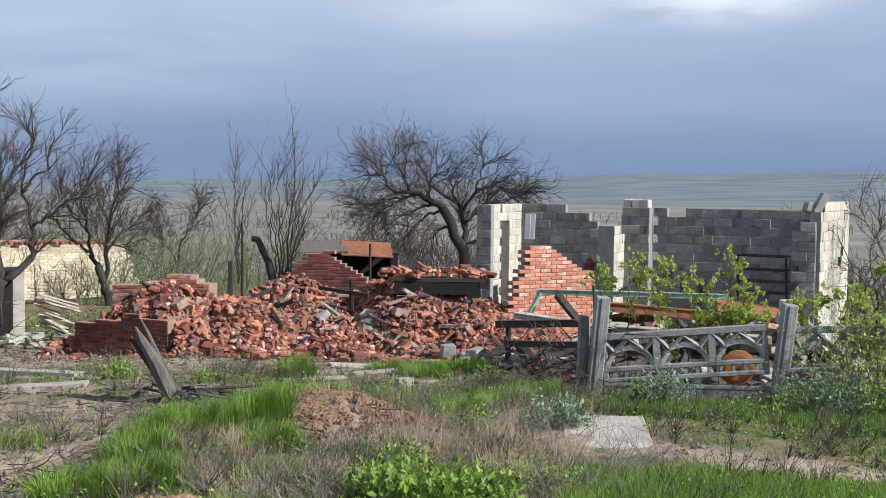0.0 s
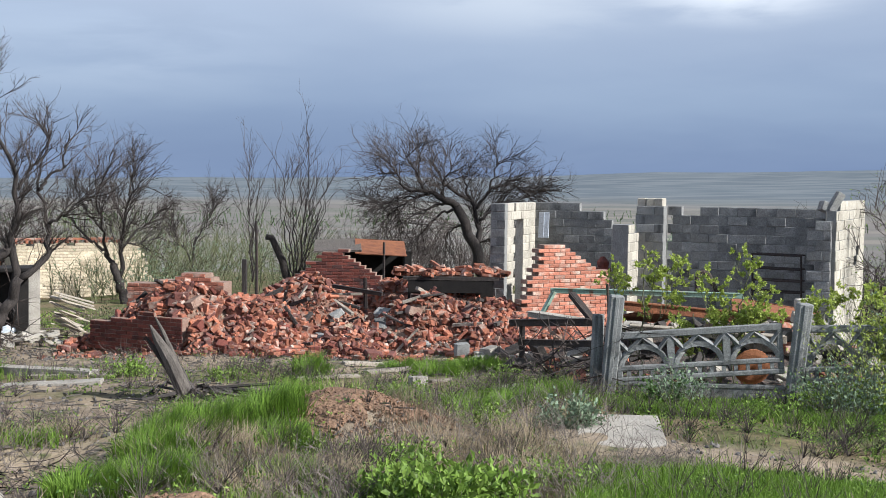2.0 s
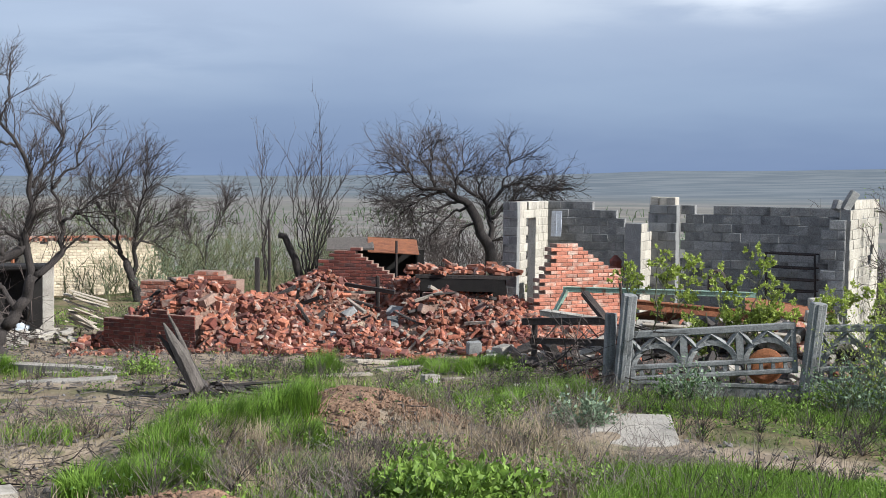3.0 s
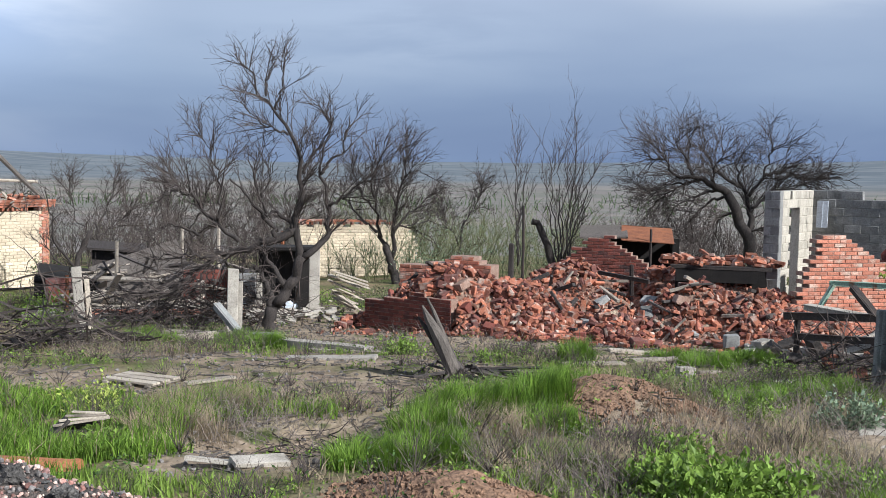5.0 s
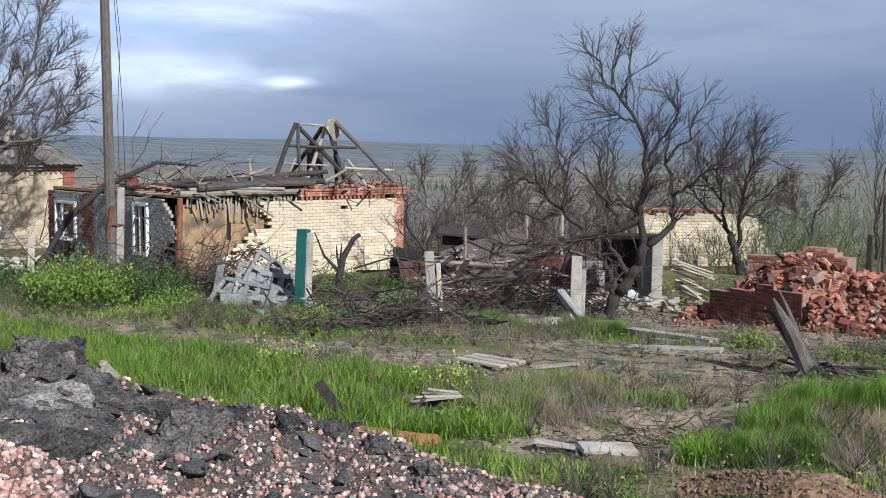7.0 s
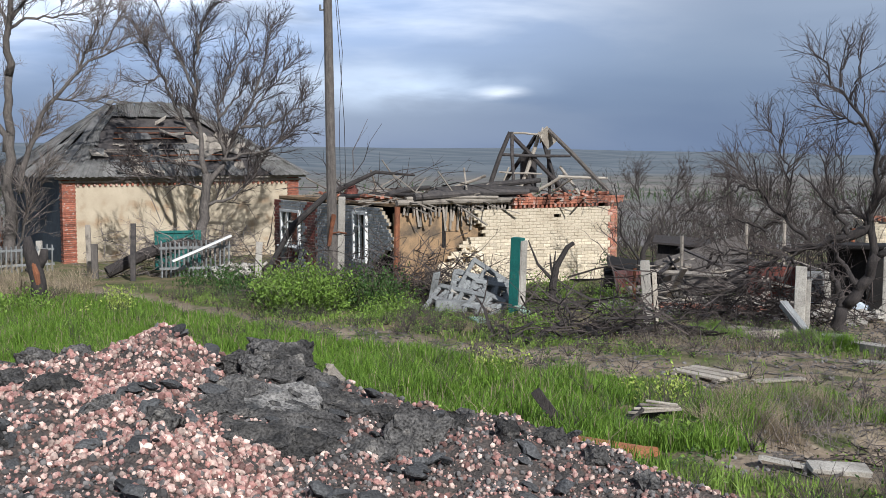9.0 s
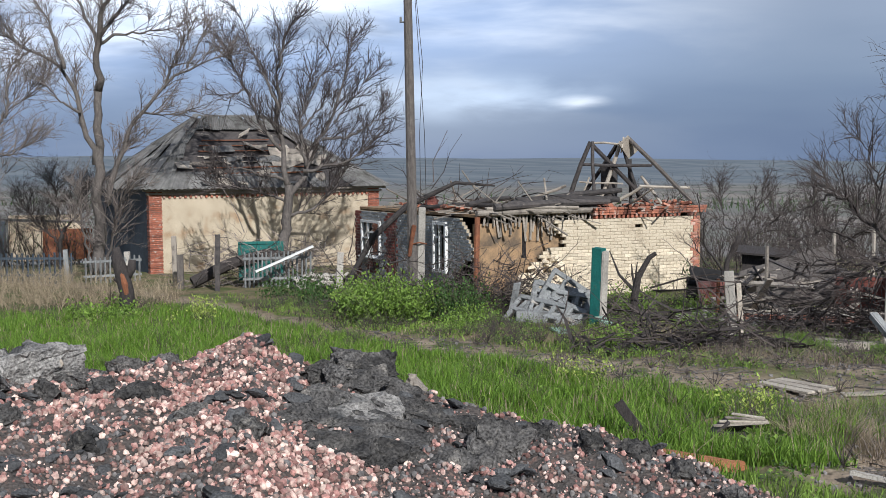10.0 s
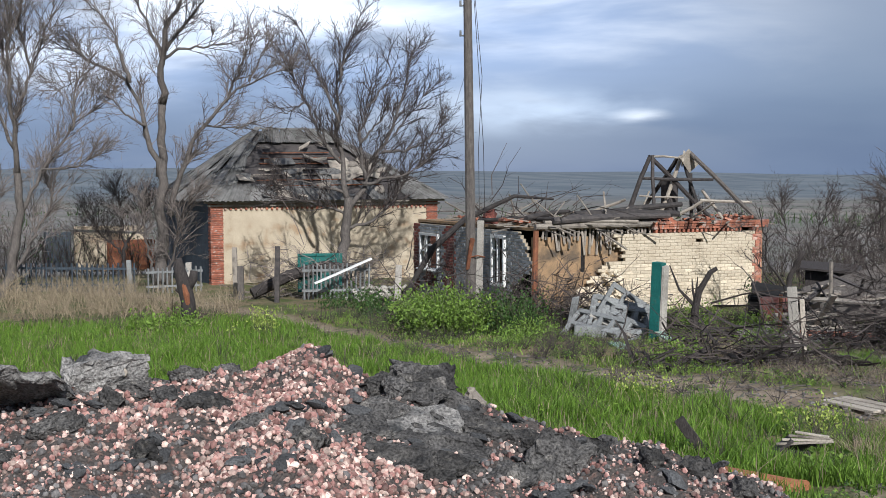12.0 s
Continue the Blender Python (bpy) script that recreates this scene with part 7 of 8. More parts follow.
# the far yard
tree(-34.2, 24.9, [(0.30, 0.220, [(-0.05, -0.27), (0.01, 1.21), (0.16, 2.48), (0.31, 3.64)]), (0.22, 0.050, [(0.27, 3.53), (0.01, 5.01), (-0.11, 6.71), (-0.05, 8.61), (-0.16, 9.14)]),
      (0.20, 0.030, [(0.20, 3.07), (0.94, 4.38), (1.57, 5.39), (2.04, 6.07), (2.63, 8.19), (3.09, 9.92)]), (0.13, 0.030, [(0.01, 5.01), (-0.75, 6.07), (-1.38, 7.34), (-1.90, 8.61), (-2.22, 9.71)]),
      (0.10, 0.030, [(-0.07, 6.60), (-0.54, 7.76), (-1.17, 9.03), (-1.76, 10.77)]), (0.10, 0.020, [(-0.07, 8.19), (0.31, 9.46), (0.73, 10.51), (1.07, 11.25)]),
      (0.12, 0.020, [(0.94, 4.38), (0.73, 5.86), (1.04, 7.13), (1.28, 8.08)]), (0.12, 0.020, [(1.57, 5.39), (2.84, 5.61), (3.85, 6.24), (4.23, 6.75)]),
      (0.12, 0.020, [(0.83, 4.21), (2.04, 4.38), (3.05, 4.80), (4.14, 5.86)]), (0.12, 0.030, [(0.14, 3.85), (-0.96, 4.17), (-1.80, 4.38), (-2.47, 3.96)]),
      (0.10, 0.030, [(0.22, 3.00), (-1.17, 3.53), (-2.68, 3.79)]), (0.10, 0.020, [(0.73, 5.75), (1.78, 6.92), (2.04, 7.81)]),
      (0.12, 0.030, [(0.16, 2.43), (1.19, 2.69), (2.41, 3.85), (2.67, 4.59)]), (0.08, 0.020, [(2.04, 6.07), (2.94, 7.13), (3.43, 7.98)]),
      (0.08, 0.020, [(-1.38, 7.34), (-2.12, 6.92), (-2.64, 7.13)]), (0.08, 0.020, [(1.04, 7.13), (1.99, 8.40), (1.78, 9.24)])],
     "bare walnut tree with upswept shoots before the slate-roofed house", 0.95, bark=M_GBARK, twig=M_TWIG, seed=31, counts=(330, 2000, 3200), lens=(1.2, 0.65, 0.38), r_twig=0.019, up=0.4, wig=0.16)
tree(-38.6, 19.7, [(0.29, 0.190, [(0.04, -0.01), (0.19, 1.77), (0.19, 3.33), (0.26, 4.89), (0.26, 7.12)]), (0.26, 0.050, [(0.26, 7.01), (0.32, 8.68), (0.43, 9.79), (0.89, 10.46), (1.38, 11.35), (1.62, 12.68)]),
      (0.22, 0.040, [(0.09, 4.33), (-0.35, 6.23), (-0.88, 7.79), (-1.42, 8.23), (-1.96, 8.45), (-2.83, 9.01), (-3.74, 9.39)]),
      (0.14, 0.030, [(0.41, 9.01), (1.02, 9.79), (1.81, 10.90), (1.97, 12.24)]), (0.22, 0.050, [(0.48, 2.89), (1.06, 5.11), (1.71, 6.23), (2.57, 7.12), (3.43, 7.90), (4.30, 8.23), (4.99, 8.36)]),
      (0.11, 0.030, [(2.57, 7.12), (3.22, 8.68), (3.69, 9.61)]), (0.13, 0.030, [(-0.88, 7.79), (-1.32, 9.34), (-1.96, 10.46), (-2.44, 11.01)]),
      (0.10, 0.030, [(-0.35, 6.23), (-1.10, 6.63), (-1.79, 7.45)]), (0.11, 0.030, [(0.35, 8.68), (1.06, 9.12), (2.18, 9.23), (3.26, 9.46)]),
      (0.14, 0.030, [(0.32, 8.45), (-0.24, 10.01), (-0.78, 11.13), (-1.21, 12.46)]), (0.12, 0.050, [(0.37, 0.22), (0.67, 2.00), (0.89, 3.11), (1.49, 3.89)]),
      (0.10, 0.050, [(-0.13, 0.22), (-0.41, 2.22), (-0.50, 3.78)]), (0.08, 0.020, [(1.38, 11.13), (2.46, 11.57), (3.22, 12.24)]), (0.08, 0.020, [(3.43, 7.90), (4.08, 9.12), (4.30, 9.79)]),
      (0.08, 0.020, [(-1.96, 8.45), (-2.83, 7.79), (-3.48, 7.34)]), (0.08, 0.020, [(1.71, 6.23), (3.00, 6.12), (3.87, 6.56)])],
     "tall grey bare tree with seed clusters by the far fence", bark=M_GBARK, twig=M_GTWIG, seed=33, counts=(320, 2000, 5200), lens=(1.3, 0.75, 0.30), r_twig=0.018, up=0.25, wig=0.18)
tree(-40.2, 14.6, [(0.24, 0.180, [(-0.07, -0.21), (0.29, 1.39), (0.59, 2.99), (0.50, 4.59)]), (0.18, 0.030, [(0.52, 4.48), (0.46, 6.42), (0.42, 8.71), (0.37, 10.31), (0.50, 11.91)]),
      (0.15, 0.050, [(0.08, 0.48), (0.93, 2.08), (1.78, 3.45), (1.31, 4.59)]), (0.13, 0.030, [(0.59, 2.99), (1.31, 4.59), (2.38, 5.97), (3.44, 7.06), (4.08, 7.68)]),
      (0.12, 0.030, [(0.48, 5.28), (-0.18, 6.65), (-1.03, 8.71), (-1.46, 10.31)]), (0.11, 0.020, [(0.48, 6.31), (1.10, 8.02), (1.78, 9.85), (2.21, 11.11)]),
      (0.10, 0.020, [(0.46, 7.57), (-0.18, 9.85), (-0.39, 12.14)]), (0.10, 0.020, [(2.38, 5.97), (2.59, 7.57), (3.02, 8.94)]), (0.10, 0.020, [(1.10, 8.02), (0.67, 9.85), (1.10, 11.22)]),
      (0.14, 0.040, [(-0.39, 0.02), (-0.50, 2.31), (-0.29, 4.59), (-0.61, 6.88), (-0.50, 9.39)]), (0.08, 0.020, [(1.31, 4.59), (2.38, 4.59), (3.34, 5.28)])],
     "tall pale bare tree at the edge of the yard", bark=M_GBARK, twig=M_GTWIG, seed=35, counts=(340, 2200, 4200), lens=(1.4, 0.85, 0.42), r_twig=0.018, up=0.35, wig=0.16)
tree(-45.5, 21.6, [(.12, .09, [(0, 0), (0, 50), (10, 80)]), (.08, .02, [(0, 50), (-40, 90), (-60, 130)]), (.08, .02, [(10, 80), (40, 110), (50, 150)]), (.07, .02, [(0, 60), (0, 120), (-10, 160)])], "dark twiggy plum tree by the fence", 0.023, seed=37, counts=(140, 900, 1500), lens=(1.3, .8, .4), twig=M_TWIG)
# right of the block ruin
for k, (az, d, h) in enumerate(((-21.0, 27.5, 3.0), (-23.5, 25, 3.6))):
    p = polar(az, d)
    tree(p.x, p.y, [(.07, .05, [(0, 0), (0, h * .5)]), (.045, .012, [(0, h * .2), (-.8, h * .5), (-1.6, h * .9)]), (.045, .012, [(0, h * .4), (-.2, h * .7), (.1, h * 1.05)]), (.04, .012, [(0, h * .3), (-.9, h * .35), (-1.7, h * .6)])],
         "thin bare shrub tree beside the block wall", 1.0, seed=50 + k, counts=(40, 180, 300), lens=(1.0, .6, .3), leaves=(350, .05, M_LEAF))
# dead stumps and snags
st = thing("dead_stump", spot(-26.35, 14.33, 61, 0), "dark lopped tree stump standing in grass", "stump")
part("trunk", Geo().tube([(0.0, 0, -0.2), (-0.02, 0, .5), (-.12, 0, .95), (-.22, 0, 1.3), (-.25, 0, 1.62)], [.24, .19, .19, .16, .09], 10).tube([(-.05, 0, .8), (.12, 0, 1.1), (.14, 0, 1.3)], [.13, .12, .09], 8).tube([(-.1, 0, .7), (-.3, 0, .85)], [.1, .07], 7), M_BARK, st, smooth=True)
part("scar", Geo().tube([(0.0, -0.12, 0.3), (-.06, -.14, .7), (-.16, -.12, 1.1)], [.06, .09, .05], 8), M_RUST, st, "torn reddish wood")
sn = thing("broken_sapling", spot(-15.6, 21.2, 36, 0), "broken brown sapling trunk with torn bark", "stump")
part("trunk", Geo().tube([(0, 0, -0.1), (.02, 0, .5), (.1, 0, .95), (.35, 0, 1.4), (.5, 0, 1.5)], [.09, .09, .08, .06, .05], 8), M_BARK, sn)
for a, b in ((-.55, 1.55), (-.05, 1.25), (.08, 1.3)):
    part("splinter", Geo().tube([(.05, 0, .6), (a * .6, .02, 1.0), (a, 0.02, b)], [.045, .03, .012], 6), M_BARK, sn)


# ---- brushwood and thickets ----
def brush(x, y, w, d, h, n, label, m, seed, ln=0.9, flat=0.35, name="brushwood", r=0.012, up=0.0, kind="", droop=0.04):
    rs = np.random.RandomState(seed)
    az = math.degrees(math.atan2(-x, y))
    pos = np.column_stack([rs.normal(0, w / 2.4, n), rs.normal(0, d / 2.4, n), np.abs(rs.normal(0, h / 2.2, n))])
    dirs = rs.normal(0, 1, (n, 3)); dirs[:, 2] = dirs[:, 2] * flat + up
    V, T, P, D = twigs(pos, dirs, rs.uniform(0.4, 1.3, n) * ln, r * rs.uniform(0.5, 1.6, n), droop, 0.25, rs)
    g = Geo().add(V, T)
    q, dd, _ = spread(P, D, n * 2, rs)
    g.add(*twigs(q, dd, rs.uniform(0.3, 1.0, n * 2) * ln * 0.4, np.full(n * 2, r * 0.5), droop, 0.2, rs)[:2])
    return single(name, g, m, label, "brushwood", kind="stuff", at=pose(x, y, gz(x, y) - 0.02, 0, 0, az))


brush(-10.8, 16.4, 2.4, 1.1, 0.5, 150, "tangled heap of dead brushwood on the yard edge", M_TWIG, 1, 1.0, 0.3, r=0.012)
brush(-12.2, 18.0, 1.6, 1.0, 0.8, 50, "arching dead branches beside the white post", M_TWIG, 2, 1.5, 0.5, r=0.018, up=0.2)
brush(-10.6, 21.4, 2.6, 0.8, 0.9, 420, "mass of dead twigs hanging from the broken limb", M_TWIG, 3, 1.2, 0.5, r=0.012)
brush(-11.0, 16.4, 2.2, 1.0, 0.35, 40, "thick dead limbs lying in the brushwood heap", M_BARK, 21, 1.3, 0.25, r=0.035, droop=0.12)
brush(-12.2, 17.2, 1.5, 0.9, 0.6, 22, "thick crooked dead branches by the gate post", M_BARK, 22, 1.3, 0.5, r=0.028, up=0.3, droop=0.22)
brush(-3.9, 11.1, 1.8, 0.5, 0.12, 110, "washed-out roots and twigs on the ditch edge", M_TWIG, 23, 0.6, 0.3, r=0.008)
brush(1.7, 16.9, 0.9, 0.6, 0.8, 110, "dark bramble tangle at the fence end", M_TWIG, 4, 0.9, 0.6, r=0.01, up=0.3)
brush(-19.0, 19.2, 3.0, 1.2, 1.3, 700, "dark bramble thicket below the pole", M_TWIG, 5, 0.9, 0.6, r=0.012, up=0.3)
brush(-17.2, 19.8, 2.4, 1.0, 1.1, 260, "dead brambles over the broken panels", M_TWIG, 6, 0.9, 0.5, r=0.012, up=0.2)
brush(-31.5, 22.6, 3.0, 1.4, 1.6, 460, "tangle of fallen branches before the far house", M_GTWIG, 7, 1.5, 0.6, r=0.014, up=0.2)
brush(-25.6, 22.4, 1.6, 1.0, 1.2, 60, "fallen branches leaning by the house front", M_TWIG, 8, 1.8, 0.6, r=0.016, up=0.3)
brush(-16.6, 27.4, 2.4, 1.0, 0.8, 130, "dead stalks along the foot of the house", M_TWIG, 9, 0.8, 0.7, r=0.01, up=0.4)
single("leaning_limb", Geo().tube([(0, 0, 0.5), (0.7, 0, 1.7), (1.7, 0, 2.6), (3.2, 0, 3.3), (4.4, 0, 3.2)], [.07, .1, .09, .06, .03], 8), M_CHAR, "dark broken limb leaning across the house front", "branch", at=spot(-26.6, 21.9, 50, 0.0))
brush(-24.4, 24.4, 2.6, 1.0, 0.7, 60, "dead branches fallen on the house roof", M_TWIG, 10, 1.7, 0.35, r=0.016, up=0.35, name="roof_branches").location.z = 1.55


def thicket(az0, az1, d0, d1, n, h, m, label, seed, stems=3, leaf=None, r=0.011, name="thicket"):
    """A far hedge of upright twiggy shrubs, more than one could count."""
    rs = np.random.RandomState(seed)
    az, d = np.radians(rs.uniform(az0, az1, n)), rs.uniform(d0, d1, n)
    x, y = -np.sin(az) * d, np.cos(az) * d
    hh = h * (0.72 + 0.3 * vnoise(x, y, 0.35, seed)) * rs.uniform(0.7, 1.1, n)
    dirs = rs.normal(0, 0.28, (n, 3)); dirs[:, 2] = 1
    V, T, P, D = twigs(np.column_stack([x, y, ground_z(x, y) - 0.1]), dirs, hh, r * 1.8 * rs.uniform(.7, 1.2, n), 0, 0.12, rs)
    g = Geo().add(V, T)
    q, dd, i = spread(P, D, n * stems, rs, 0.15); dd[:, 2] += 0.3
    V, T, P, D = twigs(q, dd, hh[i] * rs.uniform(.2, .5, n * stems), np.full(n * stems, r), 0, 0.2, rs); g.add(V, T)
    q, dd, i = spread(P, D, n * stems * 2, rs, 0.1); dd[:, 2] += 0.2
    V, T, P2, D2 = twigs(q, dd, rs.uniform(.2, .6, n * stems * 2), np.full(n * stems * 2, r * 0.65), 0, 0.2, rs, 3); g.add(V, T)
    single(name, g, m, label, "thicket", kind="stuff")
    if leaf:
        q, dd, _ = spread(P2, D2, leaf[0], rs, 0.1)
        single(name + "_leaves", leaf_geo(q, dd, leaf[1], rs), leaf[2], "sparse budding leaves of the far thicket", "leaves", kind="stuff")


thicket(3.5, 20, 37, 50, 480, 3.0, M_OLIVE, "olive budding thicket behind the ruined house", 1, 4, (6000, 0.07, M_GLEAF))
thicket(-3, 8, 38, 52, 330, 2.6, M_TWIG, "bare brown thicket behind the walnut tree", 2, 4)
thicket(18, 36, 40, 56, 520, 2.4, M_TWIG, "bare orchard scrub behind the yards", 3, 4, (2500, 0.06, M_OLIVE))
thicket(-26, -18.5, 27, 34, 130, 2.4, M_TWIG, "bare scrub beyond the block wall", 4, 4, (1500, 0.06, M_LEAF))
thicket(62, 76, 52, 68, 420, 3.4, M_TWIG, "dark scrub round the far houses", 5, 4, (3500, 0.08, M_DLEAF))
thicket(34, 60, 60, 80, 420, 2.2, M_TWIG, "scrub on the slope behind the houses", 6, 4)
thicket(-20, 80, 700, 1100, 900, 9.0, M_DLEAF, "far belt of trees across the fields", 7, 3, r=0.25)
thicket(-18, -3, 420, 520, 260, 7.0, M_GLEAF, "pale green tree belt in the valley", 8, 3, r=0.2)
thicket(64, 76, 36, 42, 420, 0.9, M_STRAW, "dry weeds before the dark fence", 9, 3, r=0.008, name="dry_weeds")
thicket(59, 70, 31, 36, 300, 0.7, M_STRAW, "dry weeds round the old stump", 10, 3, r=0.008, name="dry_weeds")


# ---- grass and weeds ----
def blades(name, x, y, h, w, m, label, seed, lean=0.35, base=None):
    """Two-part bent blades at the plan points."""
    rs = np.random.RandomState(seed)
    n = len(x)
    z = ground_z(x, y) - 0.01 if base is None else base
    a, b = rs.uniform(0, 2 * np.pi, n), rs.uniform(0, 2 * np.pi, n)
    h = h * rs.uniform(0.6, 1.25, n); w = w * rs.uniform(0.7, 1.3, n)
    s = np.stack([np.cos(a), np.sin(a), 0 * a], 1) * (w / 2)[:, None]
    k = np.stack([np.cos(b), np.sin(b), 0 * b], 1) * (h * np.abs(rs.normal(0, lean, n)))[:, None]
    p = np.stack([x, y, z], 1)
    up = np.stack([0 * h, 0 * h, h], 1)
    V = np.stack([p - s, p + s, p + up * 0.55 + k * 0.35 + s * 0.7, p + up * 0.55 + k * 0.35 - s * 0.7, p + up * (1 - 0.12 * lean) + k], 1).reshape(-1, 3)
    T = (np.array([(0, 1, 2), (0, 2, 3), (3, 2, 4)])[None] + (np.arange(n) * 5)[:, None, None]).reshape(-1, 3)
    return tagged(new(name, mesh_np(name, V, T, m)), label, "grass", kind="stuff")


def region(az0, az1, d0, d1, n, seed):
    rs = np.random.RandomState(seed)
    az = np.radians(rs.uniform(az0, az1, n)); d = np.sqrt(rs.uniform(d0 ** 2, d1 ** 2, n))
    return -np.sin(az) * d, np.cos(az) * d, np.degrees(az), d, rs


def free(x, y):
    """Plan points that are not under the heaps, slabs and houses."""
    ok = (pile_z(x, y) < ground_z(x, y) + 0.02)
    for which in HEAPS:
        ok &= heap_z(x, y, which) < ground_z(x, y) - 0.01
    ok &= ~((np.abs(x - 1.75) < 0.6) & (np.abs(y - 11.9) < 1.6))
    return ok


# lush verge between the spoil heap and the track
x, y, az, d, rs = region(19, 82, 8.2, 30, 400000, 1)
td = np.interp(az, TRACK_AZ, TRACK_D)
edge = td - 1.35 + 0.5 * vnoise(x, y, 1.4, 91)
low = np.interp(az, [19, 24, 28, 34, 40], [12.0, 11.0, 9.6, 8.6, 8.2])
ditch = np.hypot((x + 3.9) / 1.2, (y - 10.4) / 1.3) > 1
keep = (seg_dist(x, y, [(-8.0, 7.8), (-4.8, 8.25)]) > 0.28) & (d < edge) & (d > low) & free(x, y) & ditch & (rs.rand(len(x)) < np.clip(1.35 - d / 30, 0.25, 1)) & (vnoise(x, y, 0.8, 92) > -0.95)
x, y, d = x[keep], y[keep], d[keep]
tuft = vnoise(x, y, 2.6, 93)
blades("verge_grass", x, y, np.clip(0.19 + 0.09 * tuft + 0.06 * vnoise(x, y, 0.7, 90), 0.07, 0.46), 0.010 + 0.0004 * d, M_GRASS, "lush bright green grass of the road verge", 2, 0.5)
pick = rs.rand(len(x)) < 0.05
blades("verge_stalks", x[pick], y[pick], 0.26 + 0.05 * tuft[pick], 0.006 + 0.0003 * d[pick], M_STRAW, "thin dry stalks standing in the verge grass", 12, 0.5)
# tussocks in the yard foreground
def tussock(cx, cy, r, h, n, m, seed, label, name="grass_tussock", lean=0.45, w=0.01):
    rs = np.random.RandomState(seed)
    a, q = rs.uniform(0, 2 * np.pi, n), r * np.sqrt(rs.rand(n)) * rs.uniform(0.7, 1.1, n)
    x, y = cx + np.cos(a) * q, cy + np.sin(a) * q
    return blades(name, x, y, h * (1 - 0.4 * (q / r) ** 2), w, m, label, seed, lean)


for k, (cx, cy, r, h) in enumerate(((-2.75, 10.8, 0.6, 0.42), (-2.35, 11.3, 0.5, 0.38), (-2.5, 9.9, 0.4, 0.36), (-1.85, 11.8, 0.45, 0.40), (-1.95, 12.9, 0.5, 0.42), (-1.75, 13.7, 0.5, 0.42), (-2.25, 17.95, 0.38, 0.42), (-1.6, 11.0, 0.5, 0.3),
                                   (-0.9, 14.5, 0.6, 0.28), (-1.9, 14.9, 0.5, 0.3), (0.3, 14.2, 0.6, 0.25), (0.9, 15.2, 0.7, 0.26), (-0.2, 18.6, 0.7, 0.26), (0.5, 19.2, 0.6, 0.24), (-0.9, 19.4, 0.5, 0.22), (1.4, 15.9, 0.7, 0.3),
                                   (-7.7, 18.3, 0.55, 0.28), (-9.4, 17.8, 0.6, 0.28), (-10.2, 18.6, 0.4, 0.3), (-8.5, 18.8, 0.45, 0.26), (-2.3, 9.2, 0.5, 0.28), (-2.7, 8.7, 0.5, 0.28), (-1.3, 9.4, 0.5, 0.25), (-2.9, 12.1, 0.35, 0.25))):
    tussock(cx, cy, r * 0.8, h, int(1200 * r / 0.5), M_GRASS, 100 + k, "thick tussock of fresh green grass")
# the whole yard: short mixed growth, sparse on the trodden parts
x, y, az, d, rs = region(-26, 80, 6.6, 34, 420000, 3)
cover = 1 - bare(x, y)
verge = (d < np.interp(az, TRACK_AZ, TRACK_D) - 1.0) & (az > 19) & (d > np.interp(az, [19, 24, 28, 34, 40], [12.0, 11.0, 9.6, 8.6, 8.2]))
keep = free(x, y) & ~verge & (rs.rand(len(x)) < (0.03 + 0.97 * cover ** 1.5) * np.clip(1.25 - d / 34, 0.2, 1) * np.clip(0.35 + 0.7 * vnoise(x, y, 1.7, 94), 0.04, 1))
x, y, d = x[keep], y[keep], d[keep]
tone = vnoise(x, y, 0.6, 95) + rs.normal(0, 0.35, len(x))
gr, dr = tone > -0.38, tone <= -0.38
blades("meadow_grass", x[gr], y[gr], np.clip(0.10 + 0.08 * vnoise(x[gr], y[gr], 1.9, 96), 0.03, 0.3), 0.010 + 0.0005 * d[gr], M_MEADOW, "short patchy yard grass", 4, 0.5)
blades("dry_grass", x[dr], y[dr], 0.13 + 0.05 * vnoise(x[dr], y[dr], 1.1, 97), 0.006 + 0.0004 * d[dr], M_STRAW, "dry straw-coloured grass in patches", 5, 0.8)
# right verge, nearest corner
x, y, az, d, rs = region(-26, -5, 7.5, 10.6, 60000, 6)
keep = (d < 10.3 + 0.3 * vnoise(x, y, 2, 98)) & (bare(x, y) < 0.6) & (az < -6 - (d - 8) * 0.4)
blades("verge_grass", x[keep], y[keep], 0.15, 0.010, M_GRASS, "short bright grass of the near verge", 7)
x, y, az, d, rs = region(-24, -6.5, 14.4, 16.2, 24000, 8)
blades("fence_grass", x, y, 0.12 + 0.05 * vnoise(x, y, 1.5, 99), 0.010, M_GRASS, "tall green grass along the fence", 9)
# dead brown weed stalks standing in clumps
for k, (cx, cy, r, h, n) in enumerate(((-0.5, 11.0, 1.3, 0.42, 240), (0.7, 12.3, 1.2, 0.5, 240), (-0.6, 14.0, 1.2, 0.45, 170), (1.5, 14.4, 1.0, 0.45, 140), (0.4, 16.8, 1.6, 0.45, 170), (-2.0, 9.3, 1.0, 0.36, 320), (1.9, 10.2, 0.9, 0.4, 320), (-4.9, 11.0, 1.1, 0.4, 360), (-9.0, 16.6, 2.2, 0.35, 420), (-5.0, 18.2, 2.4, 0.35, 420), (-1.0, 8.4, 0.9, 0.36, 300), (1.0, 8.9, 0.8, 0.4, 300))):
    brush(cx, cy, r, r, 0.03, n, "dead brown weed stalks standing in the grass", M_GTWIG, 300 + k, h, 0.25, "dead_stalks", 0.0035, up=1.0, kind="stuff")
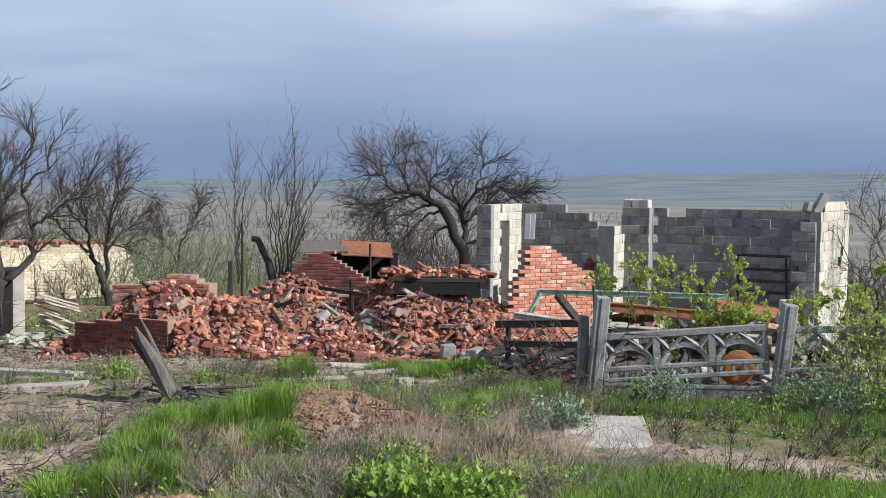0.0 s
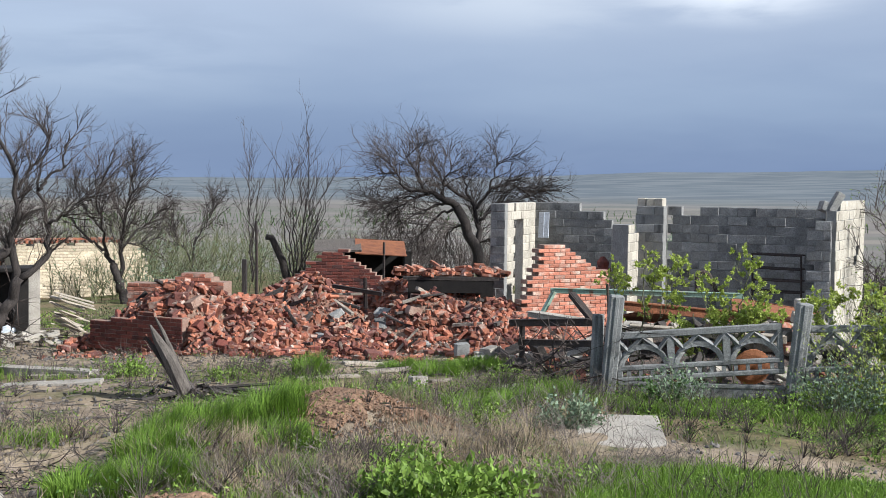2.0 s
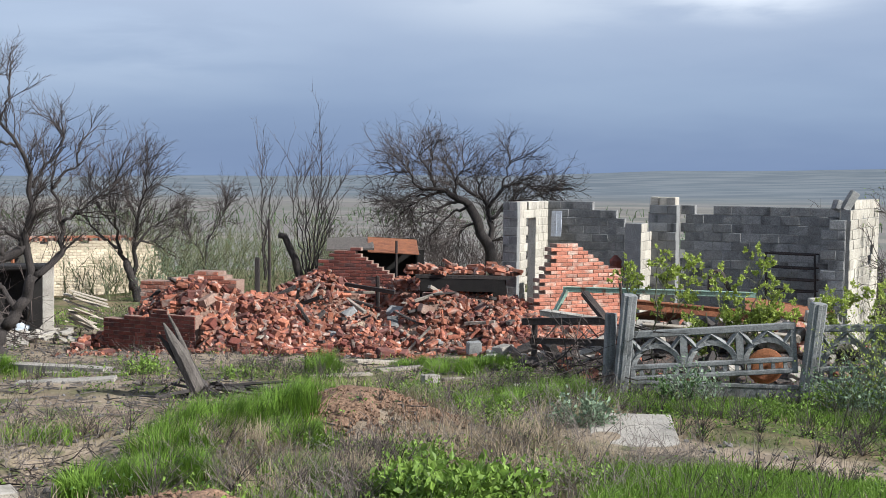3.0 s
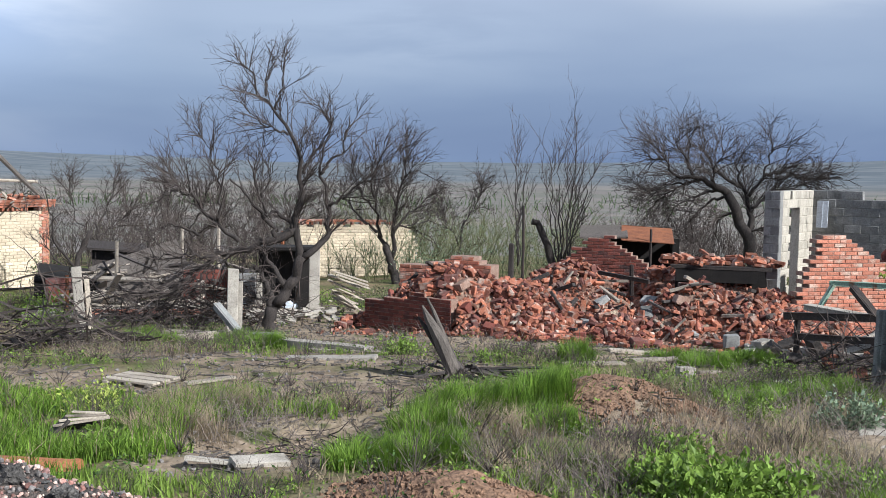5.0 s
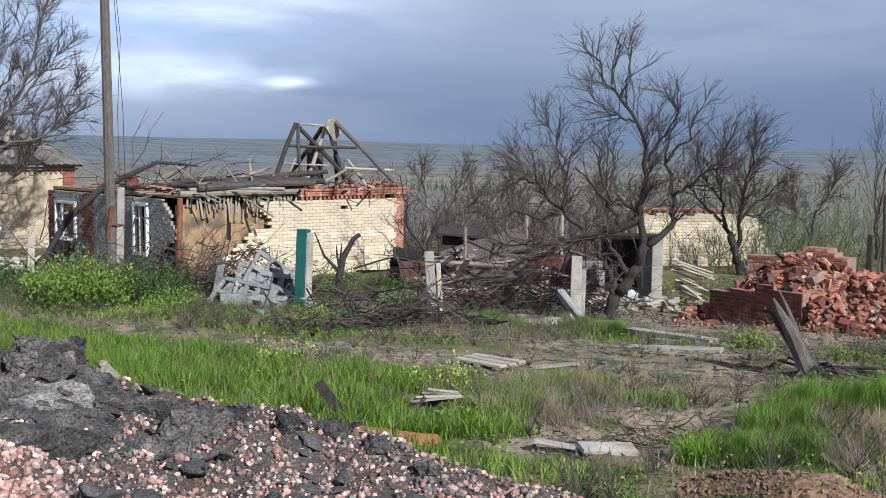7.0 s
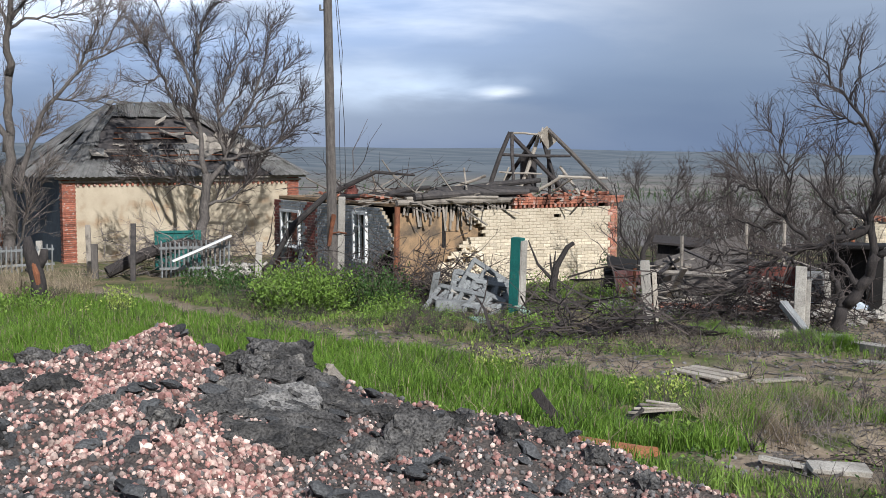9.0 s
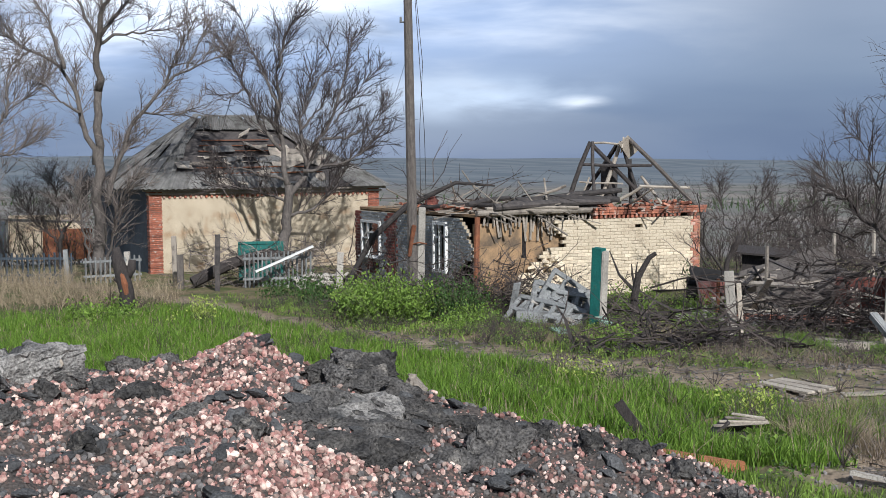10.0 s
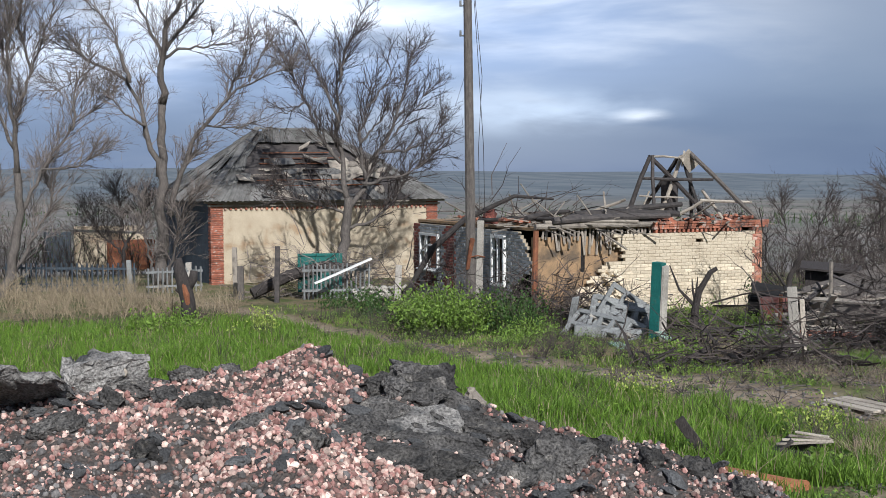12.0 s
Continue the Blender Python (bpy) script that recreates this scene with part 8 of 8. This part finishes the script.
# dry stalk clumps
for k, (cx, cy, r, h, n) in enumerate(((-2.2, 10.3, 0.8, 0.34, 900), (-1.2, 9.3, 0.9, 0.3, 1000), (-0.9, 13.2, 0.9, 0.34, 800), (0.2, 11.5, 1.1, 0.3, 1100), (0.9, 10.4, 0.9, 0.3, 900), (1.2, 13.6, 0.8, 0.3, 600), (-5.3, 10.4, 0.6, 0.34, 900),
                                       (-5.5, 11.6, 0.8, 0.34, 1300), (-4.6, 12.2, 0.9, 0.25, 700), (0.6, 9.2, 0.7, 0.26, 600), (-12.5, 17.0, 1.2, 0.4, 700), (-9.3, 16.4, 1.5, 0.3, 700))):
    tussock(cx, cy, r, h, n, M_STRAW, 200 + k, "clump of dry straw stalks", "dry_stalks", 0.75, 0.006)


def weed(x, y, r, h, n, size, m, label, seed, name="weed_plant", up=0.5):
    """A leafy herb or bush: stems with many single leaves."""
    rs = np.random.RandomState(seed)
    w = thing(name, pose(x, y, gz(x, y) - 0.02), label, "plant")
    k = max(10, n // 25)
    a, q = rs.uniform(0, 2 * np.pi, k), r * 0.5 * np.sqrt(rs.rand(k))
    pos = np.column_stack([np.cos(a) * q, np.sin(a) * q, 0 * a])
    d = np.column_stack([np.cos(a) * rs.uniform(0, 0.9, k), np.sin(a) * rs.uniform(0, 0.9, k), np.full(k, 1.0)])
    V, T, P, D = twigs(pos, d, np.full(k, h) * rs.uniform(0.6, 1.1, k), np.full(k, 0.006), 0.02, 0.15, rs)
    part("stem", Geo().add(V, T), M_OLIVE, w, kind="stuff")
    q, dd, _ = spread(P, D, n, rs, 0.08, 1.4); dd[:, 2] += up * 0.3
    part("foliage", leaf_geo(q + rs.normal(0, r * 0.12, q.shape), dd, size, rs), m, w)
    return w


for row in ((-0.1, 8.3, 0.55, 0.34, 1500, 0.085, M_LEAF, "bright green leafy weed beside dry grass", 1), (0.35, 8.6, 0.4, 0.28, 800, 0.08, M_LEAF, "bright green leafy weed beside dry grass", 2), (-0.45, 8.7, 0.35, 0.24, 600, 0.08, M_LEAF, "bright green leafy weed beside dry grass", 3),
            (1.35, 13.0, 0.4, 0.36, 900, 0.07, M_GLEAF, "grey-green wormwood bush by the slab", 4), (3.0, 15.3, 0.4, 0.55, 800, 0.06, M_GLEAF, "grey-green wormwood bush at the fence", 5), (2.75, 14.9, 0.35, 0.4, 400, 0.06, M_DLEAF, "dark green nettle clump at the fence", 6),
            (4.0, 14.4, 0.5, 0.3, 500, 0.06, M_LEAF, "green nettle clump at the fence foot", 7), (4.9, 15.0, 0.5, 0.5, 700, 0.06, M_LEAF, "green nettle bush by the fence post", 8), (5.6, 14.8, 0.6, 0.5, 800, 0.06, M_LEAF, "tall green nettle bush by the fence", 9), (6.2, 14.4, 0.6, 0.5, 1200, 0.06, M_DLEAF, "dark green nettle bush by the fence", 10),
            (5.8, 15.2, 0.9, 1.6, 1700, 0.055, M_YLEAF, "tall yellow-green shrub grown over the fence", 41), (6.5, 15.2, 0.9, 1.9, 1900, 0.055, M_GLEAF, "tall grey-green shrub grown over the fence", 42), (5.1, 14.9, 0.6, 0.8, 1500, 0.06, M_GLEAF, "grey-green nettles before the fence post", 43),
            (-19.0, 16.7, 1.2, 1.05, 6500, 0.09, M_LEAF, "bright green elder bush beside the track", 11), (-18.2, 18.0, 1.0, 1.0, 2600, 0.085, M_DLEAF, "dark green bush beside the brambles", 12), (-20.9, 17.6, 1.0, 0.8, 3000, 0.09, M_LEAF, "green bush beside the track", 13), (-17.1, 17.6, 0.8, 0.5, 1000, 0.07, M_LEAF, "low green weeds at the heap foot", 14),
            (-23.5, 18.6, 1.2, 0.5, 1300, 0.09, M_DLEAF, "low dark weeds along the track", 15), (-26.5, 19.6, 1.4, 0.5, 1300, 0.09, M_DLEAF, "low dark weeds before the picket fence", 16), (-16.6, 22.2, 1.0, 0.7, 1100, 0.08, M_LEAF, "green weeds before the brick house", 17), (-14.6, 22.6, 0.9, 0.55, 900, 0.08, M_LEAF, "green weeds in the yard", 18),
            (-13.3, 20.4, 0.8, 0.4, 700, 0.07, M_LEAF, "low green weeds behind the gate post", 19), (-18.3, 28.2, 0.6, 1.0, 700, 0.08, M_DLEAF, "dark weed at the house corner", 20), (-9.3, 35.2, 1.6, 1.2, 900, 0.09, M_GLEAF, "grey-green shrub before the shed", 21), (-7.7, 26.2, 1.0, 0.9, 700, 0.07, M_OLIVE, "brown-green shrub behind the rubble", 22),
            (-5.0, 17.6, 0.5, 0.25, 500, 0.07, M_LEAF, "low green weed in the yard", 23), (-3.6, 17.6, 0.4, 0.2, 350, 0.07, M_LEAF, "low green weed in the yard", 24), (-0.6, 16.0, 0.5, 0.22, 500, 0.06, M_LEAF, "low green weed in the grass", 25), (0.8, 17.6, 0.5, 0.24, 450, 0.06, M_LEAF, "low green weed near the rubble", 26), (0.3, 12.6, 0.5, 0.25, 600, 0.05, M_LEAF, "low green weed in the grass", 27),
            (-0.4, 10.3, 0.5, 0.22, 600, 0.05, M_LEAF, "low green weed in the grass", 28), (0.9, 9.3, 0.5, 0.25, 700, 0.05, M_LEAF, "low green weed beside dry stalks", 29), (-5.4, 9.3, 0.3, 0.25, 200, 0.09, M_LEAF, "broad-leaved weed in the verge", 30), (-12.4, 16.0, 0.9, 0.3, 700, 0.07, M_LEAF, "low green weeds by the brushwood", 31),
            (-16.0, 15.9, 1.0, 0.3, 900, 0.07, M_LEAF, "low green weeds along the track", 32), (-21.8, 13.6, 0.6, 0.7, 500, 0.07, M_YLEAF, "pale yellow-green weed in the verge", 33), (-9.8, 12.0, 0.7, 0.35, 500, 0.05, M_YLEAF, "yellowish flowering weed in the verge", 34), (-6.9, 11.4, 0.7, 0.35, 500, 0.05, M_YLEAF, "yellowish flowering weed in the verge", 35), (-24.5, 12.6, 1.3, 0.45, 1100, 0.09, M_LEAF, "bright green herbs round the old stump", 36)):
    weed(*row)


def sapling(x, y, h, lean, n, label, seed, r=0.35):
    return tree(x, y, [(.018, .012, [(0, 0), (lean * .3, h * .5), (lean, h)]), (.012, .006, [(lean * .15, h * .25), (-r * .6, h * .5), (-r * .8, h * .8)]), (.012, .006, [(lean * .2, h * .35), (r * .7, h * .6), (r, h * .85)]), (.01, .005, [(lean * .3, h * .5), (r * .4, h * .7), (r * .3, h * .95)])],
                label, 1.0, bark=M_OLIVE, twig=M_OLIVE, seed=seed, counts=(30, 90, 150), lens=(.4, .24, .14), up=0.5, r_twig=0.005, name="sapling", group="green saplings", leaves=(n * 8, 0.055, M_YLEAF), wig=0.15)


sapling(2.85, 17.6, 1.95, 0.1, 420, "young maple sapling with fresh yellow-green leaves", 1, 0.5)
sapling(4.1, 17.0, 1.95, 0.25, 520, "young maple sapling with fresh yellow-green leaves", 2, 0.45)
sapling(3.8, 17.2, 1.2, -0.2, 320, "small maple sapling behind the fence", 3, 0.5)
sapling(6.3, 15.7, 1.75, -0.1, 520, "green sapling growing over the fence", 4, 0.6)
sapling(5.9, 16.9, 1.5, 0.1, 420, "green sapling behind the fence", 5, 0.6)
sapling(7.0, 18.5, 1.9, 0.0, 500, "green sapling by the block wall", 6, 0.7)
# scattered low herbs
x, y, az, d, rs = region(-26, 78, 7.2, 32, 26000, 61)
dens = vnoise(x, y, 1.2, 62) + rs.normal(0, 0.3, len(x))
keep = free(x, y) & ((bare(x, y) < 0.45) | (rs.rand(len(x)) < 0.22)) & (dens > -0.15) & ~((az > 30) & (d < np.interp(az, TRACK_AZ, TRACK_D) - 1) & (rs.rand(len(x)) < 0.8))
x, y, z = x[keep], y[keep], ground_z(x[keep], y[keep])
per = 16
for m_, lab, sel in ((M_LEAF, "low fresh green herbs scattered over the yard", rs.rand(len(x)) < 0.6), (M_DLEAF, "dark green herbs scattered over the yard", rs.rand(len(x)) < 0.3), (M_TWIG, "dead brown herb stalks scattered over the yard", rs.rand(len(x)) < 0.28)):
    n = int(sel.sum())
    px_, py_, pz_ = (np.repeat(q[sel], per) for q in (x, y, z))
    sz = np.repeat(rs.uniform(0.05, 0.2, n), per)
    off = rs.normal(0, 1, (n * per, 3)) * sz[:, None] * (0.6, 0.6, 0.0)
    pos = np.column_stack([px_, py_, pz_]) + off; pos[:, 2] += rs.rand(n * per) * sz * 1.1
    dirs = off + rs.normal(0, 0.05, off.shape); dirs[:, 2] += 0.06
    if m_ is M_TWIG:
        V, T, _, _ = twigs(np.column_stack([px_, py_, pz_]), dirs + (0, 0, 0.12), sz * 2.2, np.full(n * per, 0.004), 0.0, 0.2, rs, 3)
        g = Geo().add(V, T)
    else:
        g = leaf_geo(pos, dirs, 0.038, rs)
    single("herb_patch", g, m_, lab, "herbs", kind="stuff")
# clods and litter on the bare ground
rs = np.random.RandomState(77)
x, y, az, d, _ = region(-24, 66, 8.5, 26, 22000, 78)
keep = (bare(x, y) > 0.5) & free(x, y)
g = Geo()
rk = mesh_arrays(rock_mesh("clod", M_GREYST, 9))
for px_, py_, pz_ in list(zip(x[keep], y[keep], ground_z(x[keep], y[keep])))[:6500]:
    s = 0.012 + 0.08 * rs.rand() ** 2.5
    g.add(*rk, pose(px_, py_, pz_ + s * 0.1, *rs.uniform(0, 360, 3)) @ Matrix.Diagonal((s, s, s * 0.7, 1)))
single("stones_and_clods", g, M_GREYST, "small stones and clods strewn on the dirt", "stones", kind="stuff")
g = Geo()
x, y, az, d, _ = region(-6, 62, 9, 24, 9000, 79)
keep = (bare(x, y) > 0.35) & free(x, y)
for px_, py_, pz_ in list(zip(x[keep], y[keep], ground_z(x[keep], y[keep])))[:1800]:
    L = rs.uniform(0.06, 0.3) + 0.4 * (rs.rand() < 0.04); a = rs.uniform(0, 360)
    g.box(pose(px_, py_, pz_ + 0.02, rs.normal(0, 5), rs.normal(0, 5), a), L, rs.uniform(0.008, 0.022), 0.012)
single("wood_litter", g, M_GBARK, "splinters and twigs strewn over the yard", "litter", kind="stuff")
